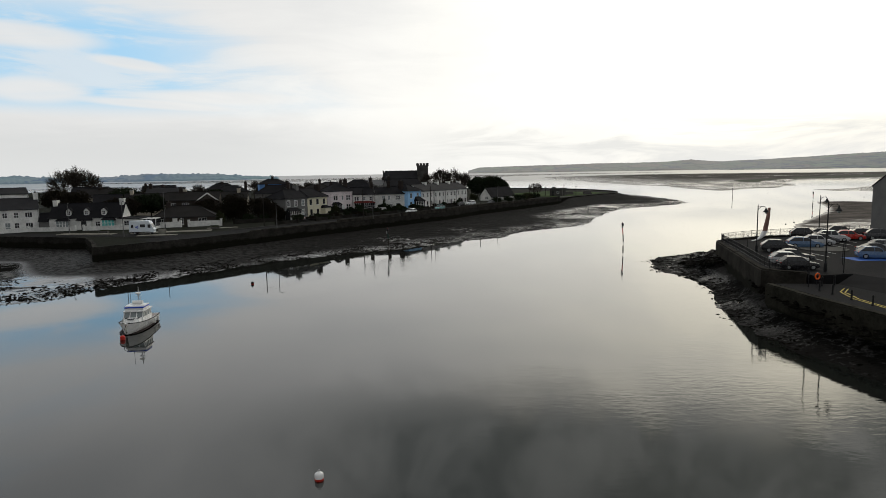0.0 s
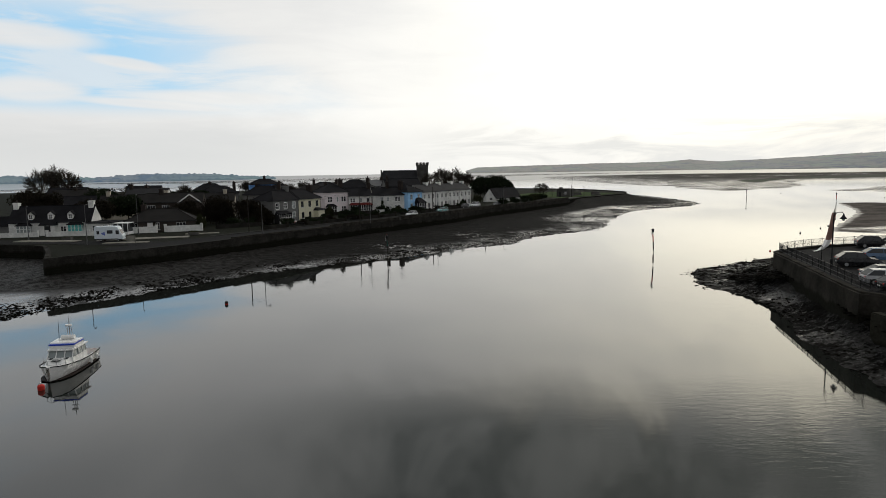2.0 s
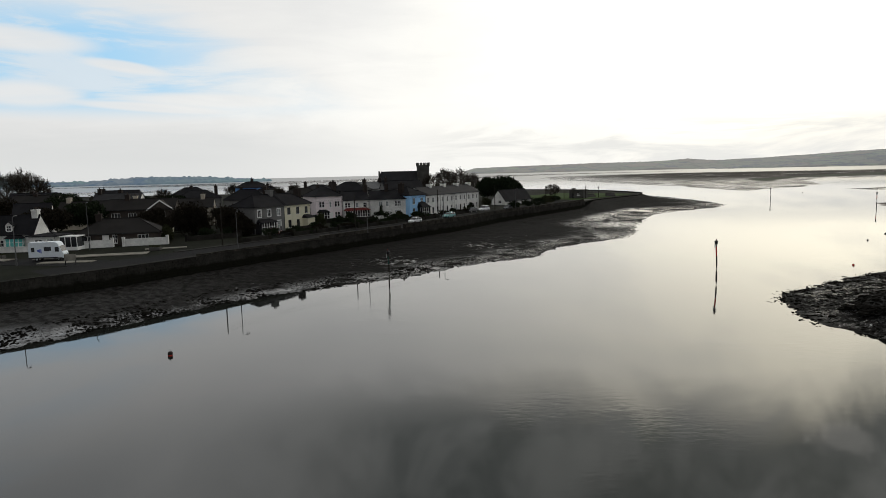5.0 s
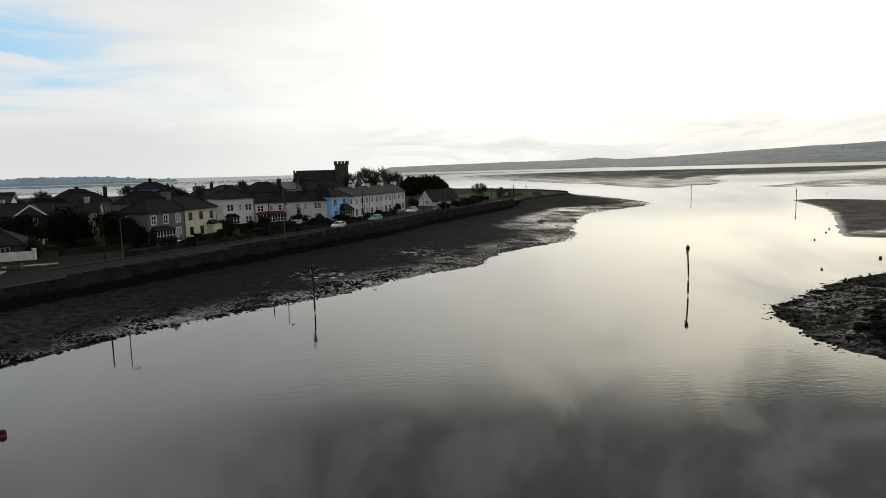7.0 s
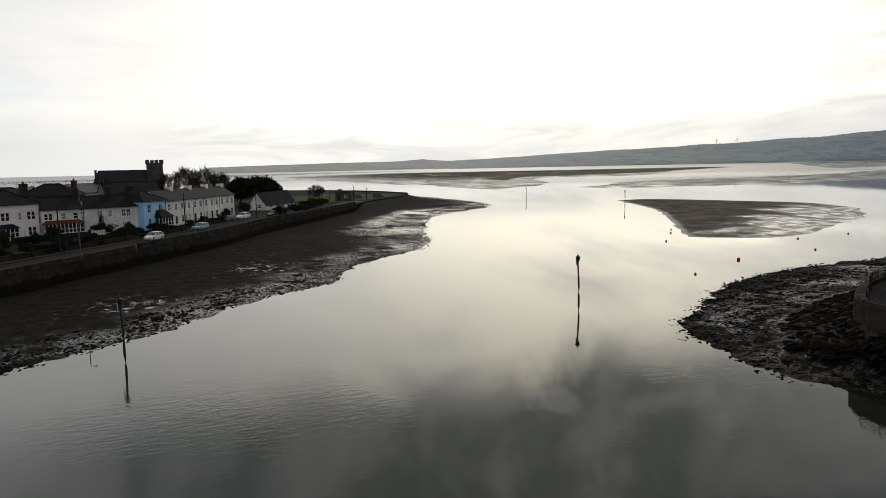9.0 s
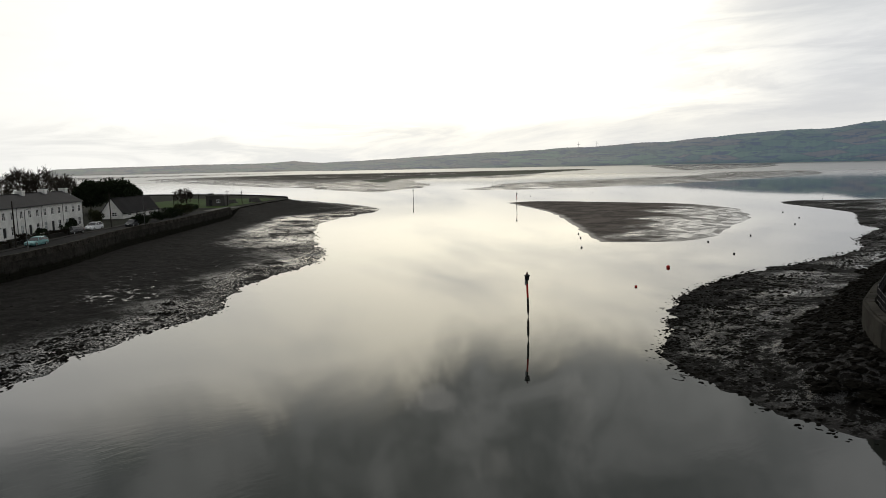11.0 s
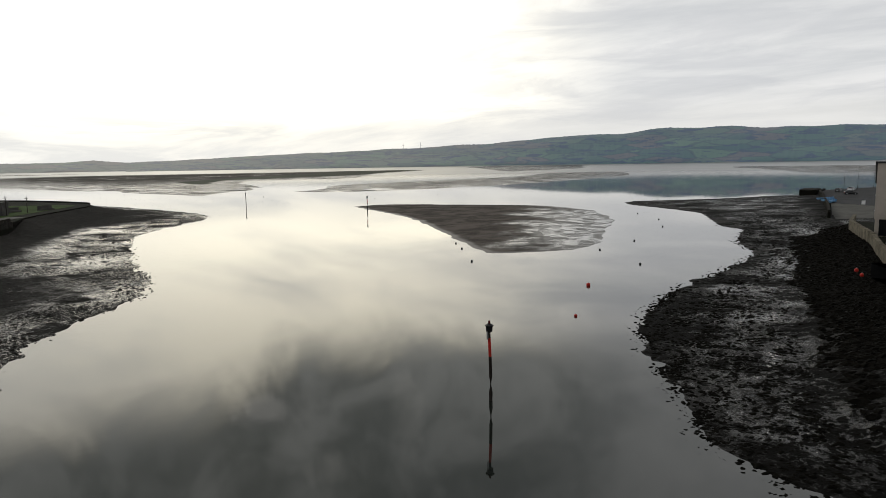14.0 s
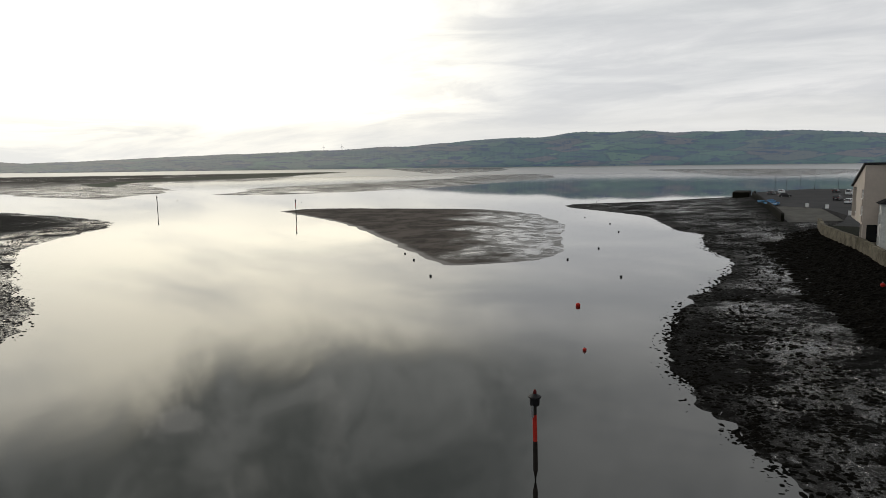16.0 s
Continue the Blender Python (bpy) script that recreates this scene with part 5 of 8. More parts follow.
    part("porch_door", boxes((7.6, 8.8, -1.24, -1.2, 0, 2.1)), DARKWOOD, h)
    for x in (4.4, 8.4, 12.4):
        bm = boxes((x - 0.6, x + 0.6, 0.5, 2.6, 3.4, 4.6))
        v = [bm.verts.new((xx, y, z)) for y in (0.5, 2.8) for xx, z in ((x - 0.6, 4.601), (x + 0.6, 4.601), (x, 5.2))]
        for q in ((0, 1, 2), (5, 4, 3), (0, 3, 4, 1), (1, 4, 5, 2), (2, 5, 3, 0)):
            bm.faces.new([v[i] for i in q])
        d = part("dormer", bm, WHITE, h)
        bm = bmesh.new()
        for s in (-1, 1):
            v = [bm.verts.new((x + s * xx, y, z)) for y in (0.32, 2.9) for xx, z in ((0.82, 4.42), (0.0, 5.24), (0.0, 5.36), (0.84, 4.54))]
            for q in ((0, 1, 2, 3), (7, 6, 5, 4), (0, 4, 5, 1), (1, 5, 6, 2), (2, 6, 7, 3), (3, 7, 4, 0)):
                bm.faces.new([v[i] for i in q])
        part("dormer_roof", bm, SLATE, d)
        window_at(h, lambda u, dd, z: (u, dd + 0.36, z), x - 0.4, 3.55, 0.8, 1.0)
    # skylit annexe of the cottage and the house at the end of the road
    house("annexe", "low white flat-roofed annexe joined to the cottage", (-77.3, 147.6), (-72.3, 147.6), 6.0, 2.7, 3.0, WHITE, SLATE, "hip", front=[(1.0, 0.9, 1.4, 1.1, "window"), (3.2, 0.0, 1.2, 2.1, "pale")], category="house")
    g = empty("conservatory", pose(-71.6, 147.2, PLOT_Z), "small glazed conservatory with a white frame", "conservatory")
    part("pane", boxes((0.06, 3.1, 0.06, 2.9, 0.6, 2.4)), GLASS, g)
    bm = boxes((0, 3.2, 0, 0.1, -0.2, 0.6), (0, 0.1, 0.1, 3.0, -0.2, 0.6), (3.1, 3.2, 0.1, 3.0, -0.2, 0.6), (0, 3.2, 0, 3.0, 2.4, 2.55))
    for x in (0.0, 1.0, 2.05, 3.1):
        box(bm, x, x + 0.1, 0.0, 0.1, 0.6, 2.4)
    part("frame", bm, TRIM, g)
    house("house", "white two-storey house with a grey slate roof and blue door", (-107.9, 142.2), (-97.4, 149.0), 8.0, 5.3, 7.7, WHITE, SLATE_PALE, "gable", front=[(1.5, 3.2, 1.8, 1.3, "wide"), (5.0, 3.2, 1.0, 1.3, "window"), (7.3, 3.2, 1.0, 1.3, "window"), (7.3, 0.7, 1.0, 1.3, "window"), (9.6, 3.2, 1.5, 1.3, "wide"), (1.5, 0.7, 1.8, 1.4, "pale"), (5.4, 0.0, 1.1, 2.1, "pale"), (9.6, 0.7, 1.5, 1.3, "wide")], chimneys=[(12.2, 4, 9.0)])
    house("house", "white two-storey house with a broad window band", (-148.6, 198.5), (-136, 208.4), 9.0, 7.6, 9.4, WHITE, SLATE_PALE, "gable", front=[(1.5, 3.6, 4.0, 1.0, "wide"), (8.0, 3.6, 3.0, 1.0, "wide"), (1.5, 0.7, 2.4, 1.3, "wide")])
    house("outhouse", "small grey outhouse with a slate roof beside the cottage", (-97.0, 148.0), (-94.6, 148.6), 4.0, 2.3, 4.0, GREY, SLATE, "gable", right=[(1.4, 0.5, 0.9, 1.2, "window")], category="outhouse")
    house("house", "small white gabled house with an arched window", (-99, 178), (-92, 181), 8.0, 4.6, 7.4, WHITE, SLATE, "gable", front=[(2.6, 2.6, 1.4, 1.2, "window")], left=[(3.0, 2.6, 1.4, 1.4, "window")])
    house("terraced_house", "long low terrace of buff houses with brown tile roofs", (-99, 196), (-62, 204), 8.0, 4.8, 7.0, BUFF, TILE_BROWN, "gable", front=grid(37, 9, 3.0, 1.2, 1.1, "pale"), chimneys=[(2, 4, 8.2), (18, 4, 8.2), (35, 4, 8.2)])


def build_gable_house():
    house("house", "low white-gabled house with a long dark slate roof", (22.0, 246.0), (33.5, 262.0), 5.2, 1.5, 4.9, WHITE, SLATE, "gable", ground=LAND_Z, front=[(3, 0.6, 1.4, 1.0, "window"), (7, 0.0, 1.0, 1.7, "door"), (11, 0.6, 1.4, 1.0, "window")], left=[(2.6, 0.6, 1.2, 1.0, "window")])


def build_back_rows():
    """Roofs behind the quay houses."""
    rng = random.Random(11)
    rows = [
        ((-62, 214), 12, 8, GREY, SLATE, "hip"), ((-50, 232), 13, 9, BUFF, TILE_BROWN, "hip"), ((-66, 238), 12, 9, WHITE, SLATE, "hip"), ((-82, 228), 13, 9, GREY, SLATE, "hip"),
        ((-104, 224), 13, 9, WHITE, SLATE_PALE, "gable"), ((-125, 216), 14, 9, BUFF, TILE_BROWN, "gable"), ((-140, 236), 13, 9, WHITE, SLATE, "gable"), ((-118, 250), 13, 9, GREY, SLATE_PALE, "hip"),
        ((-94, 256), 13, 9, BUFF, SLATE, "hip"), ((-70, 268), 13, 9, BUFF, SLATE, "hip"), ((-50, 262), 13, 9, CREAM, SLATE_PALE, "hip"), ((-36, 236), 12, 9, GREY, SLATE, "hip"),
        ((-18, 238), 13, 9, GREY, SLATE, "gable"), ((-29, 256), 9, 12, WHITE, SLATE_SHEEN, "gable"), ((-34, 264), 12, 9, BUFF, SLATE, "hip"), ((-150, 262), 14, 9, WHITE, SLATE, "hip"),
        ((-130, 276), 14, 9, GREY, SLATE, "gable"), ((-104, 284), 13, 9, WHITE, SLATE_PALE, "hip"), ((-81, 289), 13, 9, DEEP_BLUE, SLATE, "hip"), ((-56, 290), 13, 9, GREY, SLATE, "hip"),
    ]
    words = {id(GREY): "grey", id(BUFF): "buff", id(WHITE): "white", id(DEEP_BLUE): "blue", id(CREAM): "cream"}
    for (x, y), w, d, walls, roof, kind in rows:
        ang = radians(rng.uniform(-8, 24))
        e = rng.uniform(5.7, 6.5) + (1.5 if x > -40 and y < 260 else 2.3 if walls is DEEP_BLUE else 0)
        house("house", f"{words[id(walls)]} rendered two-storey village house behind the quay", (x, y), (x + w * math.cos(ang), y + w * math.sin(ang)), d, e, e + rng.uniform(2.0, 2.8), walls, roof, kind,
              front=[*grid(w, 3, 3.1, 1.2, 1.2, "window"), (1.3, 0.7, 1.6, 1.3, "wide"), (w - 3.2, 0.7, 1.6, 1.3, "wide"), (w / 2 - 0.5, 0, 1.0, 2.1, "door")],
              chimneys=[(rng.choice((1.2, w - 1.2, w / 2)), d / 2, e + rng.uniform(3.2, 3.8))], chimney_mat=CHIMNEY, group="houses behind the quay")


def build_church():
    """Roofless-looking stone church with a battlemented tower."""
    ch = empty("church", pose(-31.5, 331, PLOT_Z, 0, 0, 4), "old grey stone church with a square battlemented tower", "church")
    bm = bmesh.new()
    wall_cells(bm, 19.0, -0.3, 8.2, [(2 + i * 4.4, 3.0, 1.2, 3.6) for i in range(4)], lambda u, d, z: (u + 4, d, z), 0.6)
    box(bm, 4, 4.6, 0.6, 9.4, -0.3, 8.2), box(bm, 4, 23, 9.4, 10, -0.3, 8.2)
    for i in range(5):
        box(bm, 4.1 + i * 4.4, 5.0 + i * 4.4, -0.9, 0.0, -0.3, 6.2)
    part("wall", bm, CHURCH, ch)
    for i in range(4):
        window_at(ch, lambda u, d, z: (u + 4, d + 0.2, z), 2 + i * 4.4, 3.0, 1.2, 3.6, CHURCH, GLASS, (1, 1))
    bm = bmesh.new()
    v = [bm.verts.new(q) for q in ((3.7, -0.3, 8.1), (23, -0.3, 8.1), (23, 10.3, 8.1), (3.7, 10.3, 8.1), (6.0, 5, 13.5), (23, 5, 13.5))]
    for q in ((3, 2, 1, 0), (0, 1, 5, 4), (2, 3, 4, 5), (3, 0, 4), (1, 2, 5)):
        bm.faces.new([v[i] for i in q])
    part("roof", bm, SLATE_PALE, ch)
    bm = boxes((4.7, 5.5, 3.6, 4.5, 10.0, 13.4), (4.6, 5.6, 3.5, 4.6, 13.4, 13.6))
    part("bellcote", bm, CHURCH, ch)
    bm = boxes((23, 28.6, 1.6, 7.2, -0.3, 16.0), (22.85, 28.75, 1.45, 7.35, 11.0, 11.25), (22.85, 28.75, 1.45, 7.35, 15.9, 16.1))
    for i in range(4):
        a = 22.9 + i * 1.6
        for y in (1.5, 6.9):
            box(bm, a, a + 0.95, y, y + 0.4, 16.1, 17.2)
        for x in (22.9, 28.3):
            box(bm, x, x + 0.4, 1.5 + i * 1.6, 2.45 + i * 1.6, 16.1, 17.2)
    for x, y in ((22.7, 1.4), (28.2, 1.4), (22.7, 6.8), (28.2, 6.8)):
        box(bm, x, x + 0.7, y, y + 0.7, 15.6, 17.25)
    for x in (24.6, 26.4):
        box(bm, x, x + 0.6, 1.52, 1.7, 12.4, 14.6)
    part("tower", bm, CHURCH, ch)


plots["on"] = True
build_row()
build_back_rows()
plots["on"] = False
build_gable_house()
build_church()


# ---- marks and moorings in the channel ----
def marker_pole(x, y, top, band, label, radius=0.11, lamp=True, lean=(0.0, 0.0)):
    p = empty("marker_pole", pose(x, y, 0), label, "channel marker")
    pts = [(lean[0] * (z / top) + 0.05 * math.sin(z * 0.9), lean[1] * (z / top), z) for z in (-1.2, 0.6, 1.6, 2.6, top * 0.55)]
    bm = bmesh.new()
    tube(bm, pts, [radius, radius * 0.98, radius * 0.92, radius * 0.9, radius * 0.85], 10)
    part("pile", bm, TIMBER, p)
    a, b = Vector(pts[-1]), Vector((lean[0], lean[1], top * 0.78))
    bm = bmesh.new()
    tube(bm, [a, b], [radius * 0.86, radius * 0.8], 10)
    part("painted_band", bm, band, p)
    c = Vector((lean[0], lean[1], top - 0.75))
    bm = bmesh.new()
    tube(bm, [b, c], [radius * 0.8, radius * 0.72], 10)
    part("upper_pole", bm, TIMBER, p)
    if lamp:
        bm = bmesh.new()
        lathe(bm, ((0.12, -0.06), (0.21, 0.0), (0.22, 0.32), (0.29, 0.35), (0.29, 0.39), (0.16, 0.47), (0.09, 0.52)), 12, c)
        part("topmark_cage", bm, IRON, p)
        bm = bmesh.new()
        lathe(bm, ((0.075, 0.50), (0.08, 0.60), (0.05, 0.68), (0.02, 0.71)), 10, c)
        part("lantern", bm, MAROON_LENS, p)
        bm = boxes((c.x - 0.24, c.x - 0.14, c.y - 0.04, c.y + 0.04, c.z - 0.5, c.z + 0.02))
        part("bracket", bm, STEEL, p)


def float_buoy(x, y, r, h, mat, label, ring=None):
    b = empty("mooring_buoy", pose(x, y, 0), label, "buoy", "mooring buoys in the channel")
    bm = bmesh.new()
    lathe(bm, ((r * 0.25, -r * 0.5), (r * 0.8, -r * 0.3), (r, 0.02), (r, h * 0.62), (r * 0.9, h * 0.82), (r * 0.6, h * 0.96), (r * 0.12, h)), 14)
    part("float", bm, mat, b, smooth=True)
    bm = bmesh.new()
    tube(bm, [(0, 0, h * 0.98), (0.06, 0, h + 0.10), (0, 0, h + 0.14), (-0.06, 0, h + 0.10), (0, 0, h * 0.98)], 0.015, 6, False)
    part("ring", bm, STEEL, b)
    if ring:
        bm = bmesh.new()
        lathe(bm, ((r * 0.9, -0.02), (r * 1.02, 0.0), (r * 1.02, h * 0.22), (r * 0.9, h * 0.25)), 14)
        part("waterline_band", bm, ring, b)


def build_marks():
    marker_pole(36.15, 115, 5.4, RED, "dark timber channel pole with a red band and caged lantern", 0.115, True, (-0.12, 0))
    marker_pole(-10.0, 117.4, 4.9, material("green_paint", (0.010, 0.045, 0.035), 0.6, 0.4), "weedy timber channel pole with a green band", 0.11, True, (-0.05, 0))
    marker_pole(152.0, 248.5, 5.4, RED, "slim timber pole with a caged lantern by the sandbank", 0.14)
    marker_pole(151.0, 317.0, 5.3, TIMBER, "slim dark timber pole far down the channel", 0.14)
    float_buoy(75.7, 128.5, 0.24, 0.34, RED, "tall red plastic mooring buoy afloat")
    float_buoy(60.3, 121.9, 0.16, 0.20, RED, "small round red mooring buoy afloat")
    float_buoy(-7.2, 20.9, 0.24, 0.42, GELCOAT, "white mooring buoy with a red waterline afloat", RED)
    float_buoy(-27.3, 82.0, 0.21, 0.36, ANTIFOUL, "dark weedy mooring buoy with a red band afloat", RED)
    float_buoy(-31.4, 51.0, 0.24, 0.42, RED, "round red mooring buoy at the boat's bow")
    for x, y in ((83.6, 152.8), (122.3, 142.9), (95.4, 130.2), (107, 142.5), (151.5, 148.8), (169.6, 156.9), (185.2, 169.4), (94.9, 163.7), (211, 305.7), (251.7, 302.8), (254, 286), (198.7, 374), (257, 192), (280, 196), (100.4, 169.5)):
        float_buoy(x, y, 0.16, 0.22, RUBBER, "small dark round mooring buoy afloat")


# ---- the moored motor boat ----
def motor_boat(m):
    b = empty("motor_boat", m, "white motor boat with a blue stripe moored to a buoy", "boat")
    length, beam = 8.2, 2.9
    rings = []
    for s, half, keel, sheer in ((0.0, 0.18, 0.35, 1.50), (0.05, 0.78, -0.05, 1.44), (0.16, 1.18, -0.25, 1.34), (0.38, 1.42, -0.35, 1.18), (0.62, 1.45, -0.38, 1.06), (0.85, 1.40, -0.36, 1.0), (1.0, 1.25, -0.30, 1.0)):
        y = s * length
        low, mid = 0.82 - 0.45 * (1 - s) ** 2, 0.98 - 0.25 * (1 - s) ** 2
        rings.append([(-half, y, sheer), (-half * mid, y, sheer * 0.55 + 0.1), (-half * low, y, 0.12), (-half * 0.35, y, keel * 0.6), (0, y, keel), (half * 0.35, y, keel * 0.6), (half * low, y, 0.12), (half * mid, y, sheer * 0.55 + 0.1), (half, y, sheer)])
    bm = bmesh.new()
    loft(bm, rings, False)
    rs = [[Vector(p) for p in r] for r in rings]
    bm.faces.new([bm.verts.new(p) for p in rings[-1]])
    part("hull", bm, GELCOAT, b, "white hull", True)
    bm = bmesh.new()
    loft(bm, [[(x * 1.004, y, min(z, 0.10)) for x, y, z in r] for r in rings], False)
    part("bottom_paint", bm, ANTIFOUL, b)
    # deck: foredeck whole, cockpit sunk
    bm = bmesh.new()
    deck_rows = [(r[0], r[-1]) for r in rings]
    for (a, c), (d, e) in zip(deck_rows[:4], deck_rows[1:5]):
        bm.faces.new([bm.verts.new((x * 0.98, y, z - 0.04)) for x, y, z in (a, c, e, d)])
    box(bm, -1.25, 1.25, 5.2, 8.0, 0.30, 0.34)
    part("deck", bm, GELCOAT, b)
    bm = bmesh.new()
    for side in (0, -1):
        tube(bm, [(r[side][0], r[side][1], r[side][2]) for r in rings], 0.05, 6)
    part("rubbing_strake", bm, RUBBER, b)
    # trunk and wheelhouse
    def house_rings(sec):
        return [[(-w0, y, z0), (-w1, y, z1), (w1, y, z1), (w0, y, z0)] for y, w0, z0, w1, z1 in sec]
    bm = bmesh.new()
    loft(bm, house_rings([(1.3, 0.55, 1.3, 0.5, 1.36), (1.7, 0.85, 1.25, 0.75, 1.62), (2.7, 1.05, 1.15, 0.95, 1.70)]))
    part("trunk_cabin", bm, GELCOAT, b)
    bm = bmesh.new()
    loft(bm, house_rings([(2.45, 1.10, 1.15, 1.06, 1.70), (5.3, 1.22, 1.0, 1.18, 1.70)]))
    part("wheelhouse", bm, GELCOAT, b)
    bm = bmesh.new()
    loft(bm, house_rings([(2.5, 1.05, 1.70, 0.98, 1.72), (2.85, 1.08, 1.70, 1.0, 2.36), (5.2, 1.16, 1.70, 1.08, 2.36)]))
    part("window_band", bm, PALE_GLASS, b, "raked cabin windows")
    bm = bmesh.new()
    for x in (-1.02, -0.36, 0.36, 1.02):
        tube(bm, [(x, 2.47, 1.68), (x * 0.96, 2.83, 2.38)], 0.045, 6)
    for s in (-1, 1):
        for y in (3.6, 4.5, 5.2):
            tube(bm, [(s * 1.17, y, 1.68), (s * 1.07, y, 2.38)], 0.045, 6)
    part("window_frame", bm, GELCOAT, b)
    bm = bmesh.new()
    loft(bm, [[(-w, y, 2.36), (-w, y, 2.46), (w, y, 2.46), (w, y, 2.36)] for y, w in ((2.6, 1.05), (2.9, 1.12), (5.7, 1.2))])
    part("roof", bm, GELCOAT, b)
    bm = bmesh.new()
    loft(bm, [[(-w, y, z0), (-w * 0.96, y, z1), (w * 0.96, y, z1), (w, y, z0)] for y, w, z0, z1 in ((3.0, 1.02, 2.46, 2.75), (3.25, 1.05, 2.46, 3.05), (5.0, 1.1, 2.46, 3.05))])
    part("flybridge", bm, GELCOAT, b)
    bm = bmesh.new()
    loft(bm, [[(-w, y, z), (-w * 0.99, y, z + 0.14), (w * 0.99, y, z + 0.14), (w, y, z)] for y, w, z in ((2.94, 1.05, 2.80), (3.22, 1.08, 2.82), (4.9, 1.13, 2.82))])
    part("blue_stripe", bm, NAVY, b, "royal blue stripe")
    # radar arch, life raft, mast and aerials
    bm = bmesh.new()
    tube(bm, [(0, 4.9, 3.05), (0, 4.95, 5.2)], [0.06, 0.03], 8)
    tube(bm, [(-0.28, 4.9, 3.0), (-0.1, 4.95, 4.4)], 0.025, 6), tube(bm, [(0.28, 4.9, 3.0), (0.1, 4.95, 4.4)], 0.025, 6)
    tube(bm, [(-0.35, 4.95, 4.1), (0.35, 4.95, 4.1)], 0.025, 6), tube(bm, [(-0.2, 4.95, 4.7), (0.2, 4.95, 4.7)], 0.02, 6)
    part("mast", bm, STEEL, b)
    bm = bmesh.new()
    lathe(bm, ((0.12, 0), (0.28, 0.03), (0.28, 0.17), (0.12, 0.2)), 14, (0, 4.75, 4.35))
    part("radar_dome", bm, GELCOAT, b)
    bm = bmesh.new()
    tube(bm, [(-0.55, 4.5, 3.28), (0.55, 4.5, 3.28)], 0.22, 12)
    part("life_raft_canister", bm, GELCOAT, b)
    bm = bmesh.new()
    tube(bm, [(-0.8, 4.6, 2.9), (-0.84, 4.8, 5.1)], [0.025, 0.012], 6)
    part("whip_aerial", bm, IRON, b)
    # pulpit rail
    bm = bmesh.new()
    tube(bm, [(-0.85, 1.4, 1.9), (-0.5, 0.5, 2.0), (0, 0.02, 2.05), (0.5, 0.5, 2.0), (0.85, 1.4, 1.9)], 0.022, 6)
    for x, y in ((-0.85, 1.4), (-0.5, 0.5), (0, 0.05), (0.5, 0.5), (0.85, 1.4)):
        tube(bm, [(x, y, 1.35), (x, y, 2.0)], 0.02, 6)
    part("pulpit_rail", bm, STEEL, b)
    bm = boxes((-0.35, 0.35, 1.45, 1.95, 1.62, 1.68), (-0.75, -0.5, 2.0, 2.4, 1.66, 1.72), (0.5, 0.75, 2.0, 2.4, 1.66, 1.72))
    part("deck_hatch", bm, GLASS, b)
    bm = boxes((-0.5, 0.5, 6.2, 6.9, 0.34, 0.85), bevel=0.04)
    part("engine_box", bm, RED, b, "red engine box")
    bm = boxes((-1.2, -0.75, 5.4, 7.8, 0.34, 0.7), (0.75, 1.2, 5.4, 7.8, 0.34, 0.7))
    part("cockpit_bench", bm, GELCOAT, b)
    for s, y in ((1, 5.2), (1, 6.6), (-1, 6.0)):
        bm = bmesh.new()
        lathe(bm, ((0.03, -0.34), (0.12, -0.28), (0.13, 0.22), (0.04, 0.32)), 10, (s * 1.52, y, 0.6))
        part("fender", bm, GELCOAT, b)
    bm = bmesh.new()
    tube(bm, [(0, 0.05, 1.3), (-0.1, -0.9, 0.55), (-0.2, -1.6, 0.3)], 0.02, 6)
    part("mooring_line", bm, RUBBER, b)


def open_boat(x, y, z, turn, mat, label, length=4.4):
    b = empty("rowing_boat", pose(x, y, z, 0, 0, turn), label, "boat")
    bm = bmesh.new()
    outer = [[(-w, s * length, h), (-w * 0.85, s * length, h * 0.4), (0, s * length, k), (w * 0.85, s * length, h * 0.4), (w, s * length, h)] for s, w, h, k in ((0, 0.05, 0.75, 0.3), (0.15, 0.4, 0.66, 0.05), (0.45, 0.75, 0.55, 0.0), (0.8, 0.72, 0.55, 0.0), (1.0, 0.6, 0.58, 0.05))]
    loft(bm, outer, False)
    bm.faces.new([bm.verts.new(p) for p in outer[-1]])
    inner = [[(px * 0.93, py, pz * 0.97 + 0.04) for px, py, pz in r] for r in outer]
    loft(bm, inner, False)
    part("hull", bm, mat, b)
    for s in (0.4, 0.7):
        bm = boxes((-0.68, 0.68, s * length - 0.12, s * length + 0.12, 0.38, 0.42))
        part("thwart", bm, TRIM, b)


build_marks()
motor_boat(pose(-31.8, 52.7, 0.0, 0, 0, 6) @ Matrix.Diagonal((0.92, 0.84, 0.80, 1)))
open_boat(-62.8, 101.5, 0.75, 30, NAVY, "small blue open boat drawn up by the slip")


# ---- vehicles ----
PAINTS = {}


def car_paint(name, colour):
    if name not in PAINTS:
        PAINTS[name] = material(name + "_car_paint", colour, 0.28, 0.12, 0.8, 6.0, 0.0, spec=0.5)
    return PAINTS[name]


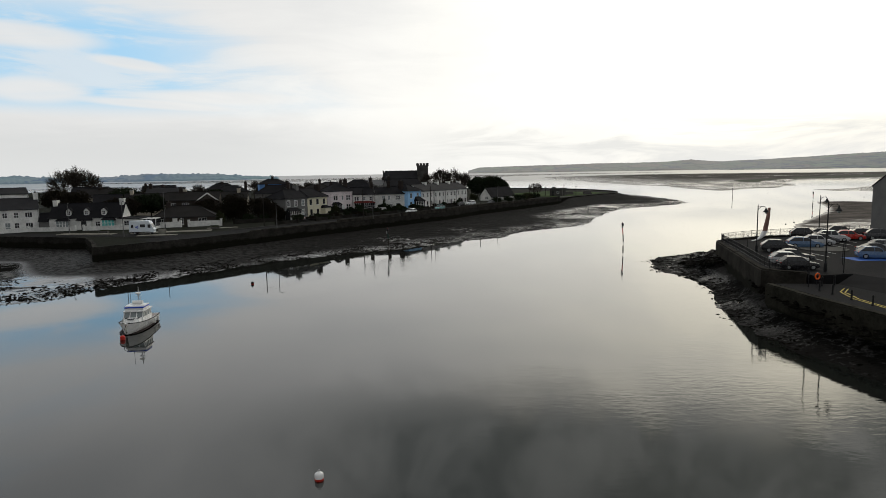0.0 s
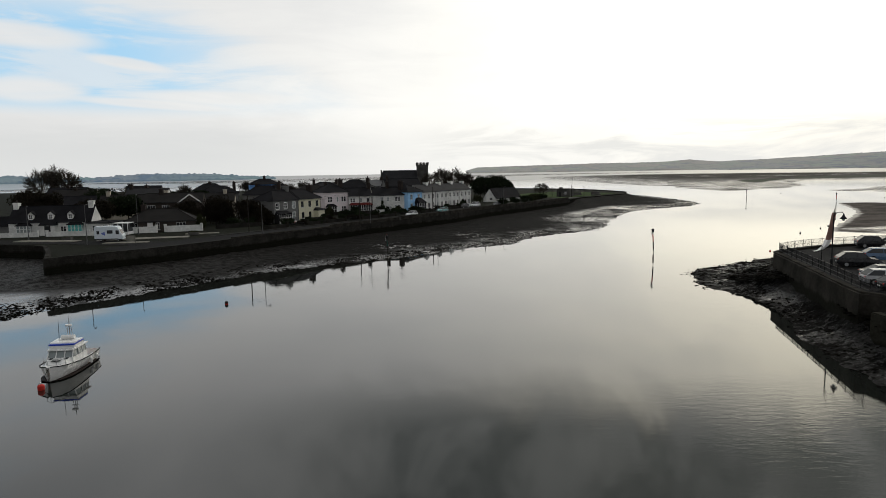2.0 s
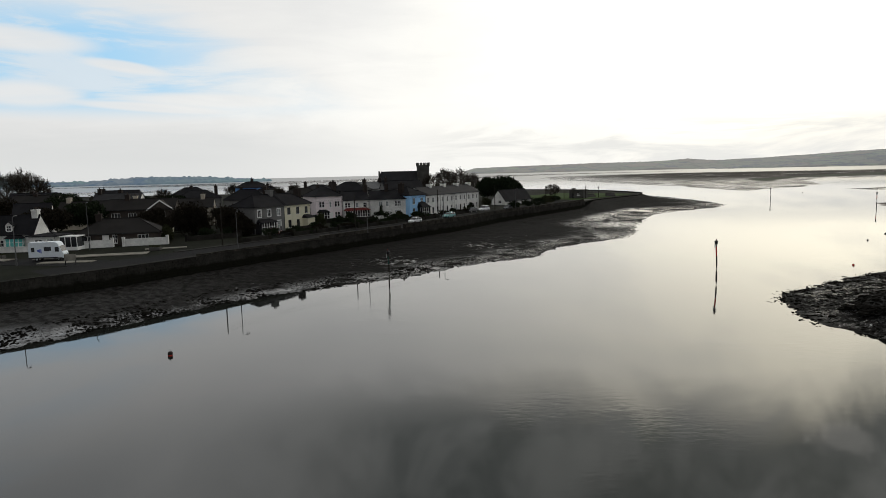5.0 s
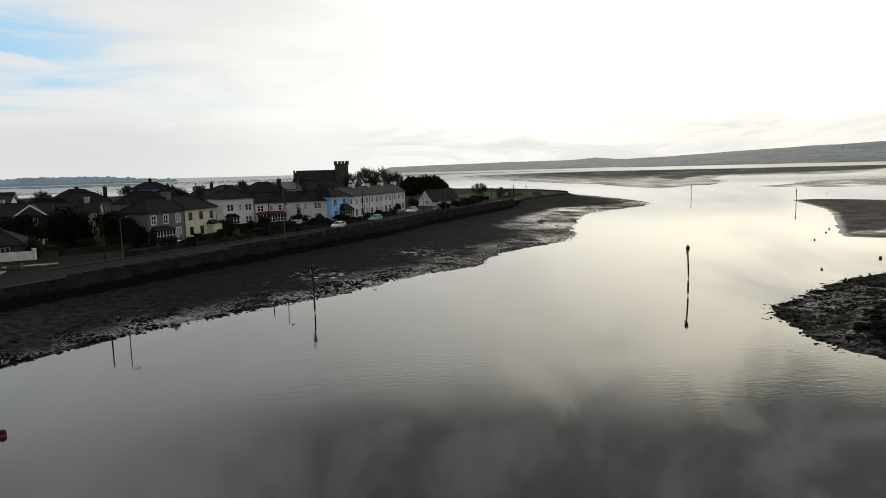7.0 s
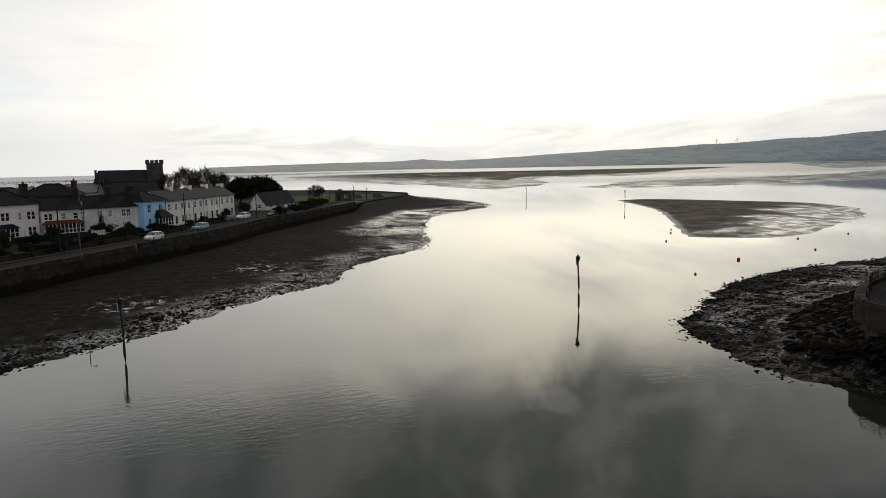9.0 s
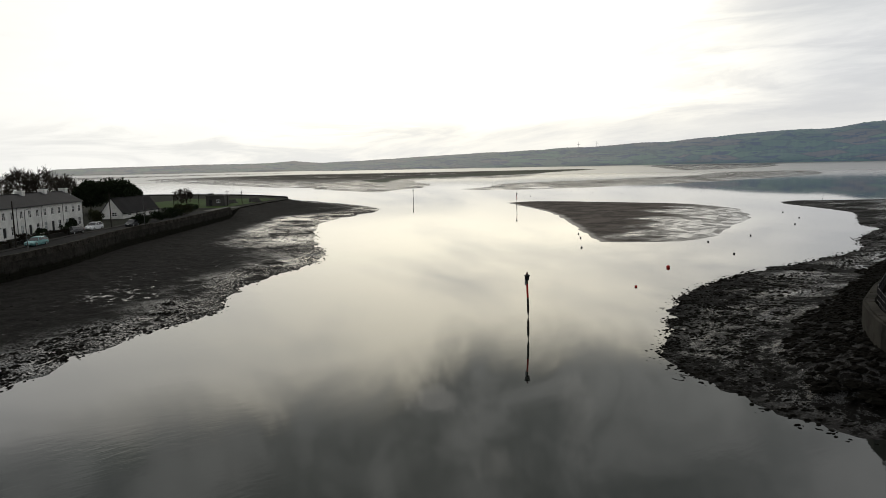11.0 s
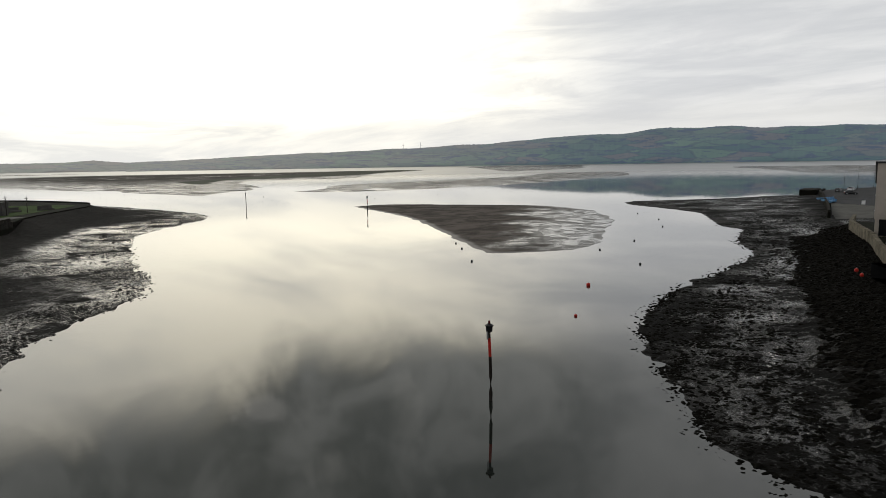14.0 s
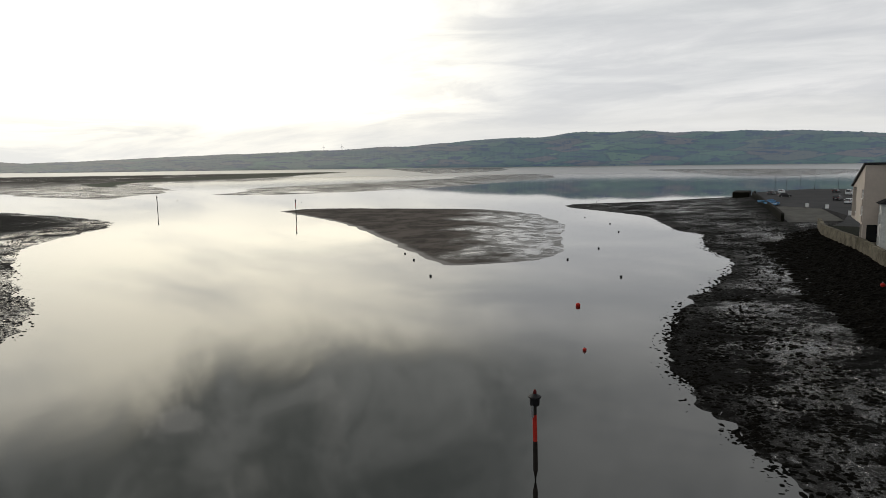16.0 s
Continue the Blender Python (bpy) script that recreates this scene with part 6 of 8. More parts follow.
def car(x, y, z, turn, paint, label, kind="hatch"):
    """A parked car, nose towards local -y."""
    c = empty("car", pose(x, y, z, 0, 0, turn), label, "car", "parked cars")
    ln, wd, ht = {"hatch": (4.1, 1.74, 1.48), "estate": (4.6, 1.78, 1.50), "suv": (4.5, 1.84, 1.68), "saloon": (4.6, 1.78, 1.45), "van": (4.9, 1.9, 1.95)}[kind]
    h = wd / 2
    tail = {"hatch": 0.97, "estate": 0.985, "suv": 0.975, "saloon": 0.90, "van": 0.99}[kind]
    hood = {"van": 0.20}.get(kind, 0.30)
    belt = ht * 0.62
    body = [(0.0, 0.80, 0.35, 0.55), (0.03, 0.93, 0.24, 0.66), (0.12, 0.99, 0.19, belt - 0.13), (hood, 1.0, 0.18, belt - 0.02), (0.6, 1.0, 0.18, belt), (0.88, 0.99, 0.19, belt + 0.01), (0.97, 0.94, 0.26, belt - 0.02), (1.0, 0.86, 0.36, belt - 0.12)]
    bm = bmesh.new()
    loft(bm, [[(-h * w * 0.93, s * ln, lo), (-h * w, s * ln, (lo + hi) * 0.5), (-h * w * 0.95, s * ln, hi), (h * w * 0.95, s * ln, hi), (h * w, s * ln, (lo + hi) * 0.5), (h * w * 0.93, s * ln, lo)] for s, w, lo, hi in body])
    b = part("body", bm, paint, c, smooth=False)
    sec = [(hood - 0.02, 0.93, belt - 0.03, 0.90, belt - 0.02), (hood + 0.15, 0.93, belt, 0.76, ht - 0.06), (tail - 0.16 if kind != "saloon" else 0.70, 0.93, belt, 0.75, ht - 0.06), (tail, 0.90, belt, 0.82, belt + 0.03)]
    if kind == "van":
        sec[2] = (0.96, 0.93, belt, 0.82, ht - 0.06)
    bm = bmesh.new()
    loft(bm, [[(-h * w0, s * ln, z0), (-h * w1, s * ln, z1), (h * w1, s * ln, z1), (h * w0, s * ln, z0)] for s, w0, z0, w1, z1 in sec])
    part("cabin_glass", bm, GLASS, c, "dark glazed cabin")
    bm = bmesh.new()
    a, e = sec[1][0] - 0.01, sec[2][0] + 0.01
    loft(bm, [[(-h * 0.77, s * ln, ht - 0.07), (-h * 0.68, s * ln, zt), (h * 0.68, s * ln, zt), (h * 0.77, s * ln, ht - 0.07)] for s, zt in ((a, ht - 0.05), ((a + e) / 2, ht), (e, ht - 0.03))])
    part("roof", bm, paint, c)
    bm = bmesh.new()
    for s in (-1, 1):
        for t0, t1 in (((hood, 0.93, belt - 0.03), (hood + 0.15, 0.77, ht - 0.06)), ((0.58, 0.935, belt), (0.58, 0.765, ht - 0.05)), ((tail, 0.90, belt), (sec[2][0], 0.76, ht - 0.06))):
            tube(bm, [(s * h * t0[1], t0[0] * ln, t0[2]), (s * h * t1[1], t1[0] * ln, t1[2])], 0.035, 6)
    part("cabin_frame", bm, paint, c)
    for s in (-1, 1):
        for f in (0.19, 0.81):
            bm = bmesh.new()
            tube(bm, [(s * (h - 0.2), f * ln, 0.31), (s * (h + 0.01), f * ln, 0.31)], 0.31, 16)
            tyre = part("wheel", bm, RUBBER, c)
            bm = bmesh.new()
            tube(bm, [(s * (h + 0.0), f * ln, 0.31), (s * (h + 0.025), f * ln, 0.31)], 0.20, 12)
            part("rim", bm, STEEL, tyre)
        bm = boxes((s * h * 0.55 - 0.17, s * h * 0.55 + 0.17, 0.03, 0.2, 0.58, 0.70), bevel=0.02)
        part("headlight", bm, PALE_GLASS, c)
        bm = boxes((s * h * 0.74 - 0.1, s * h * 0.74 + 0.1, ln - 0.14, ln - 0.005, belt - 0.26, belt - 0.04), bevel=0.02)
        part("tail_light", bm, RED, c)
        bm = boxes((s * (h + 0.08) - 0.09, s * (h + 0.08) + 0.09, ln * hood + 0.2, ln * hood + 0.32, belt - 0.02, belt + 0.13), bevel=0.02)
        part("wing_mirror", bm, paint, c)
    bm = boxes((-0.26, 0.26, -0.012, 0.02, 0.42, 0.53), (-0.26, 0.26, ln - 0.02, ln + 0.012, 0.55, 0.66))
    part("number_plate", bm, TRIM, c)
    return c


def motorhome(x, y, z, turn):
    c = empty("motorhome", pose(x, y, z, 0, 0, turn) @ Matrix.Diagonal((0.88, 0.79, 1.0, 1)), "white coachbuilt motorhome parked on the quay", "motorhome")
    bm = bmesh.new()
    pts = [(0.0, 0.45), (-0.02, 1.15), (0.22, 1.42), (0.72, 2.35), (1.05, 2.86), (1.5, 2.98), (6.4, 2.98), (6.5, 0.5), (0.4, 0.35)]
    loft(bm, [[(s * 1.12, py, pz) for py, pz in pts] for s in (-1, -0.98, 0.98, 1)])
    bmesh.ops.bevel(bm, geom=[e for e in bm.edges if abs(e.verts[0].co.x) > 1.11 and abs(e.verts[1].co.x) > 1.11], offset=0.06, segments=2, affect="EDGES")
    part("body", bm, MOTORHOME, c)
    bm = boxes((-1.135, 1.135, 0.2, 1.0, 0.32, 0.5), (-1.135, 1.135, 1.0, 6.48, 0.42, 0.62))
    part("skirt", bm, DARKWOOD, c, "dark lower band")
    bm = bmesh.new()
    v = [bm.verts.new(p) for p in ((-1.02, 0.25, 1.48), (1.02, 0.25, 1.48), (0.98, 0.71, 2.33), (-0.98, 0.71, 2.33))]
    bm.faces.new(v)
    w = part("windscreen", bm, GLASS, c)
    w.location = (0, -0.03, 0.01)
    for s in (-1, 1):
        for y0, y1, z0, z1 in ((0.75, 1.5, 1.45, 2.2), (2.2, 3.5, 1.6, 2.25), (5.3, 5.9, 1.5, 2.2)):
            bm = boxes((s * 1.125 - 0.012, s * 1.125 + 0.012, y0, y1, z0, z1))
            part("side_window", bm, GLASS, c)
        for f in (0.95, 5.0):
            bm = bmesh.new()
            tube(bm, [(s * 0.88, f, 0.34), (s * 1.1, f, 0.34)], 0.34, 16)
            t = part("wheel", bm, RUBBER, c)
            bm = bmesh.new()
            tube(bm, [(s * 1.1, f, 0.34), (s * 1.12, f, 0.34)], 0.2, 12)
            part("rim", bm, STEEL, t)
        bm = boxes(*[(s * 1.125 - 0.006, s * 1.125 + 0.006, 4.0 + 0.22 * j, 4.16 + 0.22 * j, 1.25 + 0.1 * j, 1.95 - 0.05 * j) for j in range(4)])
        part("side_decal", bm, NAVY, c, "dark blue striped decal")
        bm = boxes((s * 0.8 - 0.2, s * 0.8 + 0.2, -0.04, 0.1, 0.75, 0.95))
        part("headlight", bm, PALE_GLASS, c)
    bm = boxes((-0.4, 0.4, 3.0, 3.7, 2.9, 3.10), (-0.3, 0.3, 4.8, 5.3, 2.9, 3.06), bevel=0.03)
    part("roof_vent", bm, TRIM, c)
    bm = boxes((-0.5, 0.5, 6.49, 6.52, 1.5, 2.1))
    part("rear_window", bm, GLASS, c)


def build_vehicles():
    silver, black, blue = car_paint("silver", (0.45, 0.46, 0.47)), car_paint("black", (0.012, 0.012, 0.014)), car_paint("steel_blue", (0.10, 0.17, 0.28))
    white, red, grey = car_paint("white", (0.72, 0.73, 0.74)), car_paint("bright_red", (0.45, 0.03, 0.02)), car_paint("dark_grey", (0.05, 0.052, 0.056))
    teal = car_paint("teal", (0.16, 0.36, 0.36))
    maroon = car_paint("dark_red", (0.10, 0.016, 0.014))
    words = {id(teal): "pale teal", id(maroon): "dark red", id(silver): "silver", id(black): "black", id(blue): "pale blue", id(white): "white", id(red): "orange-red", id(grey): "dark grey"}
    for x, y, turn, paint, kind in (
        (41.6, 59.6, 80, black, "hatch"), (42.7, 63.4, 76, silver, "hatch"), (44.9, 66.0, 76, grey, "saloon"), (47.6, 74.3, 72, black, "suv"),
        (53.6, 78.6, 74, blue, "estate"), (56.7, 81.0, 72, silver, "hatch"), (58.9, 83.4, 70, grey, "hatch"), (61.6, 85.2, 70, silver, "suv"),
        (65.2, 86.9, 66, red, "hatch"), (60.6, 90.6, 72, black, "suv"), (64.0, 91.6, 72, grey, "saloon"), (67.6, 92.3, 70, black, "suv"), (69.8, 89.3, 66, black, "estate"), (69.9, 86.2, 66, grey, "suv"),
        (55.3, 66.8, 74, blue, "hatch"), (58.4, 70.6, 74, grey, "saloon"), (61.6, 74.0, 74, silver, "hatch")):
        car(x, y, QUAY_Z, turn, paint, f"{words[id(paint)]} {kind if kind != 'hatch' else 'hatchback'} car parked on the quay", kind)
    plots["on"] = True
    for x, y, turn, paint, kind in ((-8.5, 186, -34, white, "hatch"), (0.5, 203, -34, teal, "estate"), (12.5, 228.5, -38, white, "suv"), (21, 233, -35, grey, "hatch"), (-62.5, 187, 85, black, "saloon"), (-39.3, 165.5, -120, car_paint("dark_red", (0.10, 0.016, 0.014)), "hatch"), (8.0, 222.5, -38, black, "estate")):
        car(x, y, PLOT_Z + 0.02, turn, paint, f"{words[id(paint)]} {kind if kind != 'hatch' else 'hatchback'} car parked by the quay houses", kind)
    motorhome(-62.6, 132.8, PLOT_Z + 0.02, 97)
    plots["on"] = False
    for x, y, turn, paint, kind in ((284, 133, 80, grey, "estate"), (296, 131, 80, white, "hatch"), (264.5, 125.4, 20, black, "hatch"), (249, 110.4, 75, black, "suv"), (233, 107.0, 75, white, "estate"), (288, 108, 75, white, "van"), (308, 113, 75, grey, "estate")):
        car(x, y, 2.72, turn, paint, f"{words[id(paint)]} {kind if kind != 'hatch' else 'hatchback'} car parked in the yard", kind)


build_vehicles()


# ---- lamps, rails and street furniture ----
def street_lamp(x, y, z, turn, height=8.0, label="tall grey street lamp beside the quay road"):
    s = empty("street_lamp", pose(x, y, z, 0, 0, turn), label, "street lamp")
    bm = bmesh.new()
    lathe(bm, ((0.13, 0), (0.13, 1.1), (0.075, 1.2), (0.055, height - 0.2)), 10)
    part("column", bm, COLUMN, s)
    bm = bmesh.new()
    tube(bm, [(0, 0, height - 0.25), (0, -0.15, height + 0.05), (0, -0.9, height + 0.2)], 0.035, 8)
    part("arm", bm, COLUMN, s)
    bm = boxes((-0.13, 0.13, -1.5, -0.8, height + 0.13, height + 0.27), bevel=0.04)
    part("lantern", bm, COLUMN, s)


def heritage_lamp(x, y, z, turn, height=6.4, label="black iron quay lamp with a hanging bell lantern"):
    s = empty("street_lamp", pose(x, y, z, 0, 0, turn), label, "street lamp", "iron lamps on the quay")
    bm = bmesh.new()
    lathe(bm, ((0.17, 0), (0.17, 0.9), (0.11, 1.0), (0.08, 1.1), (0.06, height), (0.02, height + 0.3)), 10)
    part("column", bm, IRON, s)
    bm = bmesh.new()
    tube(bm, [(0, 0, height - 0.55), (0, -0.4, height - 0.1), (0, -0.95, height - 0.1), (0, -1.15, height - 0.25)], 0.03, 6)
    tube(bm, [(0, 0, height - 0.1), (0, -1.0, height - 0.06)], 0.03, 6)
    part("bracket", bm, IRON, s)
    bm = bmesh.new()
    lathe(bm, ((0.05, 0.0), (0.10, -0.15), (0.16, -0.3), (0.36, -0.52), (0.38, -0.58), (0.1, -0.6)), 12, (0, -1.15, height - 0.25))
    part("bell_lantern", bm, IRON, s)
    bm = bmesh.new()
    lathe(bm, ((0.18, -0.6), (0.17, -0.72), (0.05, -0.8)), 10, (0, -1.15, height - 0.25))
    part("globe", bm, PALE_GLASS, s)


def railing(line, z, height=1.05, step=1.9):
    r = empty("railing", pose(0, 0, 0), "black iron railing along the edge of the quay", "railing")
    seg = np.linalg.norm(np.diff(line, axis=0), axis=1)
    s = np.concatenate([[0], np.cumsum(seg)])
    n = int(s[-1] / step)
    pts = [(float(np.interp(s[-1] * i / n, s, line[:, 0])), float(np.interp(s[-1] * i / n, s, line[:, 1]))) for i in range(n + 1)]
    for x, y in pts:
        bm = bmesh.new()
        lathe(bm, ((0.05, 0), (0.04, 0.06), (0.032, height), (0.055, height + 0.04), (0.02, height + 0.12)), 6, (x, y, z))
        part("post", bm, IRON, r)
    for h in (height, height * 0.55, 0.15):
        bm = bmesh.new()
        tube(bm, [(x, y, z + h) for x, y in pts], 0.022, 6)
        part("rail", bm, IRON, r)
    bm = bmesh.new()
    for (x0, y0), (x1, y1) in zip(pts, pts[1:]):
        for i in range(1, 12):
            f = i / 12
            x, y = x0 + (x1 - x0) * f, y0 + (y1 - y0) * f
            box(bm, x - 0.009, x + 0.009, y - 0.009, y + 0.009, z + 0.15, z + height)
    tagged(part("balusters", bm, IRON, r), kind="stuff")


def bollard(x, y, z, h=0.95):
    s = empty("bollard", pose(x, y, z), "black iron bollard beside the quay road", "bollard", "bollards on the quay")
    bm = bmesh.new()
    lathe(bm, ((0.11, 0), (0.11, 0.1), (0.085, 0.14), (0.08, h - 0.2), (0.1, h - 0.16), (0.1, h - 0.08), (0.04, h)), 10)
    part("post", bm, IRON, s)


def build_quay_furniture():
    ew = offset(polyline(EAST_WALL), -0.2)
    railing(ew, QUAY_Z + 0.26)
    for x, y, t, h in ((42.4, 75.0, 95, 6.2), (62.3, 94.2, 95, 6.4), (41.4, 57.9, 90, 7.4)):
        heritage_lamp(x, y, QUAY_Z, t, h)
    for x, y in ((37.0, 51.5), (40.3, 54.4), (38.7, 53.9), (37.0, 49.4), (37.1, 46.7), (37.3, 44.1), (37.5, 41.5), (37.8, 38.9)):
        bollard(x, y, 3.5)
    # tall plain posts
    for x, y, h in ((37.0, 53.4, 5.6), (41.0, 74.6, 2.3), (42.6, 56.6, 3.4), (46.2, 62.5, 2.3)):
        s = empty("signpost", pose(x, y, QUAY_Z if y > 55 else 3.5), "slim dark metal post on the quay", "post")
        bm = bmesh.new()
        tube(bm, [(0, 0, 0), (0, 0, h)], [0.06, 0.045], 8)
        part("pole", bm, IRON, s)
        bm = bmesh.new()
        lathe(bm, ((0.07, h), (0.09, h + 0.05), (0.02, h + 0.12)), 8)
        part("cap", bm, IRON, s)
    # life rings
    for x, y, t, z in ((38.5, 54.5, 20, 3.5), (63.0, 94.3, 20, QUAY_Z)):
        s = empty("lifebuoy_post", pose(x, y, z, 0, 0, t), "orange lifebuoy on a dark post at the quay edge", "lifebuoy")
        bm = boxes((-0.04, 0.04, 0, 0.08, 0, 1.3))
        part("post", bm, IRON, s)
        bm = bmesh.new()
        ring = [(0.30 * math.cos(a), -0.06, 0.9 + 0.30 * math.sin(a)) for a in (2 * math.pi * i / 16 for i in range(17))]
        tube(bm, ring, 0.07, 8, False)
        part("ring", bm, ORANGE, s)
    # tall curved sail-like sculpture
    s = empty("sculpture", pose(50.7, 89.4, QUAY_Z, 0, 0, 20), "tall curved blade-like sculpture, white below and rust above", "sculpture")
    rows = [(-2.2, 0.0, 0.16), (-1.2, 0.12, 0.18), (-0.3, 0.6, 0.22), (0.25, 1.4, 0.24)]
    up = [(0.25, 1.4, 0.2), (0.55, 2.6, 0.18), (0.8, 3.8, 0.15), (0.95, 5.0, 0.11)]
    for name, sec, mat in (("base_blade", rows, GELCOAT), ("upper_blade", up, material("rust_steel", (0.26, 0.15, 0.12), 0.7, 0.4))):
        bm = bmesh.new()
        loft(bm, [[(x - w * 1.6, -w, z), (x + w * 1.6, -w, z + 0.02), (x + w * 1.6, w, z + 0.02), (x - w * 1.6, w, z)] for x, z, w in sec])
        part(name, bm, mat, s)
    # bay lines, yellow lines and a pale traffic island
    lines = bmesh.new()
    for i in range(7):
        box(lines, 46 + i * 2.6, 46.12 + i * 2.6, 66 + i * 2.9, 70.5 + i * 2.9, QUAY_Z + 0.004, QUAY_Z + 0.008)
    tagged(part("bay_lines", lines, PAINT), "white painted parking bay lines", kind="structure")
    bm = bmesh.new()
    loft(bm, [[(x - 0.06, y, 3.504), (x - 0.06, y, 3.51), (x + 0.06, y, 3.51), (x + 0.06, y, 3.504)] for x, y in ((38.35, 36), (37.75, 42), (37.55, 47), (38.45, 50.5), (39.95, 52.2))])
    loft(bm, [[(x - 0.06, y, 3.504), (x - 0.06, y, 3.51), (x + 0.06, y, 3.51), (x + 0.06, y, 3.504)] for x, y in ((38.70, 36), (38.10, 42), (37.95, 46.8), (38.75, 50.2), (40.15, 51.9))])
    tagged(part("yellow_lines", bm, YELLOW), "double yellow lines along the quay kerb", kind="structure")
    bm = bmesh.new()
    lathe(bm, ((3.0, 0), (3.0, 0.12), (2.4, 0.13)), 24, (52.5, 76.5, QUAY_Z))
    tagged(part("traffic_island", bm, CONCRETE), "low pale concrete traffic island", kind="structure")
    tagged(part("disabled_bay", boxes((49.8, 55.6, 65.2, 68.4, QUAY_Z + 0.004, QUAY_Z + 0.008)), BAY_BLUE), "worn blue painted parking bay", kind="structure")


def planter(x, y):
    s = empty("planter", pose(x, y, PLOT_Z + 0.02), "low dark stone planter on the quay", "planter")
    part("tub", boxes((-0.9, 0.9, -0.5, 0.5, 0, 0.6), bevel=0.05), CHURCH, s)
    bm = bmesh.new()
    rng = random.Random(int(x * 7))
    for i in range(40):
        px, py = rng.uniform(-0.8, 0.8), rng.uniform(-0.4, 0.4)
        box(bm, px - 0.07, px + 0.07, py - 0.07, py + 0.07, 0.58, 0.66 + rng.random() * 0.2)
    part("foliage", bm, LEAF_OLIVE, s)["kind"] = "stuff"


def build_west_furniture():
    for x, y, t, h in ((-37.4, 138.0, 150, 6.7), (-66.0, 146.8, 200, 8.4), (-16.8, 160.7, 150, 6.7), (-66.5, 126.4, 190, 7.3), (-84, 137.5, 200, 6.7), (0, 192, 145, 6.7), (24, 230, 145, 6.7)):
        street_lamp(x, y, PLOT_Z, t, h)
    for x, y in ((-75.5, 136.2), (-53, 141), (-52.2, 139.3)):
        planter(x, y)
    # pale road markings near the motorhome
    for i, (x, y, w, d, t) in enumerate(((-78.5, 134.5, 13, 2.6, -8), (-60.5, 137.0, 17, 3.4, 14), (-51.5, 142.2, 7, 1.8, 20), (-60.5, 129.0, 8, 2.2, 4))):
        ob = part("kerb_island", boxes((-w / 2, w / 2, -d / 2, d / 2, 0, 0.13), bevel=0.03), OLD_RENDER)
        ob.matrix_world = village(pose(x, y, PLOT_Z + 0.01, 0, 0, t))
        tagged(ob, "pale concrete kerbed island in the road", kind="structure")
    s = empty("information_board", pose(-58.0, 125.5, PLOT_Z, 0, 0, 10), "pale information board on two legs by the wall", "sign")
    part("board", boxes((-0.8, 0.8, -0.04, 0.04, 0.7, 1.7)), OLD_RENDER, s)
    for x in (-0.7, 0.7):
        part("leg", boxes((x - 0.05, x + 0.05, 0.04, 0.12, 0, 1.6)), IRON, s)
    # garden walls
    def wall_run(pts, h, mat, label, piers=True):
        g = empty("garden_wall", pose(0, 0, PLOT_Z), label, "garden wall")
        for a, b in zip(pts, pts[1:]):
            a, b = Vector((*a, 0)), Vector((*b, 0))
            ln, ang = (b - a).length, math.atan2(b.y - a.y, b.x - a.x)
            ob = part("panel", boxes((0, ln, -0.11, 0.11, -0.2, h), (-0.02, ln + 0.02, -0.15, 0.15, h, h + 0.07)), mat, g)
            ob.matrix_local = Matrix.Translation(a) @ Matrix.Rotation(ang, 4, "Z")
        if piers:
            for p in pts:
                ob = part("pier", boxes((-0.22, 0.22, -0.22, 0.22, -0.2, h + 0.35), (-0.27, 0.27, -0.27, 0.27, h + 0.35, h + 0.45)), mat, g)
                ob.location = (*p, 0)
    wall_run([(-103, 134.5), (-97, 140.6), (-86.5, 141.6)], 0.9, WHITE, "low white rendered garden wall")
    wall_run([(-84.5, 141.8), (-76, 142.6), (-71.5, 143.6)], 0.95, WHITE, "low white rendered garden wall")
    wall_run([(-70.5, 145.5), (-63.6, 147.6)], 1.3, WHITE, "white rendered wall before the bungalow")
    wall_run([(-61.8, 148.2), (-54.5, 150.6)], 1.3, WHITE, "white rendered wall before the bungalow")
    wall_run([(-52.5, 155), (-43.5, 161.5)], 0.9, STONE, "dark stone garden wall beside the road")
    wall_run([(-38.9, 162.6), (-36.2, 167.0)], 1.2, GREY, "grey pillared wall before the grey house")
    wall_run([(-34.4, 170.5), (-29.8, 179)], 1.0, STONE_PALE, "pale stone wall before the cream house")
    wall_run([(-31, 196.5), (-26, 198.8), (-19, 202)], 1.0, STONE, "dark stone garden wall with pillars")
    wall_run([(-1.0, 214), (4.5, 222), (12, 233.5)], 0.8, WHITE, "low white wall before the terrace", False)
    # white picket fences before the row
    for x, y, turn, ln in ((-24.5, 201.0, 24, 9.0), (-8.6, 203.6, 50, 9.9)):
        f = empty("picket_fence", pose(x, y, PLOT_Z, 0, 0, turn), "white painted picket fence before a house", "fence")
        for z in (0.3, 0.8):
            part("rail", boxes((0, ln, -0.03, 0.03, z, z + 0.08)), TRIM, f)
        pale = boxes((0, 0.17, -0.06, -0.03, 0.05, 1.1))
        first = part("picket", pale, TRIM, f)
        for i in range(1, int(ln / 0.3)):
            ob = new("picket", first.data)
            ob.parent, ob.location = f, (i * 0.3, 0, 0)


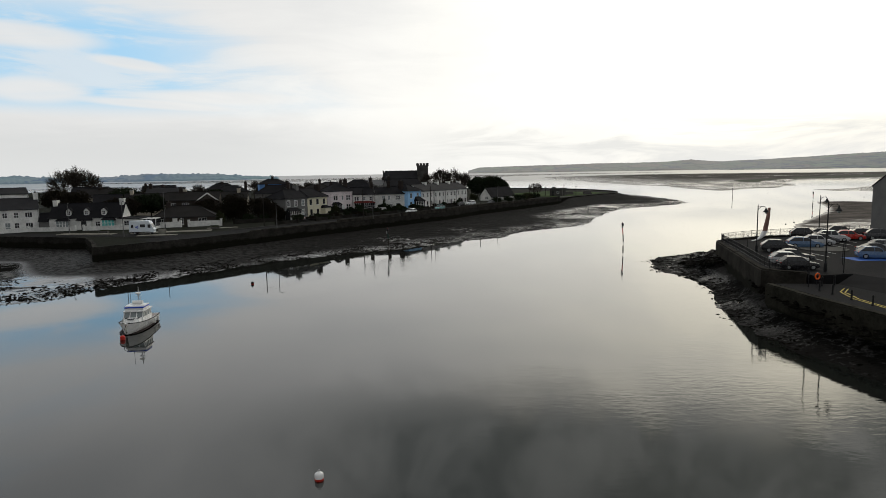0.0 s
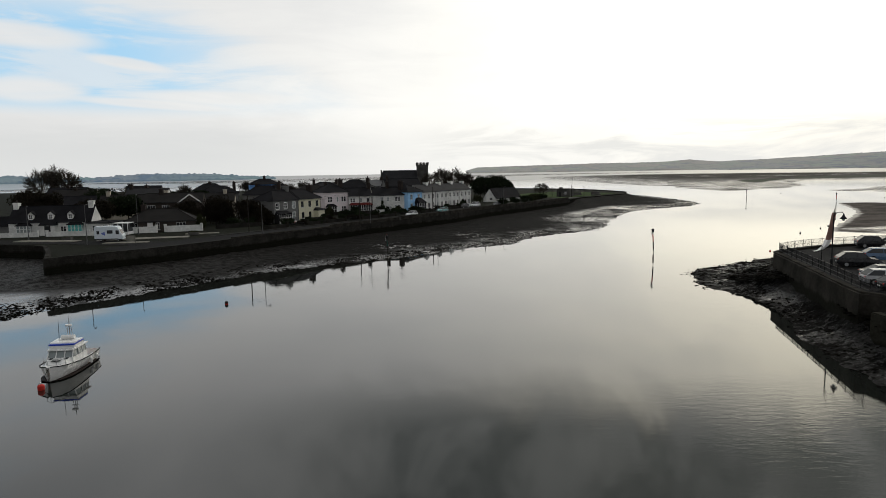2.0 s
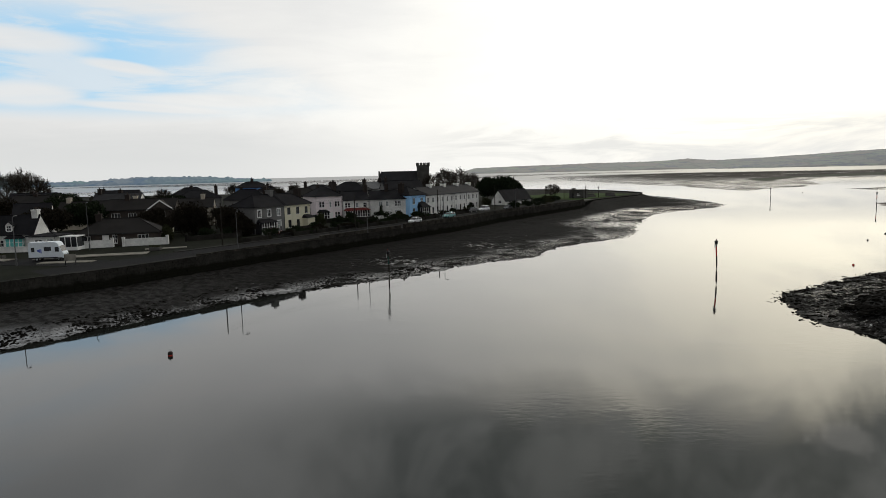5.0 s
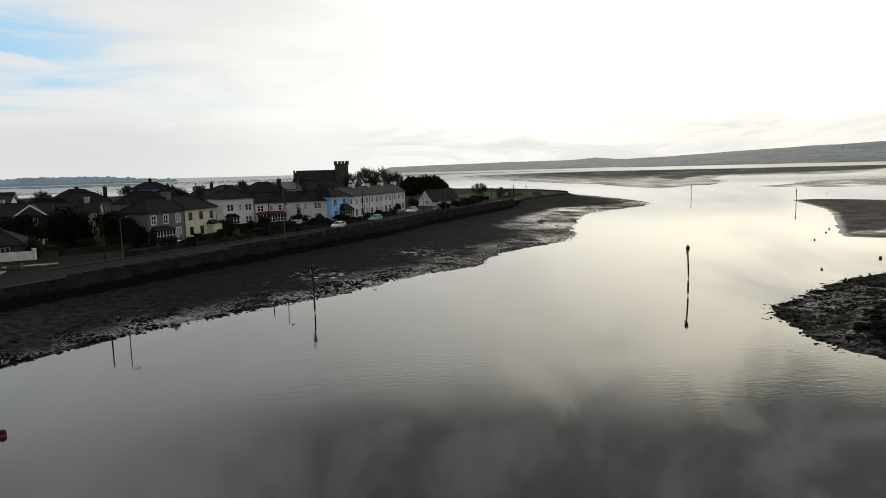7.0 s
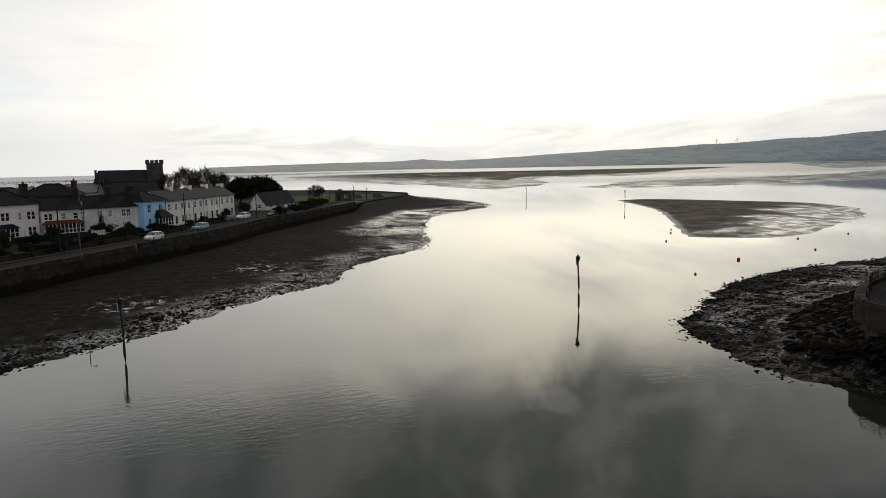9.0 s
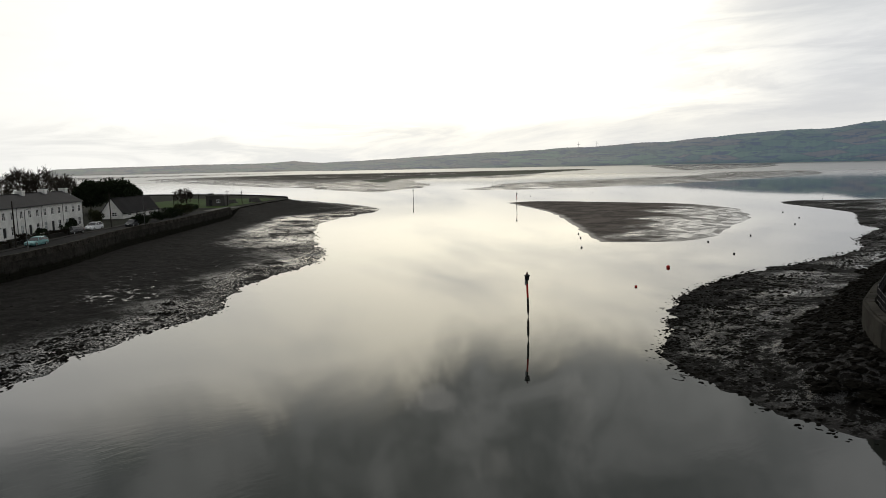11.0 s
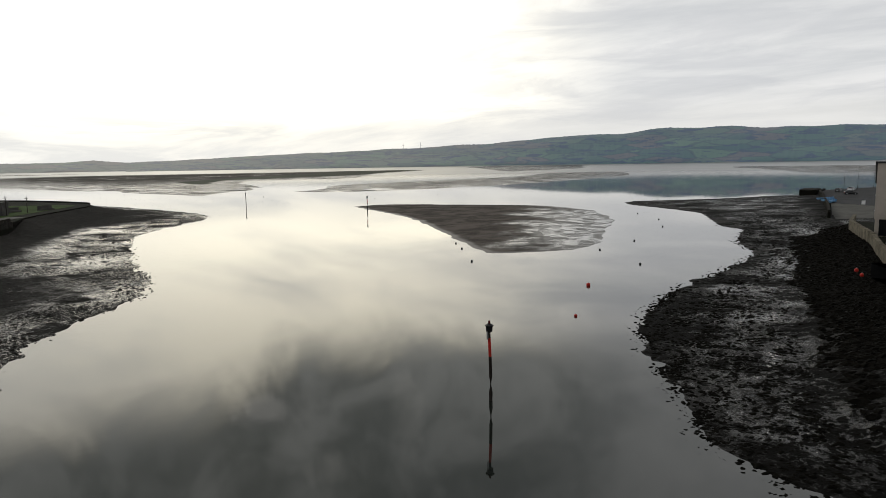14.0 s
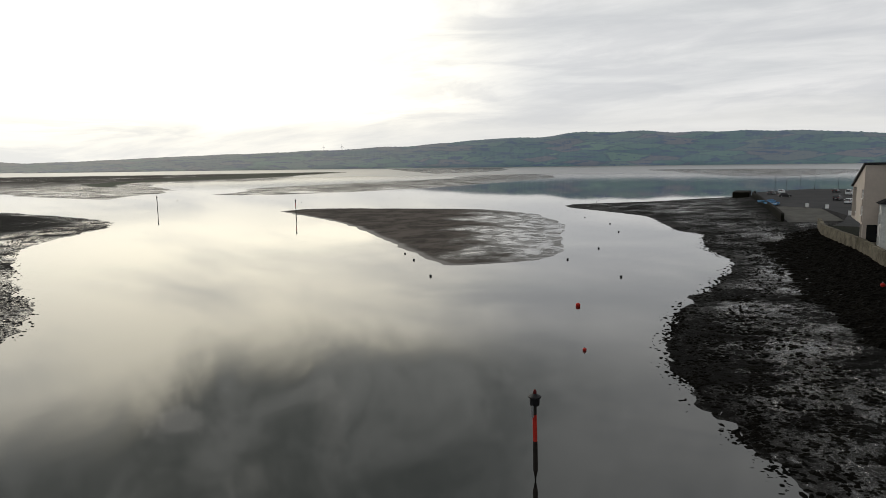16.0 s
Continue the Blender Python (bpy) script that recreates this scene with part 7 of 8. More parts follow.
def build_headland():
    h = empty("pump_house", pose(52.4, 285.0, LAND_Z, 0, 0, -35), "small flat-roofed stone hut at the edge of the green", "hut")
    bm = bmesh.new()
    wall_cells(bm, 6.0, -0.2, 3.2, [(1.0, 0.0, 1.0, 2.0), (3.4, 1.2, 1.2, 0.9)], lambda u, d, z: (u, d, z))
    box(bm, 0, 0.28, 0.28, 4.2, -0.2, 3.2), box(bm, 5.72, 6, 0.28, 4.2, -0.2, 3.2), box(bm, 0, 6, 4.2, 4.5, -0.2, 3.2)
    part("wall", bm, CHURCH, h)
    part("roof", boxes((-0.2, 6.2, -0.2, 4.7, 3.2, 3.45)), CONCRETE, h)
    part("roof_box", boxes((0.6, 1.8, 1.0, 2.4, 3.45, 4.0)), CHURCH, h)
    door_at(h, lambda u, d, z: (u, d, z), 1.0, 0.0, 1.0, 2.0, DARKWOOD)
    window_at(h, lambda u, d, z: (u, d, z), 3.4, 1.2, 1.2, 0.9)
    for x, y, hh in ((57.8, 280.0, 5.0), (65, 288, 4.4), (51, 288, 4.2), (44.2, 292, 5.0)):
        s = empty("utility_pole", pose(x, y, LAND_Z), "dark timber utility pole near the green", "pole")
        bm = bmesh.new()
        tube(bm, [(0, 0, 0), (0, 0, hh)], [0.12, 0.09], 8)
        part("post", bm, TIMBER, s)
        part("crossbar", boxes((-0.5, 0.5, -0.05, 0.05, hh - 0.5, hh - 0.4)), TIMBER, s)
    for x, y in ((63.6, 295), (72.6, 297)):
        s = empty("picnic_shelter", pose(x, y, LAND_Z + 0.03, 0, 0, 20), "low dark stone bench wall on the green", "bench")
        part("seat", boxes((-2.2, 2.2, -0.5, 0.5, 0.0, 0.5)), CHURCH, s)
        part("back", boxes((-2.2, 2.2, 0.5, 0.8, 0.0, 1.3)), CHURCH, s)
    ob = part("ramp", boxes((0, 4.5, 0, 18, -0.06, 0.02)), CONCRETE)
    ob.matrix_world = pose(45, 261, LAND_Z + 0.03, 0, 0, -38)
    tagged(ob, "pale concrete path at the end of the road", kind="structure")


build_quay_furniture()
def garden_piers():
    """Gate piers and a low dark wall along the footpath before the row."""
    line = [p for p in offset(curve(WEST_WALL, 2.0), 11.1) if 140 < p[1] < 214]
    for i, ((x0, y0), (x1, y1)) in enumerate(zip(line[::3], line[3::3])):
        ang, ln = math.atan2(y1 - y0, x1 - x0), math.hypot(x1 - x0, y1 - y0)
        g = empty("garden_wall", Matrix.Translation((x0, y0, LAND_Z)) @ Matrix.Rotation(ang, 4, "Z"), "low dark stone garden wall with a capped pier", "garden wall", "garden walls along the footpath")
        if i % 3 != 1:
            part("panel", boxes((0.3, ln - 0.3, -0.12, 0.12, -0.1, 0.75), (0.25, ln - 0.25, -0.16, 0.16, 0.75, 0.83)), STONE, g)
        else:
            bm = boxes(*[(0.4 + 0.22 * j, 0.44 + 0.22 * j, -0.02, 0.02, 0.1, 0.9 + 0.12 * math.sin(j * 0.5)) for j in range(int((ln - 0.8) / 0.22))], (0.35, ln - 0.35, -0.03, 0.03, 0.2, 0.25), (0.35, ln - 0.35, -0.03, 0.03, 0.78, 0.83))
            part("gate", bm, IRON, g)
        part("pier", boxes((-0.25, 0.25, -0.25, 0.25, -0.1, 1.2), (-0.31, 0.31, -0.31, 0.31, 1.2, 1.3)), STONE_LOW, g)


def overhead_wires():
    """Thin service wires sagging between the poles along the row."""
    line = offset(curve(WEST_WALL, 2.0), 10.2)
    pts = [p for p in line if 135 < p[1] < 232]
    for h in (6.2, 6.8):
        s = empty("overhead_wire", pose(0, 0, LAND_Z), "thin black overhead wire along the quay road", "wire")
        bm = bmesh.new()
        n = len(pts)
        tube(bm, [(x, y, h - 0.5 * (1 - (2 * ((i % 16) / 16) - 1) ** 2)) for i, (x, y) in enumerate(pts)], 0.009, 4)
        part("cable", bm, RUBBER, s)
    for x, y in pts[::16]:
        s = empty("utility_pole", pose(x, y, LAND_Z), "dark timber utility pole beside the quay road", "pole")
        bm = bmesh.new()
        tube(bm, [(0, 0, -0.1), (0, 0, 7.3)], [0.12, 0.09], 8)
        part("post", bm, TIMBER, s)


garden_piers()
overhead_wires()
plots["on"] = True
build_west_furniture()
plots["on"] = False
build_headland()


# ---- apartments and yard on the east side ----
def build_east_buildings():
    b = empty("apartment_building", pose(117.7, 103.8, 3.1, 0, 0, 96) @ Matrix.Diagonal((1.06, 1.05, 1.0, 1)), "tall beige rendered apartment block with a sloping roof and chimney", "apartment block")
    # local x runs along the channel side, local y to the west; the roof falls away to the back
    def slant(y):
        return 11.3 + 3.4 * y / 14.0

    bm = bmesh.new()
    box(bm, -7.0, 0.0, -0.3, 0.0, 3.3, 11.3), box(bm, -7.0, 0.0, -14.0, -13.7, 3.3, slant(-14.0)), box(bm, -7.0, 0, -14, 0, 3.1, 3.3)
    holes = [(1.6, 4.3, 0.9, 1.3), (1.6, 6.6, 0.9, 1.3), (8.0, 4.3, 0.9, 1.3)]
    for x0, back in ((0.0, -1), (-7.0, 1)):
        wall_cells(bm, 14.0, 3.3, slant(-14.0), holes if back < 0 else [], lambda u, d, z: (x0 + back * d, -u, z), 0.3, 0.3)
        v = [bm.verts.new((x0 + back * d, y, z)) for d in (0.0, 0.3) for y, z in ((-0.3, slant(-14.0)), (-13.7, slant(-14.0)), (-0.3, slant(-0.3)))]
        for q in ((0, 1, 2), (5, 4, 3), (0, 3, 4, 1), (1, 4, 5, 2), (2, 5, 3, 0)):
            bm.faces.new([v[i] for i in q])
    for x in (-6.9, -3.7, -0.55):
        part("column", boxes((x, x + 0.45, -0.6, -0.1, -0.2, 3.1)), BEIGE, b)
    part("wall", bm, BEIGE, b)
    part("back_wall", boxes((-6.5, -0.3, -5.0, -4.7, -0.2, 3.1)), BEIGE, b)
    for u, z, w, h in holes:
        window_at(b, lambda a, d, zz: (-d, -a, zz), u, z, w, h)
    bm = bmesh.new()
    v = [bm.verts.new((x, y, slant(y) + t)) for t in (0.03, 0.25) for x, y in ((-7.25, 0.25), (0.25, 0.25), (0.25, -14.25), (-7.25, -14.25))]
    for q in ((3, 2, 1, 0), (4, 5, 6, 7), (0, 1, 5, 4), (1, 2, 6, 5), (2, 3, 7, 6), (3, 0, 4, 7)):
        bm.faces.new([v[i] for i in q])
    part("roof", bm, DARKWOOD, b)
    bm = boxes((-4.9, -2.6, -3.0, -1.6, 10.6, 13.1), (-5.0, -2.5, -3.1, -1.5, 13.1, 13.3))
    ch = part("chimney", bm, BEIGE, b)
    for i in range(4):
        bm = bmesh.new()
        lathe(bm, ((0.16, 0), (0.13, 0.4), (0.17, 0.5)), 8, (-4.55 + i * 0.52, -2.3, 13.3))
        part("chimney_pot", bm, DARKWOOD, ch)
    # glazed ground floor set back behind the columns
    part("shopfront", boxes((-6.4, -0.6, -4.7, -4.6, 0.2, 2.8)), GLASS, b, "dark glazed ground floor")
    # balcony block beside it
    c = empty("apartment_building", pose(113.2, 101.7, 3.1, 0, 0, 184), "white apartment block with recessed balconies", "apartment block")
    bm = bmesh.new()
    holes = [(1.2, 0.3, 2.6, 2.2), (1.2, 3.2, 2.6, 2.2), (6.5, 3.2, 2.6, 2.2), (6.5, 0.3, 2.6, 2.2), (11.5, 3.2, 2.6, 2.2)]
    wall_cells(bm, 15.0, -0.2, 6.2, holes, lambda u, d, z: (-d, u, z), 0.3)
    wall_cells(bm, 4.0, -0.2, 6.2, [(1.4, 3.4, 1.2, 1.3), (1.4, 0.6, 1.2, 1.3)], lambda u, d, z: (-u, d, z), 0.3, 0.3)
    box(bm, -4.0, -3.7, 0.0, 15, -0.2, 6.2), box(bm, -3.7, -0.3, 14.7, 15, -0.2, 6.2)
    part("wall", bm, WHITE, c)
    for u, z, w, h in holes:
        window_at(c, lambda a, d, zz: (-d, a, zz), u, z, w, h, TRIM, GLASS, (2, 0))
        bm = bmesh.new()
        for i in range(9):
            box(bm, 0.62, 0.66, u + i * w / 8 - 0.02, u + i * w / 8 + 0.02, z, z + 1.0)
        box(bm, 0.60, 0.68, u - 0.1, u + w + 0.1, z + 1.0, z + 1.06)
        box(bm, 0.003, 0.7, u - 0.1, u + w + 0.1, z - 0.12, z)
        part("balcony_rail", bm, IRON, c)
    bm = bmesh.new()
    v = [bm.verts.new(p) for p in ((0.5, -0.4, 6.21), (-4.2, -0.4, 6.21), (-4.2, 15.4, 6.21), (0.5, 15.4, 6.21), (-1.4, 2, 7.6), (-2.4, 2, 7.6), (-2.4, 13, 7.6), (-1.4, 13, 7.6))]
    for f in ((3, 2, 1, 0), (0, 1, 5, 4), (1, 2, 6, 5), (2, 3, 7, 6), (3, 0, 4, 7), (4, 5, 6, 7)):
        bm.faces.new([v[i] for i in f])
    part("roof", bm, SLATE, c)
    # pale block behind the car park
    d = empty("warehouse", pose(71.0, 94.4, QUAY_Z, 0, 0, -90), "large pale grey rendered gable-ended building by the car park", "building")
    house_w, depth = 14.0, 22.0
    bm = bmesh.new()
    box(bm, 0, house_w, 0, 0.3, -0.3, 8.0), box(bm, 0, 0.3, 0.3, depth, -0.3, 8.0), box(bm, house_w - 0.3, house_w, 0.3, depth, -0.3, 8.0), box(bm, 0.3, house_w - 0.3, depth - 0.3, depth, -0.3, 8.0)
    v = [bm.verts.new((x, y, z)) for y in (0, 0.3) for x, z in ((0, 8.0), (house_w, 8.0), (house_w / 2, 12.0))]
    for q in ((0, 1, 2), (5, 4, 3), (0, 3, 4, 1), (1, 4, 5, 2), (2, 5, 3, 0)):
        bm.faces.new([v[i] for i in q])
    return d, bm


def build_yard():
    for x, y in ((289.5, 133.2), (305.6, 130.9), (318, 127), (331, 122.5), (322, 113.6)):
        street_lamp(x, y, 2.7, 90, 7.5, "slim lamp post at the far edge of the yard")
    for x, y in ((210.6, 116.8), (206.9, 112.0), (184.4, 106.4)):
        s = empty("gate_pier", pose(x, y, 2.7), "white painted gate pier beside the slip", "gate pier", "white piers beside the slip")
        part("pier", boxes((-0.4, 0.4, -0.4, 0.4, 0, 1.1)), TRIM, s)
        part("cap", boxes((-0.46, 0.46, -0.46, 0.46, 1.1, 1.25)), DARKWOOD, s)
    for i, (x, y) in enumerate(((233, 127.4), (226, 126.0), (219, 124.4))):
        open_boat(x, y, 2.75, 60 + 12 * i, car_paint("sea_blue", (0.16, 0.34, 0.55)), "blue open boat laid up behind the pier wall", 6.5)
    s = empty("pier_head", pose(300, 146, 0, 0, 0, 5), "dark block of concrete at the end of the pier", "pier head")
    part("block", boxes((-12, 4, -3, 3, -0.5, 3.2), bevel=0.2), STONE, s)
    # fenders of red plastic on the bank below the garden wall
    for x, y, z in ((86.4, 101.6, 3.0), (85.8, 101.0, 2.6)):
        s = empty("fender_buoy", pose(x, y, z) @ Matrix.Scale(0.6, 4), "faded red plastic buoy lying on the bank", "buoy")
        bm = bmesh.new()
        lathe(bm, ((0.05, -0.35), (0.32, -0.2), (0.36, 0.05), (0.25, 0.3), (0.08, 0.38)), 12)
        part("float", bm, RED, s)
        bm = bmesh.new()
        lathe(bm, ((0.06, 0.38), (0.07, 0.48), (0.03, 0.5)), 8)
        part("eye", bm, STEEL, s)


shed, shed_mesh = build_east_buildings()
part("wall", shed_mesh, GREY, shed)
shed_roof = bmesh.new()
roof_gable(shed_roof, 22.0, 14.0, 8.0, 12.0, 0.2, 0.1)
shed_roof.transform(Matrix.Rotation(radians(90), 4, "Z") @ Matrix.Translation((0, -14.0, 0)))
part("roof", shed_roof, SLATE, shed)
build_yard()


# ---- trees, hedges and shrubs ----
def leaves(bm, centre, radii, n, size, rng, squash=0.0):
    """Small leaf sprays in lumps round a centre."""
    lumps = []
    while len(lumps) < max(8, n // 110):
        v = Vector((rng.uniform(-1, 1), rng.uniform(-1, 1), rng.uniform(-1, 1)))
        if 0.25 < v.length < 1:
            lumps.append((Vector(centre) + Vector((v.x * radii[0], v.y * radii[1], v.z * radii[2])) * 0.66, rng.uniform(0.26, 0.46)))
    for _ in range(n):
        c, s = rng.choice(lumps)
        d = Vector((rng.gauss(0, 1), rng.gauss(0, 1), rng.gauss(0, 1)))
        d.normalize()
        p = c + Vector((d.x * radii[0], d.y * radii[1], d.z * radii[2])) * s * rng.random() ** 0.35
        if p.z < squash:
            continue
        q = Euler((rng.uniform(0, 3.1), rng.uniform(0, 3.1), rng.uniform(0, 3.1))).to_matrix()
        a = size * rng.uniform(0.6, 1.4)
        bm.faces.new([bm.verts.new(p + q @ Vector(v)) for v in ((-a, 0, 0), (0, -a * 0.5, a * 0.2), (a, 0, 0), (0, a * 0.5, a * 0.2))])


def bare_tree(x, y, height, label, seed, depth=6, z=PLOT_Z):
    """A winter tree: limbs fan out of a short trunk into a rounded dome of fine twigs."""
    rng = random.Random(seed)
    t = empty("tree", pose(x, y, z), label, "tree")
    trunk, limbs, twigs = bmesh.new(), bmesh.new(), bmesh.new()
    tube(trunk, [(0, 0, -0.2), (0.1, 0, height * 0.14), (0.05, 0.1, height * 0.28)], [height * 0.032, height * 0.024, height * 0.019], 8)
    part("trunk", trunk, BARK, t)
    mid, wide, tall = Vector((0, 0, height * 0.58)), height * 0.40, height * 0.42

    def way():
        v = Vector((rng.gauss(0, 1), rng.gauss(0, 1), rng.gauss(0.35, 0.8)))
        return v.normalized()

    for _ in range(11):
        d = way()
        tip = mid + Vector((d.x * wide, d.y * wide, d.z * tall)) * rng.uniform(0.45, 0.75)
        root = Vector((0.04, 0.05, height * rng.uniform(0.2, 0.36)))
        bend = root.lerp(tip, 0.5) + Vector((0, 0, height * 0.05))
        tube(limbs, [root, bend, tip], [height * 0.011, height * 0.008, height * 0.004], 5, False)
        for _ in range(13 if depth > 5 else 8):
            e = (d + way() * 0.85).normalized()
            end = mid + Vector((e.x * wide, e.y * wide, e.z * tall)) * rng.uniform(0.70, 1.0)
            start = root.lerp(tip, rng.uniform(0.45, 1.0))
            knee = start.lerp(end, 0.55) + way() * height * 0.025
            tube(limbs, [start, knee, end], [height * 0.004, 0.045, 0.034], 3, False)
            for _ in range(12 if depth > 5 else 8):
                p = start.lerp(end, rng.uniform(0.35, 1.0))
                q = p + (e + way() * 0.9).normalized() * height * rng.uniform(0.04, 0.11)
                tube(twigs, [p, p.lerp(q, 0.5) + way() * 0.05, q], [0.050, 0.042, 0.030], 3, False)
    part("limbs", limbs, BARK, t)
    part("crown", twigs, BARK, t)
    return t


def leafy(x, y, height, rx, ry, label, seed, mat=None, n=2600, trunk=True, name="tree", z=PLOT_Z, size=0.28):
    rng = random.Random(seed)
    t = empty(name, pose(x, y, z), label, name)
    bm = bmesh.new()
    if trunk:
        tube(bm, [(0, 0, -0.2), (0.1, 0.05, height * 0.3), (0, 0, height * 0.75)], [height * 0.03, height * 0.022, height * 0.008], 8)
        for i in range(6):
            a = 2.4 * i
            tube(bm, [(0.05, 0.02, height * 0.3), (math.cos(a) * rx * 0.5, math.sin(a) * ry * 0.5, height * (0.5 + 0.05 * i))], [height * 0.012, height * 0.004], 5)
    else:
        for i in range(5):
            a = 1.3 * i
            tube(bm, [(math.cos(a) * 0.1, math.sin(a) * 0.1, -0.1), (math.cos(a) * rx * 0.5, math.sin(a) * ry * 0.5, height * 0.7)], [0.05, 0.02], 5)
    part("trunk" if trunk else "stems", bm, BARK, t)
    bm = bmesh.new()
    low = height * 0.18 if trunk else 0.0
    leaves(bm, (0, 0, (height + low) / 2), (rx, ry, (height - low) * 0.55), n, size, rng, low * 0.6)
    part("crown" if trunk else "foliage", bm, mat or LEAF, t)


def build_trees():
    plots["on"] = False
    for x, y, h, s in ((-2, 290, 11.5, 1), (3, 287, 13.0, 2), (8, 284, 13.0, 3), (12.5, 280, 11.5, 4)):
        bare_tree(x, y, h, "tall bare winter tree behind the terrace", s, z=LAND_Z)
    for x, y, h, s in ((-152, 258, 15.0, 5), (-146, 256, 16.0, 6), (-140, 254, 14.5, 7)):
        bare_tree(x, y, h, "large bare winter tree among the houses", s, z=LAND_Z)
    for x, y, h, rx, ry, s in ((19, 279, 9.5, 5, 6, 21), (25, 277, 10.0, 6, 6, 22), (29.5, 281, 8.0, 4, 5, 23)):
        leafy(x, y, h, rx, ry, "dense dark evergreen tree behind the houses", s, n=8000, size=0.36, z=LAND_Z)
    plots["on"] = True
    for x, y, h, s in ((-44, 300, 9.5, 8), (-88, 305, 9.5, 9), (-72, 308, 9.0, 10), (-62, 312, 9.5, 11), (-100, 262, 9, 15), (-112, 240, 9, 16), (-150, 210, 8, 14), (-80, 250, 8.5, 17), (-56, 250, 9.0, 18)):
        bare_tree(x, y, h, "bare winter tree behind the rooftops", s)
    for x, y, s in ((49.2, 305, 12), (52, 309, 13)):
        bare_tree(x, y, 6.5, "small bare tree beside the green", s, 5)
    for x, y, h, rx, ry, s in ((-57, 174, 7.2, 5.5, 4, 31), (-64, 171, 6.2, 4.5, 3.5, 48), (-51, 180, 6.5, 6, 5, 32), (-61, 184, 5.0, 4, 3, 33), (-47, 190, 7.0, 5, 5, 40), (-45, 205, 6.5, 5, 5, 41), (-66, 168, 3.2, 4, 2.5, 42), (-46.5, 165.5, 6.0, 3.4, 3.0, 46), (-43.6, 163.6, 4.2, 2.6, 2.2, 47)):
        leafy(x, y, h, rx, ry, "dark tangled winter thicket in a garden", s, THICKET, 6500, False, "thicket", size=0.26)
    for x, y, h, rx, ry, s in ((-90, 176, 7.0, 6, 5, 34), (-86, 186, 8.0, 6, 5, 35), (-106, 212, 9.0, 8, 6, 37), (-120, 206, 8.5, 7, 6, 38), (-76, 214, 8.0, 7, 5, 39), (-98, 232, 8.5, 7, 6, 43), (-134, 222, 8.5, 7, 6, 44), (-124, 240, 9, 7, 6, 45)):
        leafy(x, y, h, rx, ry, "dark bushy garden tree in winter", s, LEAF if s % 2 else THICKET, 5000, True, size=0.34)
    # clipped hedges before the row
    plots["on"] = False
    edge = offset(curve(WEST_WALL, 2.0), 12.4)
    along = [p for p in edge if 150 < p[1] < 214][::2]
    for i, (x, y) in enumerate(along):
        if i % 5 != 3:
            leafy(x, y, 1.2 + 0.25 * (i % 3), 2.1, 1.5, "dark evergreen hedge beside the footpath", 100 + i, LEAF if i % 2 else THICKET, 1500, False, "hedge", z=LAND_Z, size=0.16)
    for i, (x, y) in enumerate(offset(curve(WEST_WALL, 2.0), 15.5)[::3]):
        if 150 < y < 192:
            leafy(x, y, 1.6 + 0.5 * (i % 2), 1.9, 1.7, "dark evergreen shrub in a front garden", 130 + i, LEAF, 1300, False, "shrub", z=LAND_Z, size=0.18)
    plots["on"] = True
    for x, y, h, rx, ry, s in ((-30.5, 184.5, 3.4, 1.6, 1.6, 51), (-24.5, 198.5, 2.6, 2.0, 1.6, 52), (-17.0, 205.5, 2.4, 3.0, 1.2, 53), (-12.0, 204.0, 2.2, 1.6, 1.2, 54), (-33, 196, 2.6, 2.4, 1.8, 55), (9.5, 231.0, 3.0, 1.6, 1.4, 56), (15.5, 240, 4.6, 2.0, 2.0, 57), (-50, 159.5, 2.6, 2.0, 1.6, 58), (-46.5, 163, 2.4, 1.8, 1.6, 59), (-56, 157.5, 3.6, 2.0, 2.0, 60), (24, 236, 2.8, 3, 2, 61), (30, 245, 2.8, 3.4, 2.4, 62), (35, 254, 3.0, 3.4, 2.6, 68), (40, 262, 3.0, 3.4, 2.6, 69), (41, 272, 3.0, 3.2, 2.4, 63), (46, 280, 2.6, 3.0, 2.4, 64), (3.5, 222.5, 1.8, 1.6, 1.2, 65), (-42.8, 173, 4.5, 2.0, 2.0, 66), (-27, 191, 2.2, 2.0, 1.6, 67)):
        leafy(x, y, h, rx, ry, "dark evergreen shrub in a front garden", s, LEAF if s % 3 else LEAF_OLIVE, 1500, False, "shrub", size=0.18)
    # climbing plant on the white house
    leafy(-17.2, 208.6, 4.6, 0.9, 0.5, "dark climbing shrub against the white house", 71, LEAF, 500, False, "shrub", size=0.13)
    # pale plume grass
    g = empty("pampas_grass", pose(-57.5, 163, PLOT_Z), "clump of pale pampas grass in a garden", "plant")
    rng = random.Random(5)
    bm, pl = bmesh.new(), bmesh.new()
    for i in range(60):
        a, l = rng.uniform(0, 6.3), rng.uniform(1.2, 2.0)
        tube(bm, [(0, 0, 0), (math.cos(a) * 0.5, math.sin(a) * 0.5, l * 0.7), (math.cos(a) * 1.1, math.sin(a) * 1.1, l * 0.6)], [0.03, 0.02, 0.005], 3, False)
    part("foliage", bm, LEAF_OLIVE, g)
    for i in range(12):
        a, l = rng.uniform(0, 6.3), rng.uniform(1.9, 2.6)
        tube(pl, [(math.cos(a) * 0.3, math.sin(a) * 0.3, l - 0.7), (math.cos(a) * 0.45, math.sin(a) * 0.45, l - 0.3), (math.cos(a) * 0.6, math.sin(a) * 0.6, l)], [0.03, 0.12, 0.02], 6)
    part("plume", pl, CREAM, g)


plots["on"] = True
build_trees()
plots["on"] = False


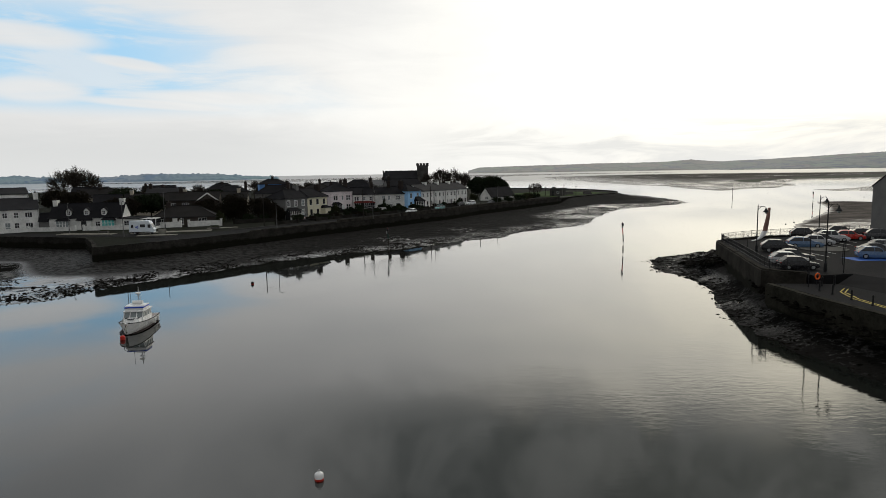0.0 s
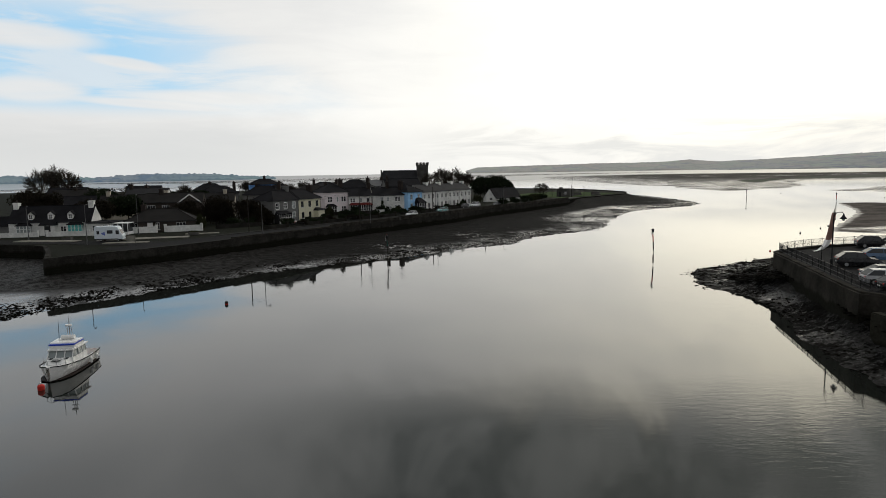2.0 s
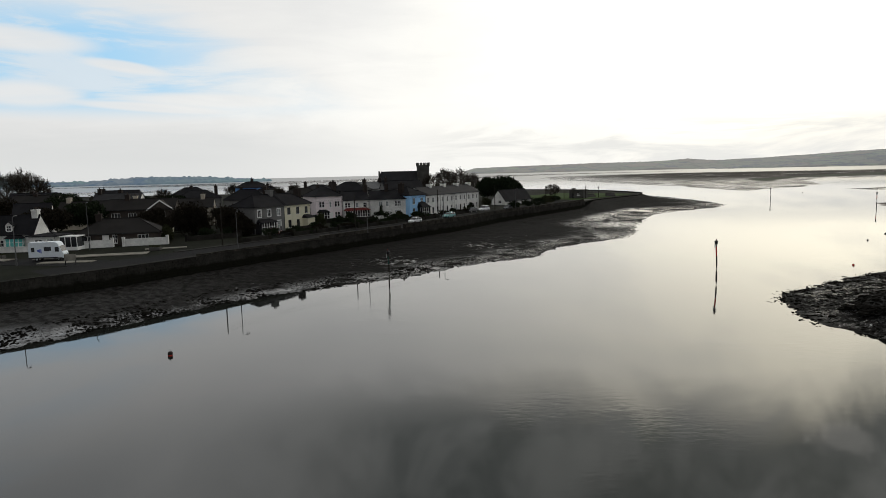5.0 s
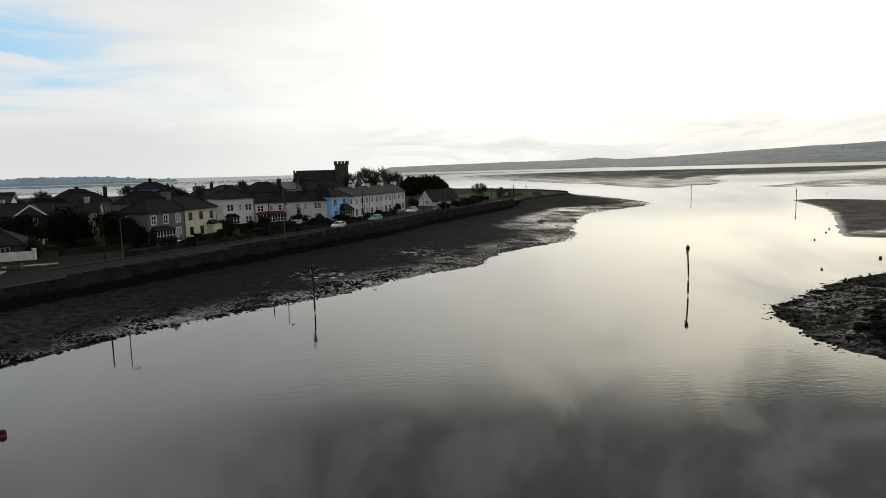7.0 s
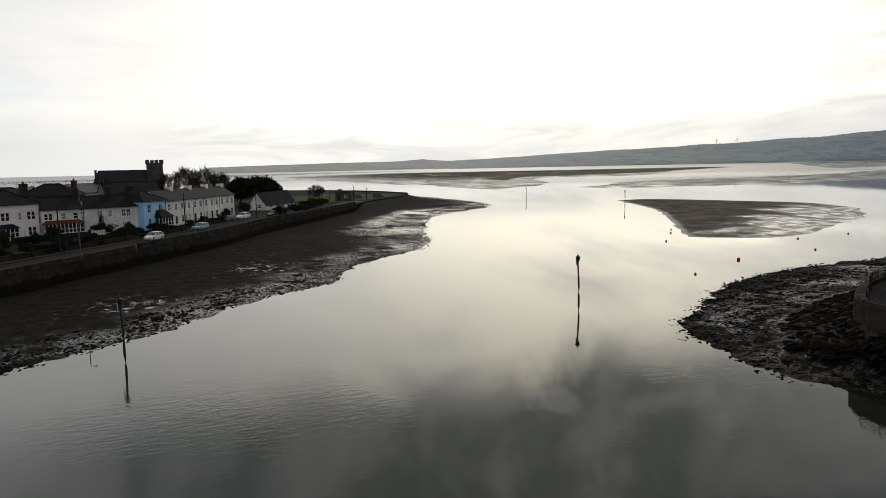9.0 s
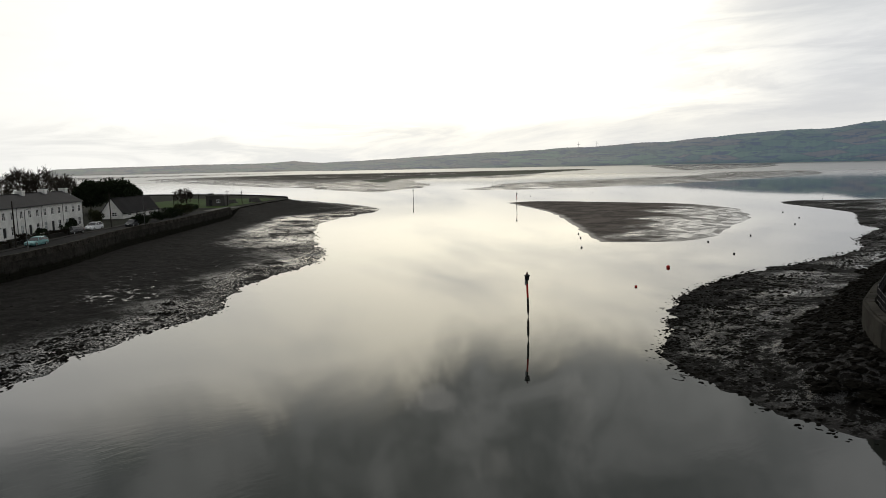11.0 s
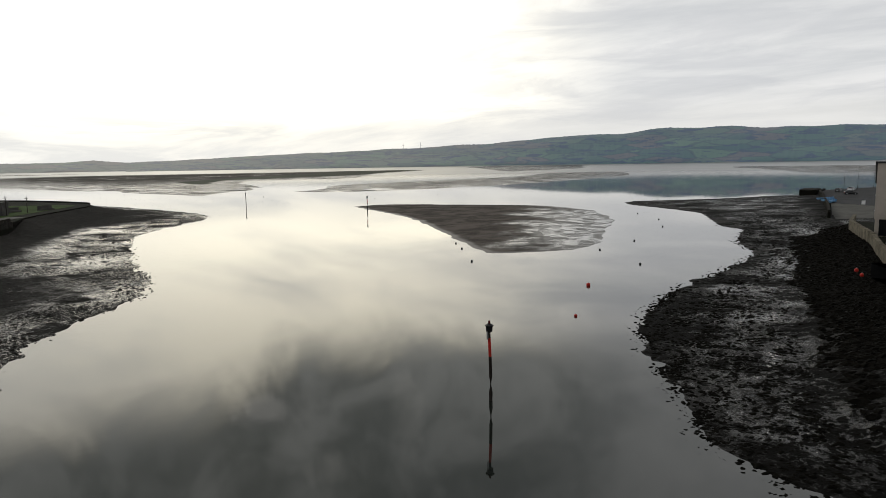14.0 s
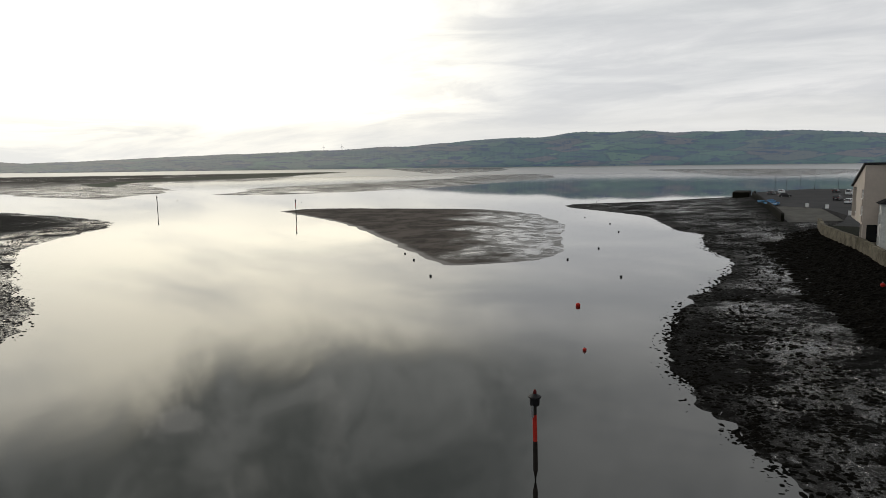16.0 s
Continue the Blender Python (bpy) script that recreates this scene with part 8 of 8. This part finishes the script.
def wind_turbine(az, d, base, height):
    t = empty("wind_turbine", pose(d * math.sin(radians(az)), 40 + d * math.cos(radians(az)), base, 0, 0, -az), "distant white wind turbine on the hill", "wind turbine", "wind turbines on the hill")
    bm = bmesh.new()
    tube(bm, [(0, 0, -10), (0, 0, height)], [1.4, 0.8], 8)
    part("tower", bm, STEEL, t)
    part("nacelle", boxes((-1.5, 1.5, -3, 5, height - 1.5, height + 1.5)), STEEL, t)
    for i in range(3):
        a = radians(90 + 120 * i)
        bm = bmesh.new()
        tube(bm, [(0, -3.5, height), (math.cos(a) * 15, -3.5, height + math.sin(a) * 15)], [0.9, 0.3], 5)
        part("blade", bm, STEEL, t)


wind_turbine(46.2, 4250, 110, 26)
wind_turbine(47.7, 4250, 112, 26)


# ---- stones and weed on the foreshores ----
def scatter(name, shore, wall, n, box_xy, size, mat, label, seed, keep):
    """Rounded stones lying on a foreshore, joined into one mesh."""
    rng = np.random.RandomState(seed)
    line, w = curve(shore, 1.5), wall
    pts = np.stack([rng.uniform(box_xy[0], box_xy[1], n * 6), rng.uniform(box_xy[2], box_xy[3], n * 6)], axis=1)
    area = np.vstack([line, keep["close"]])
    d = np.where(inside(area, pts[:, 0], pts[:, 1]), 1, -1) * distance(line, pts[:, 0], pts[:, 1])
    dw = distance(w, pts[:, 0], pts[:, 1])
    land = inside(np.vstack([w, keep["land"]]), pts[:, 0], pts[:, 1])
    clump = wave(pts[:, 0], pts[:, 1], keep["patch"], seed) + 0.5 * wave(pts[:, 0], pts[:, 1], keep["patch"] * 0.3, seed + 1.0)
    ok = (d > keep["reach"][0]) & (d < keep["reach"][1]) & ~land & (dw > 0.3) & (dw + 0.9 * clump < keep.get("near", 1e9) * np.interp(pts[:, 0], keep.get("grow", (-1e4, -9e3)), (0.4, 1.0))) & (clump + rng.uniform(-0.7, 0.7, len(d)) > keep["bar"])
    pts, d, dw = pts[ok][:n], d[ok][:n], dw[ok][:n]
    t = np.clip(d / np.maximum(d + dw, 0.5), 0, 1)
    z = np.where(d > 0, 0.02 + keep["rise"] * t ** keep["power"], 0.05 * d) + keep.get("lift", 0.0) * np.clip(1 - dw / 7.0, 0, 1)
    base = np.array([(0.9, 0.1, 0), (0.25, 0.8, 0), (-0.7, 0.6, 0), (-0.85, -0.35, 0), (-0.1, -0.9, 0), (0.7, -0.6, 0), (0.5, 0.1, 0.42), (-0.1, 0.42, 0.5), (-0.4, -0.2, 0.46), (0.15, -0.4, 0.4)])
    faces = [(0, 1, 7, 6), (1, 2, 7), (2, 3, 8, 7), (3, 4, 9, 8), (4, 5, 9), (5, 0, 6, 9), (6, 7, 8, 9)]
    k = len(pts)
    s = rng.uniform(0.35, 1.0, k) ** 2 * (size[1] - size[0]) + size[0]
    a = rng.uniform(0, 6.28, k)
    sx, sy, sz = s * rng.uniform(0.8, 1.5, k), s * rng.uniform(0.6, 1.0, k), s * rng.uniform(0.35, 0.9, k)
    v = base[None] * np.stack([sx, sy, sz], axis=1)[:, None] + rng.uniform(-0.12, 0.12, (k, 10, 3)) * s[:, None, None]
    c, si = np.cos(a)[:, None], np.sin(a)[:, None]
    x, y = v[:, :, 0] * c - v[:, :, 1] * si, v[:, :, 0] * si + v[:, :, 1] * c
    co = np.stack([x + pts[:, 0, None], y + pts[:, 1, None], v[:, :, 2] + z[:, None] - 0.05 * s[:, None]], axis=2).reshape(-1, 3)
    fl = [tuple(i * 10 + q for q in f) for i in range(k) for f in faces]
    me = bpy.data.meshes.new(name)
    me.from_pydata(co.tolist(), [], fl)
    me.materials.append(mat)
    tagged(new(name, me), label, "stones", kind="stuff")


def build_stones():
    west = np.vstack([polyline(WEST_BACK), curve(WEST_WALL), curve(HEADLAND, 3)])
    east = np.vstack([polyline(EAST_LOW), polyline(EAST_WALL), polyline(GARDEN_WALL), polyline(PIER_WALL)])
    kw = dict(close=[(0, 480), (-200, 480), (-200, 40)], land=[(-400, 470), (-400, 150)], rise=1.75, power=1.25)
    ke = dict(close=[(430, -60)], land=[(430, -60)], rise=1.3, power=1.3)
    scatter("shore_stones", WEST_SHORE, west, 11000, (-44, 122, 78, 330), (0.08, 0.34), PEBBLE, "dark weed-covered stones along the tide line", 3, dict(kw, patch=5.0, reach=(-1.2, 7.0), bar=-0.3))
    scatter("shore_stones", WEST_SHORE, west, 9000, (-60, 12, 60, 165), (0.08, 0.30), WEED, "close-packed black weedy stones at the water's edge", 2, dict(kw, patch=2.5, reach=(-0.9, 6.0), bar=-0.35))
    scatter("shore_stones", WEST_SHORE, west, 450, (-66, -42, 66, 108), (0.08, 0.30), WEED, "scattered weed-covered stones on wet silt", 4, dict(kw, patch=3.0, reach=(0.5, 22.0), bar=0.35, rise=0.7))
    scatter("shore_stones", WEST_SHORE, west, 3000, (-64, 110, 95, 320), (0.06, 0.24), PEBBLE, "scattered dark stones on the mud", 5, dict(kw, patch=8.0, reach=(6.0, 60.0), bar=0.15))
    scatter("shore_stones", EAST_SHORE, east, 13000, (28, 170, 30, 140), (0.06, 0.30), WEED, "dark weed-covered stones along the tide line", 7, dict(ke, patch=4.0, reach=(-1.6, 7.0), bar=-0.25))
    scatter("shore_stones", EAST_SHORE, east, 12000, (30, 200, 30, 150), (0.06, 0.28), WEED, "scattered dark stones on the mud", 9, dict(ke, patch=5.0, reach=(4.0, 60.0), bar=0.0))
    scatter("shore_stones", EAST_SHORE, east, 4800, (28, 78, 97, 126), (0.06, 0.26), WEED, "black weed clumps and stones on the wet shingle", 15, dict(ke, patch=2.2, reach=(-2.2, 11.0), bar=0.35))
    scatter("weed_boulders", EAST_SHORE, east, 7000, (30, 150, 38, 122), (0.22, 0.62), WEED, "black weed-covered boulders banked against the wall", 11, dict(ke, patch=6.0, reach=(3.5, 60.0), bar=-3.0, lift=1.5, near=5.8))
    scatter("weed_boulders", EAST_SHORE, east, 8500, (52, 140, 92, 121), (0.22, 0.62), WEED, "wide black bank of weed-covered boulders below the garden wall", 13, dict(ke, patch=3.0, reach=(3.5, 60.0), bar=-1.2, lift=1.5, near=9.4, grow=(58, 88)))


build_stones()
